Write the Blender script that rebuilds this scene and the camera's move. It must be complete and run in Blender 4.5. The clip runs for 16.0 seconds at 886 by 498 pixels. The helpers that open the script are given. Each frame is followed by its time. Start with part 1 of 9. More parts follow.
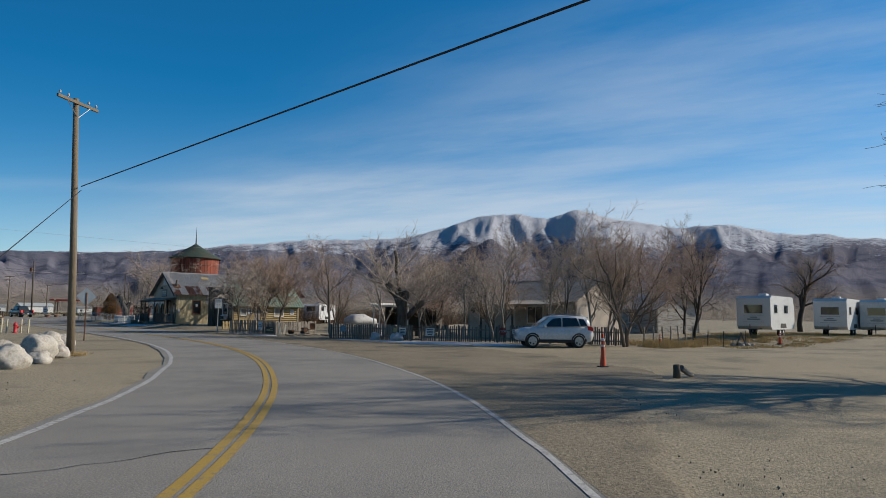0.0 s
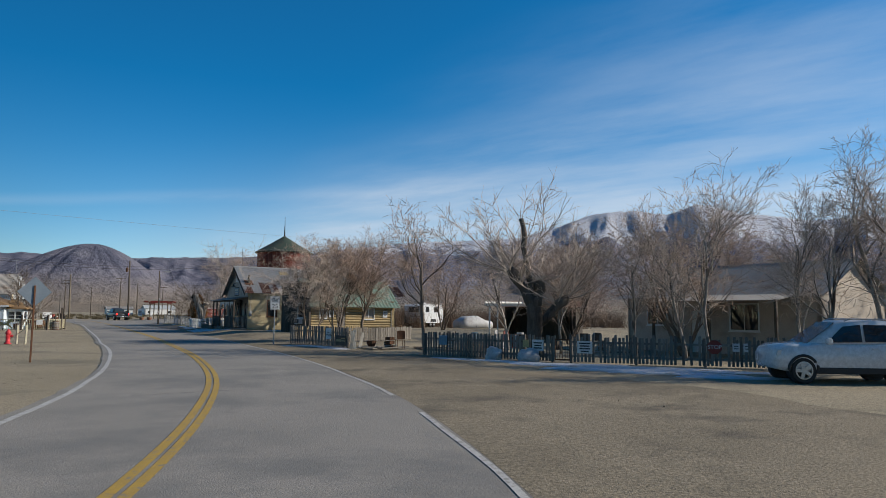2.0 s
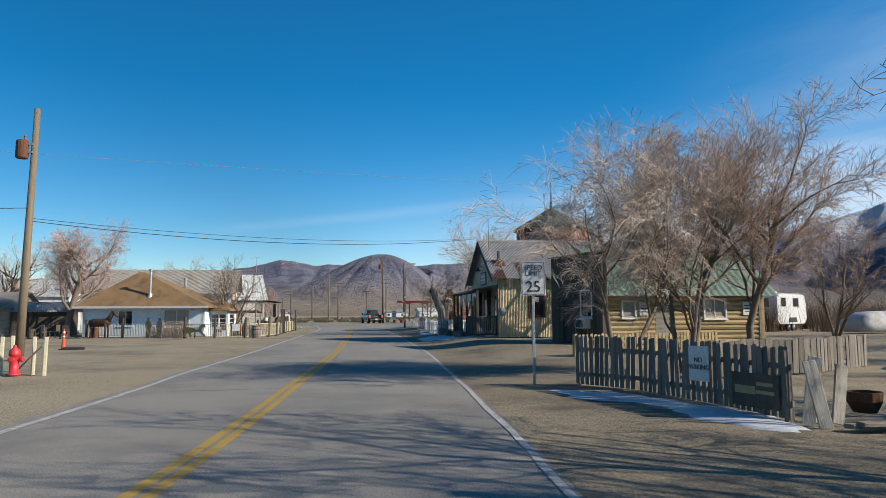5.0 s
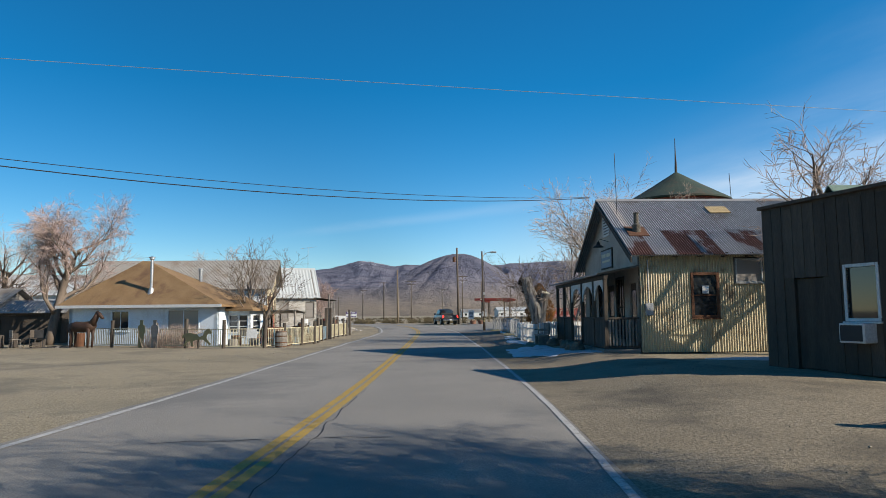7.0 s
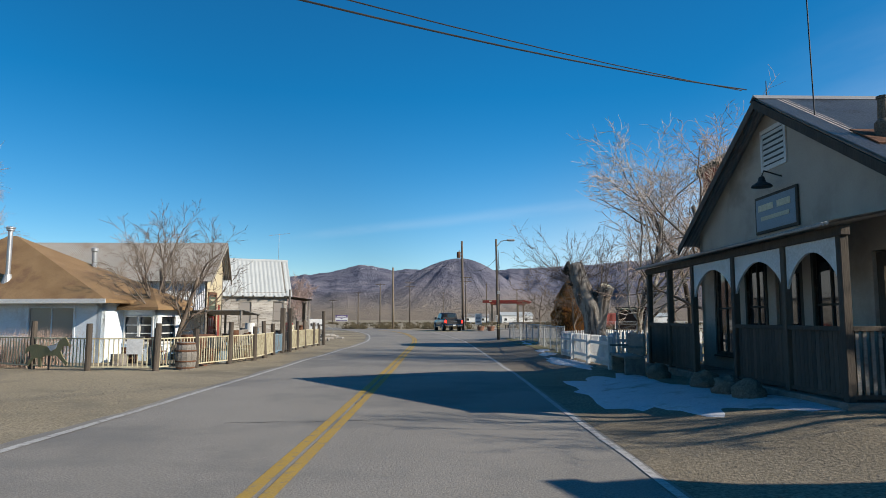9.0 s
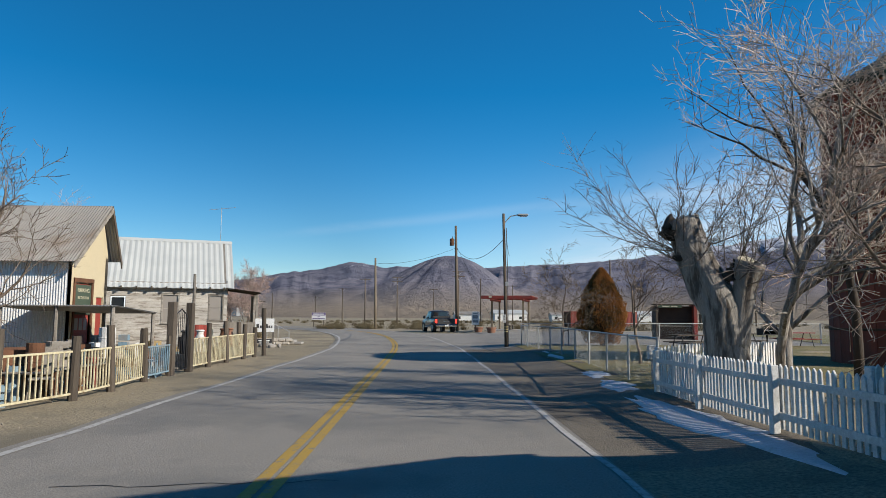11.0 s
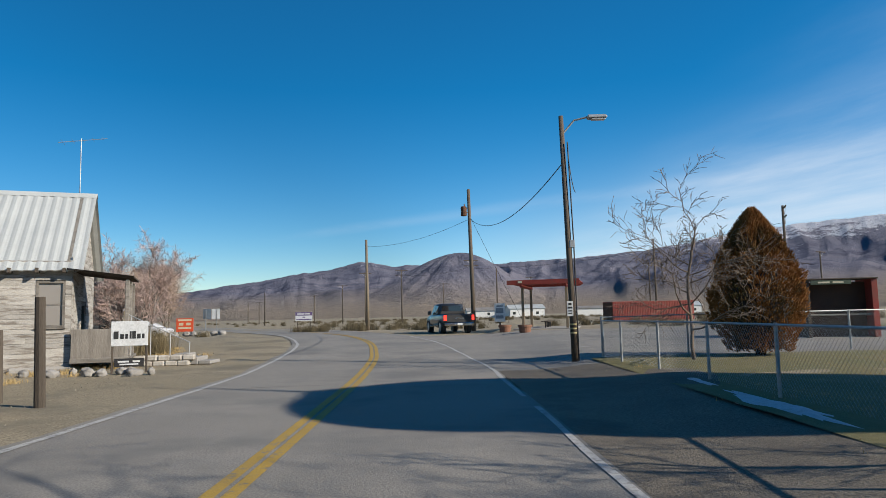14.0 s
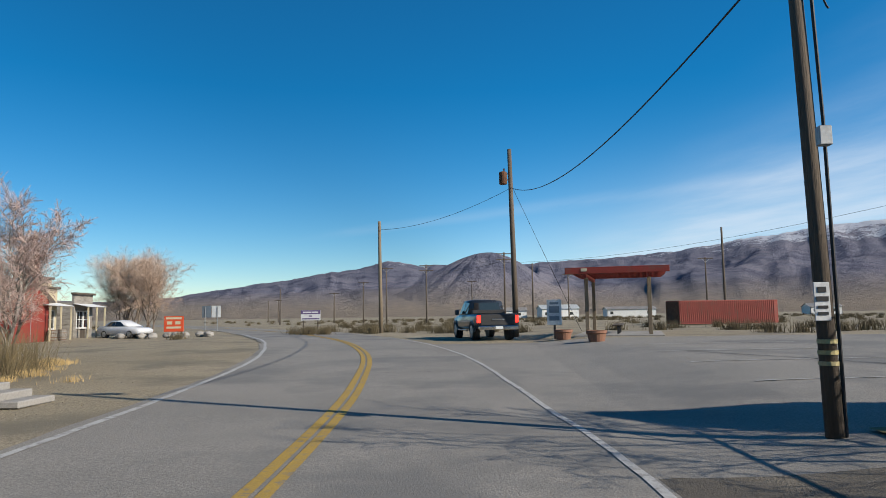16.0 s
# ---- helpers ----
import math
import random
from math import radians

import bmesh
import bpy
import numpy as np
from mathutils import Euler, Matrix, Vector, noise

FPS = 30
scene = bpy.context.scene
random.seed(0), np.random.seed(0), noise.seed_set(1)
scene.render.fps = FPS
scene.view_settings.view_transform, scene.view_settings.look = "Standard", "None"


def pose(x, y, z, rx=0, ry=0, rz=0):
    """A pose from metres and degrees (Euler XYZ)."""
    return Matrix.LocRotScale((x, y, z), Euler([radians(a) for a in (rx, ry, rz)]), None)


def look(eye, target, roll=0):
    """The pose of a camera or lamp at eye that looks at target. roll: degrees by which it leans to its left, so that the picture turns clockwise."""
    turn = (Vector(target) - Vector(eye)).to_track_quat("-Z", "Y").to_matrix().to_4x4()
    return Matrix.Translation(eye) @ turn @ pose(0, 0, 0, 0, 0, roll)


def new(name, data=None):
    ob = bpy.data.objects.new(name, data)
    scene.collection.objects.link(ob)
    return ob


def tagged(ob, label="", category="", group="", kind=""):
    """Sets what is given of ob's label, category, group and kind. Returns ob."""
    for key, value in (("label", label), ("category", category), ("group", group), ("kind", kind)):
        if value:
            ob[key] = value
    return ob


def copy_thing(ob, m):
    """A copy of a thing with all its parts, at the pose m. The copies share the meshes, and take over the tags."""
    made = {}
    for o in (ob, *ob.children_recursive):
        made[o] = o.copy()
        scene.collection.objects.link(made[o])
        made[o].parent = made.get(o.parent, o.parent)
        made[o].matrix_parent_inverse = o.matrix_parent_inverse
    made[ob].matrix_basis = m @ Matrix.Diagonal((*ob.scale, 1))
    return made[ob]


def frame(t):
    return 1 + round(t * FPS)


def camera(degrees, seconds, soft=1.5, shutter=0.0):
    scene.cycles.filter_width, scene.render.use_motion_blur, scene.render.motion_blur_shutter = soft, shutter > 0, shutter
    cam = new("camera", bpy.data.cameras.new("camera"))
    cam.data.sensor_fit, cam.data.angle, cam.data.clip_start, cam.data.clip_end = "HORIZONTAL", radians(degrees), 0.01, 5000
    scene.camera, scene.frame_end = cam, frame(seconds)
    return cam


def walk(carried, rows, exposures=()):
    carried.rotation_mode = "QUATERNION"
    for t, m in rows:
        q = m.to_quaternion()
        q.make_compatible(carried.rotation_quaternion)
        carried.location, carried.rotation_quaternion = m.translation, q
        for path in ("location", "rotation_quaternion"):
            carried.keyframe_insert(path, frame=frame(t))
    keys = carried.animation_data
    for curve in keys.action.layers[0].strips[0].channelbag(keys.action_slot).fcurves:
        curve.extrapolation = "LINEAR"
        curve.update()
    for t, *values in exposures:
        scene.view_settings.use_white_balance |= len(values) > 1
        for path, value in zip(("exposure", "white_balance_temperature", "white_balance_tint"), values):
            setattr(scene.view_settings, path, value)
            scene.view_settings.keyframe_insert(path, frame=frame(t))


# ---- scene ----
cam = camera(66.1, 16.0, 0.8)
PATH = [
    (0, (0.052, -0.242, 1.685), (1.287, 1.319, 1.878), 0.8),
    (0.5, (2.672, 3.304, 1.693), (3.868, 4.895, 1.886), 0.6),
    (1, (4.945, 6.844, 1.726), (6.078, 8.481, 1.917), 1.0),
    (1.5, (7.079, 10.402, 1.798), (8.136, 12.089, 1.992), 0.9),
    (2, (9.085, 14.05, 1.794), (10.045, 15.794, 1.985), 0.6),
    (2.5, (10.871, 18.219, 1.763), (11.719, 20.021, 1.951), 0.6),
    (3, (12.411, 22.147, 1.686), (13.137, 24.0, 1.884), 0.5),
    (3.5, (13.667, 26.097, 1.672), (14.256, 27.998, 1.872), 0.7),
    (4, (14.499, 30.053, 1.621), (14.964, 31.989, 1.817), 0.7),
    (4.5, (15.253, 33.864, 1.558), (15.587, 35.825, 1.762), 0.1),
    (5, (15.665, 37.44, 1.556), (15.89, 39.418, 1.747), -0.2),
    (5.2, (15.832, 38.839, 1.56), (16.014, 40.821, 1.753), -0.4),
    (7.3, (16.321, 53.355, 1.592), (16.316, 55.346, 1.783), -0.3),
    (7.5, (16.258, 54.686, 1.594), (16.252, 56.677, 1.791), -0.2),
    (8, (16.249, 57.942, 1.586), (16.239, 59.931, 1.787), 0.0),
    (8.5, (16.119, 61.143, 1.571), (16.12, 63.133, 1.775), 0.1),
    (9, (16.103, 64.301, 1.536), (16.101, 66.29, 1.741), 0.1),
    (9.2, (16.101, 65.512, 1.532), (16.099, 67.502, 1.735), -0.1),
    (11.3, (16.125, 77.973, 1.676), (16.157, 79.963, 1.873), 0.5),
    (11.5, (16.098, 79.108, 1.632), (16.133, 81.098, 1.827), 0.6),
    (12, (16.158, 81.898, 1.698), (16.189, 83.89, 1.878), 0.6),
    (12.5, (16.251, 84.679, 1.659), (16.275, 86.671, 1.834), -0.1),
    (13, (16.251, 87.443, 1.641), (16.273, 89.435, 1.817), -0.7),
    (13.5, (16.258, 90.268, 1.58), (16.27, 92.259, 1.764), -1.0),
    (14, (16.316, 93.012, 1.506), (16.314, 95.003, 1.698), -1.3),
    (14.5, (16.283, 95.776, 1.475), (16.26, 97.766, 1.672), -1.3),
    (15, (16.059, 98.659, 1.466), (16.024, 100.649, 1.665), -1.1),
    (15.5, (16.041, 101.715, 1.494), (15.982, 103.704, 1.689), -0.9),
    (16, (16.027, 104.653, 1.503), (15.944, 106.642, 1.696), -0.8),
]
walk(cam, [(t, look(eye, target, roll)) for t, eye, target, roll in PATH], [(0.0, 0.12, 6850, 10), (2.0, 0.21, 6700, 10), (4.0, 0.55, 6850, 10), (9.0, 0.53, 6750, 10), (11.5, 0.46, 6750, 10), (16.0, 0.44, 6750, 10)])

# ---- world, sun ----
SUN_AZ, SUN_EL = 114.3, 28.3
world = bpy.data.worlds.new("world")
scene.world = world
world.use_nodes = True
wn, wl = world.node_tree.nodes, world.node_tree.links
wn.clear()
w_out = wn.new("ShaderNodeOutputWorld")
w_bg = wn.new("ShaderNodeBackground")
w_sky = wn.new("ShaderNodeTexSky")
w_sky.sky_type = "NISHITA"
w_sky.sun_disc = False
w_sky.sun_elevation, w_sky.sun_rotation = radians(SUN_EL), radians(SUN_AZ)
w_sky.altitude, w_sky.air_density, w_sky.dust_density, w_sky.ozone_density = 1400, 1.0, 0.1, 3.0
w_bg.inputs["Strength"].default_value = 0.081


def wmath(op, a, b=None):
    n = wn.new("ShaderNodeMath")
    n.operation = op
    for i, v in enumerate((a, b)):
        if v is None:
            continue
        if isinstance(v, (int, float)):
            n.inputs[i].default_value = v
        else:
            wl.new(v, n.inputs[i])
    return n.outputs[0]


def wramp(v, lo, hi):
    n = wn.new("ShaderNodeMapRange")
    n.interpolation_type = "SMOOTHSTEP"
    wl.new(v, n.inputs["Value"])
    n.inputs["From Min"].default_value, n.inputs["From Max"].default_value = lo, hi
    return n.outputs[0]


def wnoise(vec, scale, detail, rough):
    n = wn.new("ShaderNodeTexNoise")
    wl.new(vec, n.inputs["Vector"])
    n.inputs["Scale"].default_value, n.inputs["Detail"].default_value, n.inputs["Roughness"].default_value = scale, detail, rough
    return n.outputs["Fac"]


# thin high cirrus, laid out on a flat sheet above the valley, combed along one direction
w_tc = wn.new("ShaderNodeTexCoord")
w_sep = wn.new("ShaderNodeSeparateXYZ")
wl.new(w_tc.outputs["Generated"], w_sep.inputs[0])
w_z = wmath("MAXIMUM", wmath("ADD", w_sep.outputs["Z"], 0.03), 0.02)
w_u = wmath("DIVIDE", w_sep.outputs["X"], w_z)
w_v = wmath("DIVIDE", w_sep.outputs["Y"], w_z)
w_comb = wn.new("ShaderNodeCombineXYZ")
wl.new(wmath("ADD", wmath("MULTIPLY", w_u, 0.94), wmath("MULTIPLY", w_v, 0.34)), w_comb.inputs[0])
wl.new(wmath("MULTIPLY", wmath("SUBTRACT", wmath("MULTIPLY", w_u, 0.34), wmath("MULTIPLY", w_v, 0.94)), 0.42), w_comb.inputs[1])
w_n1 = wnoise(w_comb.outputs[0], 1.15, 9, 0.6)
w_n2 = wnoise(w_comb.outputs[0], 0.36, 4, 0.5)
w_side = wramp(wmath("ADD", w_u, wmath("MULTIPLY", wmath("SUBTRACT", w_n2, 0.5), 2.4)), 1.15, 2.5)
w_veil = wmath("MULTIPLY", wramp(w_n1, 0.22, 0.82), w_side)
w_low = wmath("MULTIPLY", wramp(w_u, -1.2, 3.6), wramp(wmath("ADD", w_v, w_u), 3.6, 8.5))
# one thin straight streak low over the valley
w_across = wmath("ADD", wmath("MULTIPLY", wmath("ADD", w_u, 1.54), 0.536), wmath("MULTIPLY", wmath("SUBTRACT", w_v, 6.68), 0.844))
w_across = wmath("ADD", w_across, wmath("MULTIPLY", wmath("SUBTRACT", w_n2, 0.5), 0.7))
w_streak = wmath("MULTIPLY", wramp(wmath("ABSOLUTE", w_across), 0.34, 0.0), wmath("MULTIPLY", wramp(w_u, -2.2, -0.6), wramp(w_n1, 0.3, 0.62)))
w_sum = wmath("ADD", wmath("ADD", wmath("MULTIPLY", w_veil, 0.42), wmath("MULTIPLY", w_low, 0.42)), 0.008)
w_cloud = wmath("MINIMUM", wmath("ADD", w_sum, wmath("MULTIPLY", w_streak, 0.1)), 0.9)
w_hsv = wn.new("ShaderNodeHueSaturation")
w_hsv.inputs["Hue"].default_value = 0.496
w_hsv.inputs["Saturation"].default_value = 1.44
wl.new(wmath("ADD", 1.0, wmath("MULTIPLY", wramp(w_u, -1.1, 0.6), 0.32)), w_hsv.inputs["Value"])
wl.new(w_sky.outputs[0], w_hsv.inputs["Color"])
w_mix = wn.new("ShaderNodeMix")
w_mix.data_type = "RGBA"
wl.new(w_cloud, w_mix.inputs[0])
wl.new(w_hsv.outputs[0], w_mix.inputs[6])
w_mix.inputs[7].default_value = (6.5, 7.5, 8.8, 1)
wl.new(w_mix.outputs[2], w_bg.inputs["Color"])
wl.new(w_bg.outputs[0], w_out.inputs[0])

sun = new("sun", bpy.data.lights.new("sun", "SUN"))
sun.data.energy, sun.data.angle, sun.data.color = 4.9, radians(0.53), (1.0, 0.93, 0.82)
_a, _e = radians(SUN_AZ), radians(SUN_EL)
sun.matrix_world = look((math.sin(_a) * math.cos(_e) * 50, math.cos(_a) * math.cos(_e) * 50, math.sin(_e) * 50), (0, 0, 0))


# ---- small tools ----
def smooth(lo, hi, x):
    t = min(max((x - lo) / (hi - lo), 0.0), 1.0)
    return t * t * (3 - 2 * t)


def lerp_table(table, x):
    if x <= table[0][0]:
        return table[0][1]
    for (a, va), (b, vb) in zip(table, table[1:]):
        if x <= b:
            return va + (vb - va) * smooth(a, b, x)
    return table[-1][1]


BANK = ((40, 0.0), (58, 0.12), (66, 0.30), (85, 0.30), (95, 0.2), (112, 0.2), (124, 0.40), (136, 0.5), (160, 0.4), (400, 0.0))


def g(x, y):
    """Height of the ground."""
    rise = 0.3 * smooth(108, 138, y) * (1 - smooth(160, 400, y)) * smooth(-10, 6, x)
    right = smooth(18.3, 21.5, x)
    lot_rise = 0.45 * smooth(42, 53, x) * (1 - smooth(32, 44, y)) * (1 - smooth(90, 130, x)) * smooth(-20, 5, y)
    return lot_rise + rise + right * (lerp_table(BANK, y) - rise) * (1 - smooth(60, 110, x))


class Mesh:
    """Collects vertices and faces, then becomes one mesh object."""

    def __init__(self):
        self.v, self.f = [], []

    def add(self, verts, faces):
        o = len(self.v)
        self.v.extend(tuple(p) for p in verts)
        self.f.extend(tuple(i + o for i in f) for f in faces)
        return self

    def box(self, x0, y0, z0, x1, y1, z1, ch=0.0, m=None):
        if ch <= 0:
            v = [(x, y, z) for z in (z0, z1) for y in (y0, y1) for x in (x0, x1)]
            f = [(0, 2, 3, 1), (4, 5, 7, 6), (0, 1, 5, 4), (2, 6, 7, 3), (0, 4, 6, 2), (1, 3, 7, 5)]
        else:
            v, idx = [], {}
            c, s = ((x0 + x1) / 2, (y0 + y1) / 2, (z0 + z1) / 2), ((x1 - x0) / 2, (y1 - y0) / 2, (z1 - z0) / 2)
            for sx in (-1, 1):
                for sy in (-1, 1):
                    for sz in (-1, 1):
                        for k in range(3):
                            idx[sx, sy, sz, k] = len(v)
                            q = [c[i] + (sx, sy, sz)[i] * (s[i] - (0 if i == k else ch)) for i in range(3)]
                            v.append(q)
            f = []
            for k in range(3):
                a, b = (k + 1) % 3, (k + 2) % 3
                for sk in (-1, 1):
                    loop = []
                    for sa, sb in ((-1, -1), (1, -1), (1, 1), (-1, 1)):
                        key = [0, 0, 0]
                        key[k], key[a], key[b] = sk, sa, sb
                        loop.append(idx[(*key, k)])
                    f.append(tuple(loop if sk > 0 else loop[::-1]))
                for sa in (-1, 1):
                    for sb in (-1, 1):
                        k1, k2 = [0, 0, 0], [0, 0, 0]
                        k1[k], k1[a], k1[b] = -1, sa, sb
                        k2[k], k2[a], k2[b] = 1, sa, sb
                        f.append((idx[(*k1, a)], idx[(*k2, a)], idx[(*k2, b)], idx[(*k1, b)]))
            for sx in (-1, 1):
                for sy in (-1, 1):
                    for sz in (-1, 1):
                        f.append(tuple(idx[sx, sy, sz, k] for k in range(3)))
        if m is not None:
            v = [m @ Vector(p) for p in v]
        return self.add(v, f)

    def path(self, pts, radii, n=6, caps=True):
        """A tube along points."""
        pts = [Vector(p) for p in pts]
        v, f = [], []
        for i, p in enumerate(pts):
            d = pts[min(i + 1, len(pts) - 1)] - pts[max(i - 1, 0)]
            d.normalize()
            ref = Vector((0, 0, 1)) if abs(d.z) < 0.9 else Vector((1, 0, 0))
            a = d.cross(ref).normalized()
            b = d.cross(a)
            for k in range(n):
                w = 2 * math.pi * k / n
                v.append(p + (a * math.cos(w) + b * math.sin(w)) * radii[i])
        for i in range(len(pts) - 1):
            for k in range(n):
                k2 = (k + 1) % n
                f.append((i * n + k, i * n + k2, (i + 1) * n + k2, (i + 1) * n + k))
        if caps:
            f.append(tuple(range(n))[::-1])
            f.append(tuple((len(pts) - 1) * n + k for k in range(n)))
        return self.add(v, f)

    def tube(self, p0, p1, r0, r1=None, n=8):
        return self.path((p0, p1), (r0, r0 if r1 is None else r1), n)

    def prism(self, poly, lo, hi, axis="y", m=None):
        """A polygon (two coordinates) drawn out along the third axis."""
        k = len(poly)
        put = {"y": lambda a, b, c: (a, c, b), "x": lambda a, b, c: (c, a, b), "z": lambda a, b, c: (a, b, c)}[axis]
        v = [put(a, b, c) for c in (lo, hi) for a, b in poly]
        f = [tuple(range(k))[::-1], tuple(range(k, 2 * k))]
        f += [(i, (i + 1) % k, k + (i + 1) % k, k + i) for i in range(k)]
        if m is not None:
            v = [m @ Vector(p) for p in v]
        return self.add(v, f)

    def ring(self, prof, n=24):
        """A closed profile of (radius, height) turned about the vertical: a tyre or hoop."""
        v = [(r * math.cos(2 * math.pi * k / n), r * math.sin(2 * math.pi * k / n), z) for r, z in prof for k in range(n)]
        p = len(prof)
        return self.add(v, [(i * n + k, i * n + (k + 1) % n, (i + 1) % p * n + (k + 1) % n, (i + 1) % p * n + k) for i in range(p) for k in range(n)])

    def lathe(self, prof, n=16, at=(0, 0, 0)):
        """A profile of (radius, height) turned about the vertical."""
        v = [(at[0] + r * math.cos(2 * math.pi * k / n), at[1] + r * math.sin(2 * math.pi * k / n), at[2] + z) for r, z in prof for k in range(n)]
        f = [(i * n + k, i * n + (k + 1) % n, (i + 1) * n + (k + 1) % n, (i + 1) * n + k) for i in range(len(prof) - 1) for k in range(n)]
        f += [tuple(range(n))[::-1], tuple((len(prof) - 1) * n + k for k in range(n))]
        return self.add(v, f)

    def sheet(self, o, u, w, lu, lw, pitch=0.08, amp=0.012, thick=0.03, rows=1):
        """A corrugated sheet with its ribs running along w."""
        o, u, w = Vector(o), Vector(u).normalized(), Vector(w).normalized()
        nrm = u.cross(w)
        k = max(int(lu / pitch * 4), 2)
        v, f = [], []
        for i in range(k + 1):
            s = lu * i / k
            h = amp * math.sin(2 * math.pi * s / pitch)
            for j in range(rows + 1):
                q = o + u * s + w * (lw * j / rows)
                v += [q + nrm * h, q + nrm * (h - thick)]
        st = (rows + 1) * 2
        for i in range(k):
            for j in range(rows):
                a = i * st + j * 2
                f += [(a, a + st, a + st + 2, a + 2), (a + 1, a + 3, a + st + 3, a + st + 1)]
            a, b = i * st, i * st + rows * 2
            f += [(a, a + 1, a + st + 1, a + st), (b, b + st, b + st + 1, b + 1)]
        return self.add(v, f)

    def data(self, name, smooth_faces=False):
        me = bpy.data.meshes.new(name)
        me.from_pydata(self.v, [], self.f)
        if len(self.f) < 6000:
            bm = bmesh.new()
            bm.from_mesh(me)
            bmesh.ops.recalc_face_normals(bm, faces=bm.faces)
            bm.to_mesh(me)
            bm.free()
        if smooth_faces:
            me.polygons.foreach_set("use_smooth", [True] * len(me.polygons))
        me.update()
        return me


def part(name, mesh, material, parent, label="", m=None, shade=False, kind=""):
    """One mesh object under a thing or under a part."""
    me = mesh.data(name, shade) if isinstance(mesh, Mesh) else mesh
    if material is not None and not me.materials:
        me.materials.append(material)
    ob = new(name, me)
    ob.parent = parent
    if m is not None:
        ob.matrix_basis = m
    if label or kind:
        tagged(ob, label, kind=kind)
    return ob


def solid(name, mesh, material, label, category, kind="", group="", shade=False):
    """A top-level thing that is one mesh."""
    ob = part(name, mesh, material, None, shade=shade)
    return tagged(ob, label, category, group, kind)


def thing(name, x, y, label, category, rz=0.0, z=None, group="", kind=""):
    ob = new(name)
    ob.empty_display_size = 0.2
    ob.matrix_basis = pose(x, y, g(x, y) if z is None else z, 0, 0, rz)
    return tagged(ob, label, category, group, kind)


def wall(length, height, thick, openings=(), top=None):
    """A wall along x from 0, its outer face at y = 0, with openings (x0, x1, z0, z1). top: gable, (ridge position, ridge height)."""
    m = Mesh()
    xs = sorted({0.0, length, *[o[0] for o in openings], *[o[1] for o in openings]})
    zs = sorted({0.0, height, *[o[2] for o in openings], *[o[3] for o in openings]})
    nx, nz = len(xs), len(zs)
    m.v = [(x, y, z) for y in (0, thick) for z in zs for x in xs]

    def at(i, k, back):
        return back * nx * nz + k * nx + i

    def full(i, k):
        if not (0 <= i < nx - 1 and 0 <= k < nz - 1):
            return False
        cx, cz = (xs[i] + xs[i + 1]) / 2, (zs[k] + zs[k + 1]) / 2
        return not any(o[0] < cx < o[1] and o[2] < cz < o[3] for o in openings)

    for k in range(nz - 1):
        for i in range(nx - 1):
            if not full(i, k):
                continue
            m.f += [(at(i, k, 0), at(i + 1, k, 0), at(i + 1, k + 1, 0), at(i, k + 1, 0)), (at(i, k, 1), at(i, k + 1, 1), at(i + 1, k + 1, 1), at(i + 1, k, 1))]
            for p, q, open_side in (((i, k), (i + 1, k), (i, k - 1)), ((i, k + 1), (i + 1, k + 1), (i, k + 1)), ((i, k), (i, k + 1), (i - 1, k)), ((i + 1, k), (i + 1, k + 1), (i + 1, k))):
                if not full(*open_side) and not (top and open_side[1] == nz - 1):
                    m.f.append((at(*p, 0), at(*q, 0), at(*q, 1), at(*p, 1)))
    if top:
        peak = len(m.v)
        m.v += [(top[0], 0, top[1]), (top[0], thick, top[1])]
        m.f.append(tuple(at(i, nz - 1, 0) for i in range(nx)) + (peak,))
        m.f.append(tuple(at(i, nz - 1, 1) for i in range(nx))[::-1] + (peak + 1,))
        m.f += [(at(nx - 1, nz - 1, 0), at(nx - 1, nz - 1, 1), peak + 1, peak), (at(0, nz - 1, 1), at(0, nz - 1, 0), peak, peak + 1)]
    return m


def face(x, y, z, rz):
    """Where a wall's own x axis and outer face go."""
    return pose(x, y, z, 0, 0, rz)


def window(parent, m, x0, x1, z0, z1, frame_mat, pane_mat, w=0.07, bars=(1, 1), sill=True, name="window"):
    """A framed window in an opening of a wall whose pose is m. bars: panes across and up."""
    f = Mesh()
    d0, d1 = -0.025, 0.09
    f.box(x0 - w, d0, z0, x0, d1, z1 + w, 0.006).box(x1, d0, z0, x1 + w, d1, z1 + w, 0.006)
    f.box(x0, d0, z1, x1, d1, z1 + w, 0.006).box(x0 - w, d0, z0 - w, x1 + w, d1, z0, 0.006)
    for i in range(1, bars[0]):
        xx = x0 + (x1 - x0) * i / bars[0]
        f.box(xx - 0.02, 0.02, z0, xx + 0.02, 0.07, z1)
    for i in range(1, bars[1]):
        zz = z0 + (z1 - z0) * i / bars[1]
        f.box(x0, 0.022, zz - 0.02, x1, 0.068, zz + 0.02)
    win = part(name, f, frame_mat, parent, m=m)
    part("pane", Mesh().box(x0, 0.045, z0, x1, 0.055, z1), pane_mat, win)
    if sill:
        part("sill", Mesh().box(x0 - w - 0.03, -0.07, z0 - w - 0.04, x1 + w + 0.03, 0.02, z0 - w, 0.008), frame_mat, win)
    return win


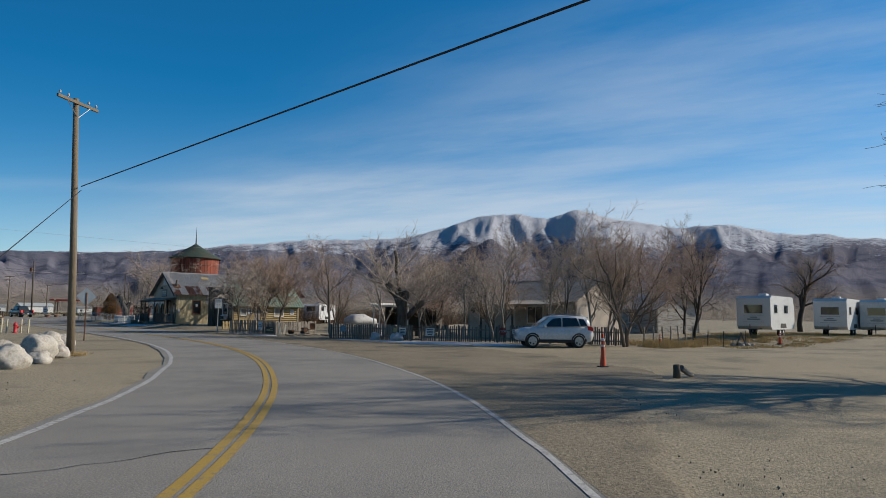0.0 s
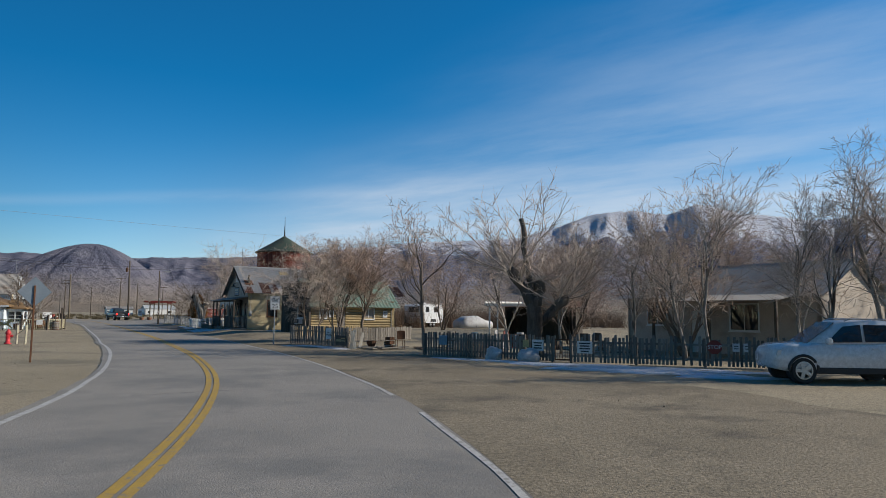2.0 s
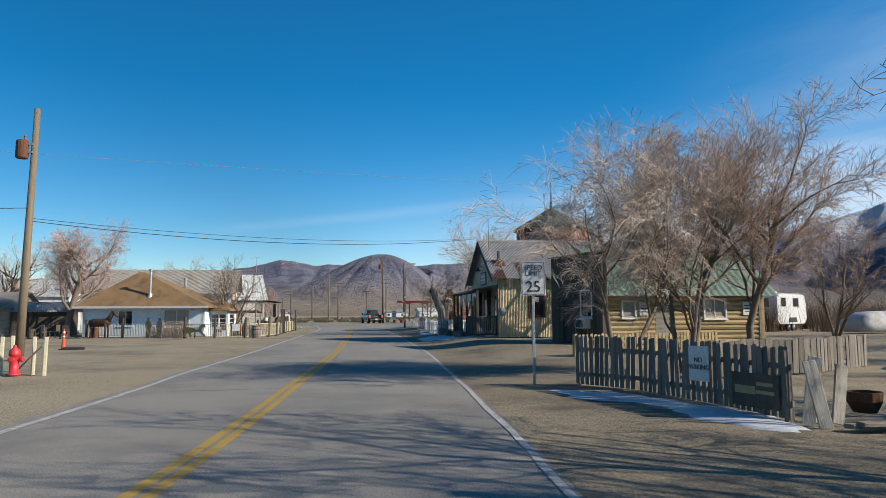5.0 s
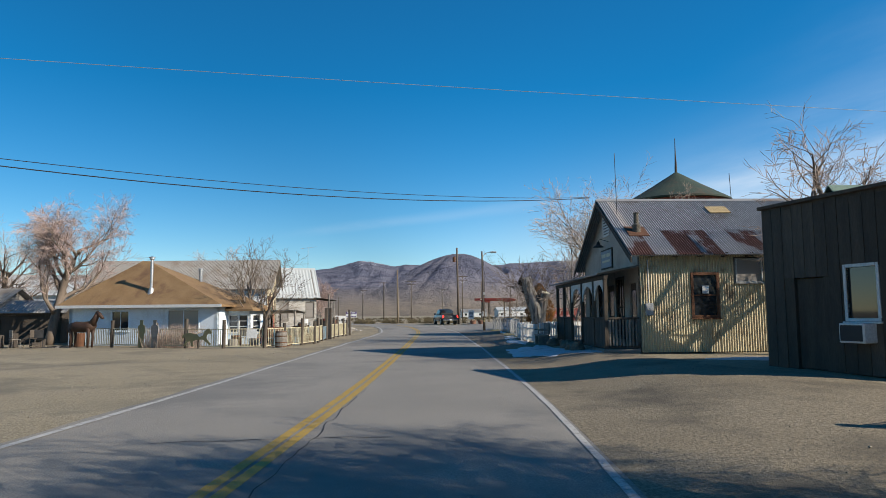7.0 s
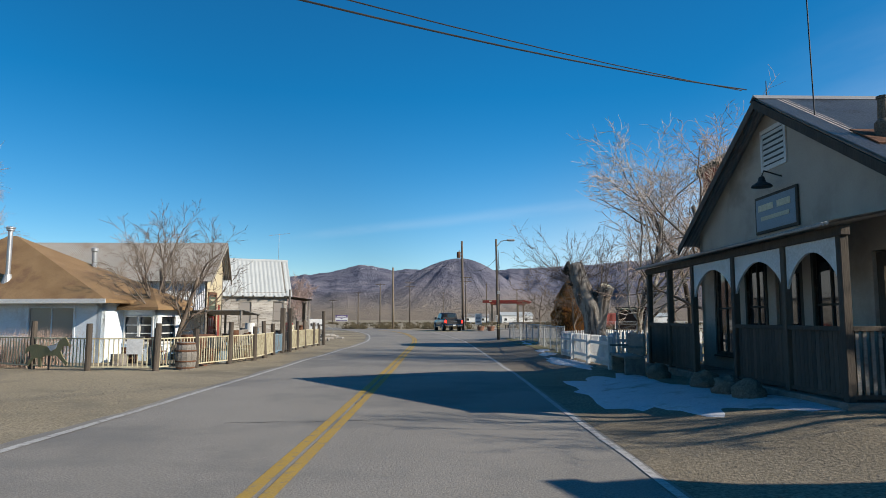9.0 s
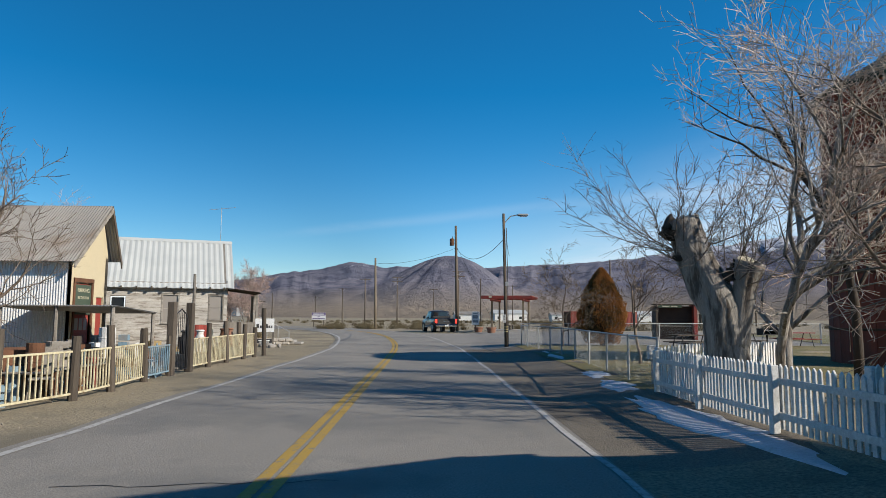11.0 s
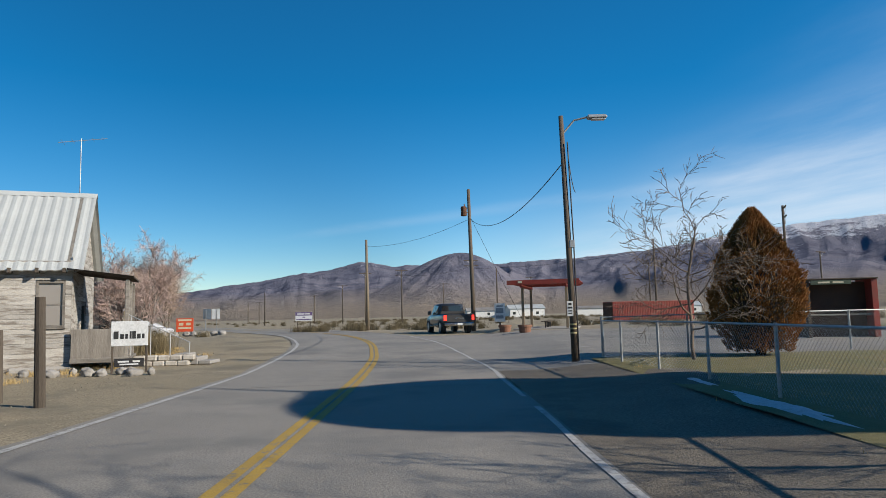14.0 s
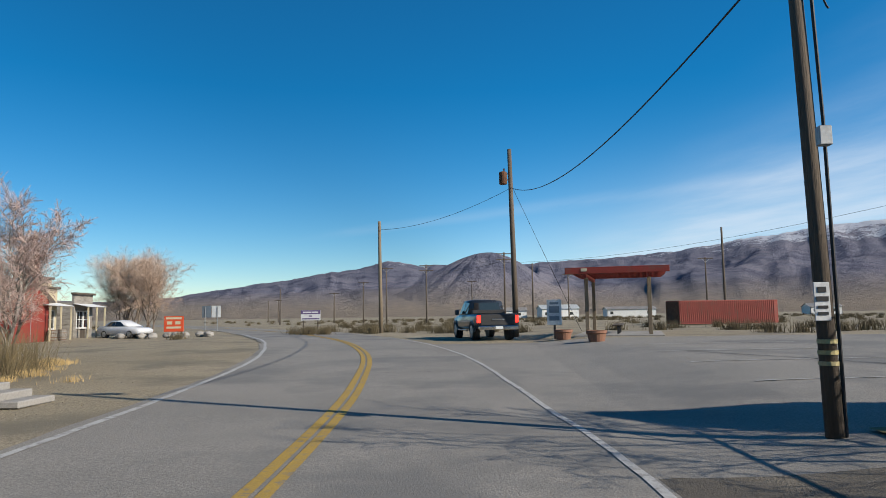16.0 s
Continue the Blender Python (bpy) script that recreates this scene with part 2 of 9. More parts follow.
# ---- materials ----
def mat(name, a, b, scale=4.0, rough=0.85, metal=0.0, bump=0.25, fine=60.0, stretch=(1, 1, 1), dirt=None, dirt_scale=0.7, dirt_at=(0.52, 0.68), vary=0.0, spec=0.4, coat=0.0, grit=(0.8, 1.15), tone=0.7):
    """A surface with broad variation between colours a and b, fine grain and relief, and patches of dirt or wear."""
    a, b = tuple(c * tone for c in a), tuple(c * tone for c in b)
    dirt = dirt and tuple(c * tone for c in dirt)
    ma = bpy.data.materials.new(name)
    ma.use_nodes = True
    n, l = ma.node_tree.nodes, ma.node_tree.links
    bs = n["Principled BSDF"]
    tc = n.new("ShaderNodeTexCoord")
    mp = n.new("ShaderNodeMapping")
    mp.inputs["Scale"].default_value = stretch
    l.new(tc.outputs["Object"], mp.inputs["Vector"])
    info = n.new("ShaderNodeObjectInfo")
    sh = n.new("ShaderNodeVectorMath")
    sh.operation = "MULTIPLY_ADD"
    comb = n.new("ShaderNodeCombineXYZ")
    for i in range(3):
        l.new(info.outputs["Random"], comb.inputs[i])
    l.new(comb.outputs[0], sh.inputs[0])
    sh.inputs[1].default_value = (37, 53, 71)
    l.new(mp.outputs[0], sh.inputs[2])

    def noise_node(sc, det, ro=0.6):
        k = n.new("ShaderNodeTexNoise")
        k.inputs["Scale"].default_value, k.inputs["Detail"].default_value, k.inputs["Roughness"].default_value = sc, det, ro
        l.new(sh.outputs[0], k.inputs["Vector"])
        return k.outputs["Fac"]

    def ramp(v, lo, hi):
        k = n.new("ShaderNodeMapRange")
        k.inputs["From Min"].default_value, k.inputs["From Max"].default_value = lo, hi
        l.new(v, k.inputs["Value"])
        return k.outputs[0]

    def mix(f, c1, c2, mode="MIX"):
        k = n.new("ShaderNodeMix")
        k.data_type, k.blend_type = "RGBA", mode
        if isinstance(f, float):
            k.inputs[0].default_value = f
        else:
            l.new(f, k.inputs[0])
        for i, c in ((6, c1), (7, c2)):
            if isinstance(c, tuple):
                k.inputs[i].default_value = (*c, 1)
            else:
                l.new(c, k.inputs[i])
        return k.outputs[2]

    broad, grain = noise_node(scale, 5), noise_node(fine, 3, 0.7)
    col = mix(ramp(broad, 0.32, 0.68), a, b)
    gr = n.new("ShaderNodeMapRange")
    gr.inputs["From Min"].default_value, gr.inputs["From Max"].default_value = 0.3, 0.7
    gr.inputs["To Min"].default_value, gr.inputs["To Max"].default_value = grit
    l.new(grain, gr.inputs["Value"])
    cc = n.new("ShaderNodeCombineColor")
    for i in range(3):
        l.new(gr.outputs[0], cc.inputs[i])
    col = mix(1.0, col, cc.outputs[0], "MULTIPLY")
    if dirt:
        col = mix(ramp(noise_node(dirt_scale, 6, 0.65), *dirt_at), col, dirt)
    if vary:
        hs = n.new("ShaderNodeHueSaturation")
        mr = n.new("ShaderNodeMapRange")
        mr.inputs["To Min"].default_value, mr.inputs["To Max"].default_value = 1 - vary, 1 + vary
        l.new(info.outputs["Random"], mr.inputs["Value"])
        l.new(mr.outputs[0], hs.inputs["Value"])
        l.new(col, hs.inputs["Color"])
        col = hs.outputs[0]
    l.new(col, bs.inputs["Base Color"])
    bs.inputs["Metallic"].default_value = metal
    bs.inputs["Specular IOR Level"].default_value = spec
    bs.inputs["Coat Weight"].default_value = coat
    rr = n.new("ShaderNodeMapRange")
    rr.inputs["To Min"].default_value, rr.inputs["To Max"].default_value = max(rough - 0.1, 0.02), min(rough + 0.1, 1.0)
    l.new(broad, rr.inputs["Value"])
    l.new(rr.outputs[0], bs.inputs["Roughness"])
    if bump:
        bp = n.new("ShaderNodeBump")
        bp.inputs["Strength"].default_value, bp.inputs["Distance"].default_value = bump, 0.02
        l.new(grain, bp.inputs["Height"])
        l.new(bp.outputs[0], bs.inputs["Normal"])
    return ma


def glass_mat(name, tint, rough=0.04):
    ma = bpy.data.materials.new(name)
    ma.use_nodes = True
    bs = ma.node_tree.nodes["Principled BSDF"]
    bs.inputs["Base Color"].default_value = (*tint, 1)
    bs.inputs["Roughness"].default_value = rough
    bs.inputs["Specular IOR Level"].default_value = 0.7
    return ma


def lamp_mat(name, col, strength):
    ma = bpy.data.materials.new(name)
    ma.use_nodes = True
    bs = ma.node_tree.nodes["Principled BSDF"]
    bs.inputs["Base Color"].default_value = (*col, 1)
    bs.inputs["Roughness"].default_value = 0.2
    bs.inputs["Emission Color"].default_value = (*col, 1)
    bs.inputs["Emission Strength"].default_value = strength
    return ma


ASPHALT = mat("asphalt", (0.262, 0.243, 0.214), (0.318, 0.294, 0.26), 0.35, 0.9, bump=0.5, fine=42, grit=(0.62, 1.36), dirt=(0.21, 0.2, 0.184), dirt_scale=0.22, dirt_at=(0.5, 0.62))
GRAVEL = mat("dark_gravel", (0.165, 0.14, 0.107), (0.225, 0.192, 0.148), 0.5, 0.95, bump=0.9, fine=34, grit=(0.5, 1.4), dirt=(0.12, 0.102, 0.08), dirt_scale=0.4, dirt_at=(0.5, 0.66))
PEBBLE = mat("pebble", (0.3, 0.262, 0.2), (0.43, 0.38, 0.3), 1.0, 0.95, bump=0.2, fine=30)
HYDRANT = mat("hydrant_red", (0.62, 0.035, 0.045), (0.52, 0.04, 0.045), 3, 0.5, fine=20, bump=0.1, tone=0.85)
DARK_DIRT = mat("dark_dirt", (0.24, 0.199, 0.139), (0.31, 0.259, 0.184), 0.3, 0.95, bump=0.9, fine=24, grit=(0.5, 1.45), dirt=(0.15, 0.128, 0.095), dirt_scale=0.45, dirt_at=(0.5, 0.66), spec=0.2)
YELLOW = mat("road_yellow", (0.52, 0.33, 0.05), (0.44, 0.29, 0.07), 1.5, 0.8, fine=40, dirt=(0.24, 0.215, 0.17), dirt_scale=8.0, dirt_at=(0.54, 0.68))
WHITE_LINE = mat("road_white", (0.58, 0.57, 0.54), (0.48, 0.47, 0.445), 2.0, 0.8, fine=40, dirt=(0.3, 0.285, 0.265), dirt_scale=9.0, dirt_at=(0.49, 0.63))
TAR = mat("tar", (0.02, 0.02, 0.02), (0.035, 0.034, 0.032), 3, 0.7)
SNOW = mat("snow", (0.78, 0.8, 0.84), (0.7, 0.73, 0.78), 3, 0.6, bump=0.5, fine=25, dirt=(0.42, 0.38, 0.33), dirt_scale=1.6, dirt_at=(0.56, 0.7), tone=0.62)
LAWN = mat("lawn", (0.23, 0.19, 0.08), (0.17, 0.16, 0.06), 0.6, 0.95, bump=0.6, fine=45, dirt=(0.3, 0.24, 0.13), dirt_scale=0.35)
STRAW = mat("dry_grass", (0.66, 0.48, 0.22), (0.54, 0.38, 0.17), 2, 0.95, fine=50, bump=0.1, vary=0.2)
BRUSHWOOD = mat("brushwood", (0.19, 0.125, 0.085), (0.27, 0.18, 0.12), 1, 0.95, fine=20, bump=0, vary=0.2)
SAGE = mat("sagebrush", (0.16, 0.13, 0.075), (0.22, 0.17, 0.09), 2, 0.95, fine=40, bump=0.1, vary=0.3)
BARK = mat("bark", (0.17, 0.13, 0.1), (0.27, 0.21, 0.16), 3, 0.9, fine=30, stretch=(1, 1, 0.25), bump=0.6)
BARK_DARK = mat("bark_dark", (0.045, 0.034, 0.026), (0.09, 0.068, 0.05), 3, 0.9, fine=26, stretch=(1, 1, 0.25), bump=0.7)
BARK_PALE = mat("bark_pale", (0.3, 0.27, 0.235), (0.44, 0.41, 0.37), 2, 0.85, fine=24, stretch=(2.5, 2.5, 0.35), bump=0.9, dirt=(0.13, 0.105, 0.085), dirt_scale=2.2, dirt_at=(0.5, 0.6))
TWIG = mat("twig", (0.38, 0.27, 0.205), (0.48, 0.36, 0.28), 1, 0.9, bump=0, fine=20, tone=0.95)
TWIG_PALE = mat("twig_pale", (0.45, 0.36, 0.29), (0.56, 0.46, 0.38), 1, 0.9, bump=0, fine=20, tone=0.95)
TWIG_PINK = mat("twig_pink", (0.46, 0.34, 0.3), (0.58, 0.44, 0.39), 1, 0.9, bump=0, fine=20, tone=0.8)
POLE_WOOD = mat("pole_wood", (0.11, 0.085, 0.062), (0.18, 0.14, 0.105), 2, 0.9, fine=30, stretch=(3, 3, 0.15), bump=0.6, dirt=(0.07, 0.055, 0.045), dirt_scale=1.2)
POLE_PALE = mat("pole_pale", (0.2, 0.155, 0.105), (0.28, 0.22, 0.15), 2, 0.9, fine=30, stretch=(3, 3, 0.15), bump=0.6)
BOARD_PALE = mat("board_pale", (0.56, 0.52, 0.45), (0.44, 0.405, 0.345), 3, 0.85, fine=26, stretch=(3, 3, 0.3), bump=0.5, dirt=(0.26, 0.225, 0.18), dirt_scale=3.0, dirt_at=(0.52, 0.66), tone=0.8)
GREY_WOOD = mat("grey_wood", (0.24, 0.22, 0.19), (0.36, 0.33, 0.29), 2, 0.9, fine=26, stretch=(0.6, 3, 3), bump=0.6, dirt=(0.15, 0.13, 0.11), dirt_scale=1.8, vary=0.2)
DARK_WOOD = mat("dark_wood", (0.075, 0.06, 0.048), (0.13, 0.105, 0.08), 2, 0.9, fine=26, stretch=(2, 2, 0.3), bump=0.6, vary=0.25)
FENCE_WOOD = mat("fence_wood", (0.17, 0.15, 0.13), (0.27, 0.245, 0.21), 3, 0.9, fine=26, stretch=(3, 3, 0.3), bump=0.6, vary=0.3)
LOG = mat("log", (0.42, 0.31, 0.15), (0.55, 0.42, 0.22), 2, 0.8, fine=24, stretch=(0.3, 3, 3), bump=0.5, dirt=(0.2, 0.13, 0.07), dirt_scale=2.0, vary=0.2)
TIN = mat("tin", (0.46, 0.45, 0.43), (0.37, 0.36, 0.35), 0.8, 0.55, 0.3, fine=30, bump=0.15, dirt=(0.26, 0.17, 0.11), dirt_scale=0.55, dirt_at=(0.56, 0.7))
TIN_RUST = mat("tin_rust", (0.4, 0.385, 0.37), (0.28, 0.25, 0.23), 0.9, 0.6, 0.3, fine=30, bump=0.15, dirt=(0.15, 0.06, 0.035), dirt_scale=0.9, dirt_at=(0.44, 0.5), stretch=(1.0, 0.35, 1))
TIN_CLEAN = mat("tin_clean", (0.62, 0.64, 0.62), (0.7, 0.72, 0.69), 0.8, 0.5, 0.2, fine=30, bump=0.1)
TIN_BARN = mat("tin_barn", (0.33, 0.31, 0.28), (0.42, 0.39, 0.35), 0.6, 0.6, 0.25, fine=30, bump=0.15, dirt=(0.24, 0.17, 0.12), dirt_scale=0.5)
TIN_YELLOW = mat("tin_cream", (0.6, 0.51, 0.32), (0.7, 0.6, 0.39), 0.9, 0.7, 0.1, fine=30, bump=0.15, dirt=(0.28, 0.2, 0.12), dirt_scale=1.1)
GREEN_ROOF = mat("green_roof", (0.14, 0.22, 0.165), (0.2, 0.28, 0.215), 1.2, 0.6, 0.1, fine=30, dirt=(0.25, 0.2, 0.13), dirt_scale=0.8)
TOWER_ROOF = mat("tower_roof", (0.035, 0.06, 0.045), (0.06, 0.085, 0.06), 1.0, 0.8, fine=20, dirt=(0.1, 0.075, 0.05))
TOWER_RED = mat("tower_red", (0.33, 0.075, 0.04), (0.25, 0.06, 0.035), 1.2, 0.8, fine=24, stretch=(2, 2, 0.2), bump=0.5, dirt=(0.14, 0.06, 0.04), vary=0.2)
SHINGLE = mat("shingle_brown", (0.26, 0.155, 0.072), (0.33, 0.21, 0.105), 1.2, 0.9, fine=24, bump=0.6, dirt=(0.17, 0.095, 0.055))
BLUE_WALL = mat("blue_wall", (0.6, 0.68, 0.74), (0.66, 0.73, 0.78), 1.2, 0.8, fine=40, dirt=(0.42, 0.42, 0.4), dirt_scale=0.9, dirt_at=(0.56, 0.75), tone=0.98)
BARK_SNAG = mat("bark_old", (0.1, 0.08, 0.064), (0.18, 0.145, 0.115), 3, 0.9, fine=22, stretch=(1, 1, 0.3), bump=0.9, dirt=(0.04, 0.03, 0.025), dirt_scale=1.1, dirt_at=(0.5, 0.62))
STUCCO = mat("stucco", (0.42, 0.36, 0.3), (0.36, 0.31, 0.26), 1.4, 0.9, fine=50, dirt=(0.27, 0.23, 0.19), tone=1.0)
CREAM = mat("cream_wall", (0.68, 0.58, 0.38), (0.62, 0.54, 0.37), 1.2, 0.85, fine=40, dirt=(0.42, 0.36, 0.26))
WHITE = mat("white_paint", (0.74, 0.74, 0.72), (0.68, 0.68, 0.66), 2, 0.6, fine=30, bump=0.15, dirt=(0.5, 0.47, 0.42), dirt_scale=1.5, dirt_at=(0.56, 0.75), tone=0.8)
WHITE_METAL = mat("white_metal", (0.72, 0.73, 0.73), (0.66, 0.67, 0.67), 1.0, 0.4, fine=20, bump=0.05, dirt=(0.5, 0.48, 0.44), dirt_scale=0.8, dirt_at=(0.55, 0.8), tone=0.8)
RED_PAINT = mat("red_paint", (0.36, 0.045, 0.03), (0.3, 0.05, 0.035), 2, 0.7, fine=30, bump=0.2, dirt=(0.2, 0.08, 0.06))
RED_ORANGE = mat("red_orange", (0.7, 0.09, 0.03), (0.6, 0.08, 0.03), 2, 0.6, fine=20, bump=0.05, tone=0.85)
YELLOW_PAINT = mat("yellow_paint", (0.6, 0.5, 0.22), (0.54, 0.46, 0.24), 2, 0.7, fine=20, bump=0.1, dirt=(0.4, 0.36, 0.26))
CREAM_RAIL = mat("cream_rail", (0.7, 0.63, 0.42), (0.62, 0.56, 0.38), 3, 0.7, fine=20, bump=0.1, dirt=(0.3, 0.2, 0.1), dirt_scale=3)
BLACK = mat("black_metal", (0.02, 0.02, 0.022), (0.035, 0.034, 0.034), 3, 0.6, 0.2, fine=30, bump=0.1, tone=1.0)
RUBBER = mat("rubber", (0.022, 0.022, 0.022), (0.04, 0.039, 0.037), 4, 0.9, fine=40, bump=0.3, tone=0.9)
STEEL = mat("steel", (0.4, 0.4, 0.4), (0.5, 0.5, 0.5), 3, 0.4, 0.8, fine=20, bump=0.05, tone=1.0)
GALV = mat("galvanised", (0.34, 0.35, 0.35), (0.42, 0.43, 0.43), 3, 0.5, 0.5, fine=20, bump=0.05, tone=0.9)
RUST = mat("rust", (0.2, 0.09, 0.045), (0.13, 0.06, 0.035), 3, 0.9, 0.1, fine=30, bump=0.4)
ROCK = mat("rock_pale", (0.5, 0.46, 0.4), (0.62, 0.58, 0.52), 2.5, 0.9, fine=14, bump=0.7, dirt=(0.27, 0.22, 0.17), dirt_scale=2.2)
CONCRETE = mat("concrete", (0.34, 0.32, 0.29), (0.42, 0.4, 0.37), 1.5, 0.9, fine=40, dirt=(0.24, 0.22, 0.19))
TERRACOTTA = mat("terracotta", (0.33, 0.16, 0.1), (0.28, 0.14, 0.09), 3, 0.85, fine=30)
SIGN_WHITE = mat("sign_white", (0.7, 0.71, 0.71), (0.64, 0.65, 0.65), 2, 0.45, fine=20, bump=0.02, dirt=(0.5, 0.49, 0.46), dirt_scale=2, dirt_at=(0.6, 0.8), tone=0.8)
SIGN_CREAM = mat("sign_cream", (0.74, 0.68, 0.48), (0.68, 0.62, 0.44), 2, 0.6, fine=20, bump=0.05)
SIGN_BLACK = mat("sign_black", (0.02, 0.02, 0.02), (0.03, 0.03, 0.03), 2, 0.5, bump=0, tone=1.0)
SIGN_BACK = mat("sign_back", (0.2, 0.25, 0.3), (0.26, 0.31, 0.36), 2, 0.5, 0.3, bump=0.02)
PURPLE = mat("sign_purple", (0.12, 0.08, 0.2), (0.15, 0.1, 0.23), 2, 0.6, bump=0.02)
NEEDLE = mat("needles", (0.06, 0.055, 0.018), (0.1, 0.07, 0.02), 1.5, 0.9, fine=30, bump=0, dirt=(0.36, 0.15, 0.035), dirt_scale=0.9, dirt_at=(0.36, 0.52))
CLAP = mat("clapboard", (0.46, 0.43, 0.38), (0.6, 0.57, 0.52), 2, 0.9, fine=26, stretch=(0.5, 3, 3), bump=0.6, dirt=(0.27, 0.235, 0.2), dirt_scale=2.4, dirt_at=(0.5, 0.6), vary=0.15)
CONTAINER = mat("container_red", (0.36, 0.07, 0.05), (0.3, 0.06, 0.045), 0.8, 0.7, fine=20, dirt=(0.2, 0.09, 0.06))
GREEN_SIGN = mat("sign_green", (0.06, 0.09, 0.06), (0.08, 0.11, 0.075), 2, 0.7, bump=0.05)
PANE = glass_mat("pane", (0.02, 0.024, 0.028))
PANE_CURTAIN = glass_mat("pane_curtained", (0.24, 0.22, 0.2), 0.15)
CAR_GLASS = glass_mat("car_glass", (0.012, 0.014, 0.016), 0.03)
CAR_WHITE = mat("car_white", (0.72, 0.73, 0.75), (0.7, 0.71, 0.73), 1, 0.25, 0.0, fine=10, bump=0, coat=0.6, dirt=(0.55, 0.54, 0.52), dirt_scale=1.0, dirt_at=(0.55, 0.85), tone=0.75)
CAR_DARK = mat("car_dark", (0.035, 0.045, 0.06), (0.045, 0.055, 0.07), 1, 0.3, 0.3, fine=10, bump=0, coat=0.6, dirt=(0.12, 0.11, 0.1), dirt_scale=1.2, dirt_at=(0.55, 0.9))
PLASTIC = mat("plastic_dark", (0.025, 0.025, 0.026), (0.035, 0.035, 0.036), 3, 0.6, bump=0.1)
CHROME = mat("chrome", (0.6, 0.6, 0.6), (0.66, 0.66, 0.66), 3, 0.15, 1.0, bump=0, tone=1.0)
TAIL = lamp_mat("tail_lens", (0.5, 0.01, 0.01), 0.0)
BRAKE = lamp_mat("brake_lamp", (0.9, 0.03, 0.02), 2.2)
LENS = glass_mat("clear_lens", (0.5, 0.5, 0.5), 0.1)
WIRE = mat("wire", (0.012, 0.012, 0.012), (0.02, 0.02, 0.02), 2, 0.6, bump=0, tone=1.0)
FIGURE = mat("cutout_paint", (0.36, 0.31, 0.15), (0.3, 0.27, 0.14), 3, 0.8, fine=20)
BLUE_JUNK = mat("blue_paint", (0.2, 0.33, 0.42), (0.25, 0.37, 0.45), 2, 0.7, fine=20, dirt=(0.3, 0.25, 0.2))
TARP = mat("tarp", (0.6, 0.6, 0.6), (0.5, 0.5, 0.5), 2, 0.7, fine=10, dirt=(0.35, 0.32, 0.3))
EARTH_BROWN = mat("brown_hide", (0.05, 0.025, 0.015), (0.08, 0.04, 0.022), 2, 0.7, fine=30)


def ground_mat(name, near_scale=1.0):
    ma = mat(name, (0.312, 0.262, 0.178), (0.405, 0.342, 0.24), 0.12, 0.95, bump=0.9, fine=24, grit=(0.5, 1.45), dirt=(0.225, 0.196, 0.145), dirt_scale=0.3, dirt_at=(0.5, 0.66), spec=0.2)
    return ma


GROUND = ground_mat("ground_dirt")


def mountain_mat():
    """Bare desert slopes: brown-violet rock with painted blue haze, dark blotches for shaded gullies, snow that stays
    on the high ground.
    """
    ma = bpy.data.materials.new("mountain")
    ma.use_nodes = True
    n, l = ma.node_tree.nodes, ma.node_tree.links
    bs = n["Principled BSDF"]
    bs.inputs["Roughness"].default_value, bs.inputs["Specular IOR Level"].default_value = 1.0, 0.0
    tc = n.new("ShaderNodeTexCoord")

    def nz(sc, det, ro):
        k = n.new("ShaderNodeTexNoise")
        k.inputs["Scale"].default_value, k.inputs["Detail"].default_value, k.inputs["Roughness"].default_value = sc, det, ro
        l.new(tc.outputs["Object"], k.inputs["Vector"])
        return k.outputs["Fac"]

    def mr(v, a, b, c=0.0, d=1.0):
        k = n.new("ShaderNodeMapRange")
        for key, val in (("From Min", a), ("From Max", b), ("To Min", c), ("To Max", d)):
            k.inputs[key].default_value = val
        l.new(v, k.inputs["Value"])
        return k.outputs[0]

    def mx(f, c1, c2):
        k = n.new("ShaderNodeMix")
        k.data_type = "RGBA"
        l.new(f, k.inputs[0])
        for i, c in ((6, c1), (7, c2)):
            if isinstance(c, tuple):
                k.inputs[i].default_value = (*c, 1)
            else:
                l.new(c, k.inputs[i])
        return k.outputs[2]

    def mt(op, a, b):
        k = n.new("ShaderNodeMath")
        k.operation = op
        for i, v in enumerate((a, b)):
            if isinstance(v, float):
                k.inputs[i].default_value = v
            else:
                l.new(v, k.inputs[i])
        return k.outputs[0]

    sep = n.new("ShaderNodeSeparateXYZ")
    l.new(tc.outputs["Object"], sep.inputs[0])
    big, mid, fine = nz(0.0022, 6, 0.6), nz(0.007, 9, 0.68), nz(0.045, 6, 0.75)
    # rock colours carry a blue-violet tint standing in for distance haze
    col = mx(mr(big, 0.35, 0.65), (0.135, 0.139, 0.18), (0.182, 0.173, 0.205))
    # dark bluish blotches paint gully shade into the rock, placed by noise
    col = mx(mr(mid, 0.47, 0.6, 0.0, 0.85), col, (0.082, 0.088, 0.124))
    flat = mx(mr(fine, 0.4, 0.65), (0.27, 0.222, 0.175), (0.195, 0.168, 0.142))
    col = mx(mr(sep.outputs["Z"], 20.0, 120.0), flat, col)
    high = mt("ADD", sep.outputs["Z"], mt("MULTIPLY", mt("SUBTRACT", mid, 0.5), 420.0))
    high = mt("ADD", high, mt("MULTIPLY", mt("SUBTRACT", fine, 0.5), 330.0))
    col = mx(mr(high, 315.0, 375.0, 0.0, 0.75), col, (0.56, 0.58, 0.63))
    l.new(col, bs.inputs["Base Color"])
    bp = n.new("ShaderNodeBump")
    bp.inputs["Strength"].default_value, bp.inputs["Distance"].default_value = 1.0, 26.0
    l.new(mt("ADD", mid, mt("MULTIPLY", fine, 0.5)), bp.inputs["Height"])
    l.new(bp.outputs[0], bs.inputs["Normal"])
    return ma


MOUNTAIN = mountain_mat()


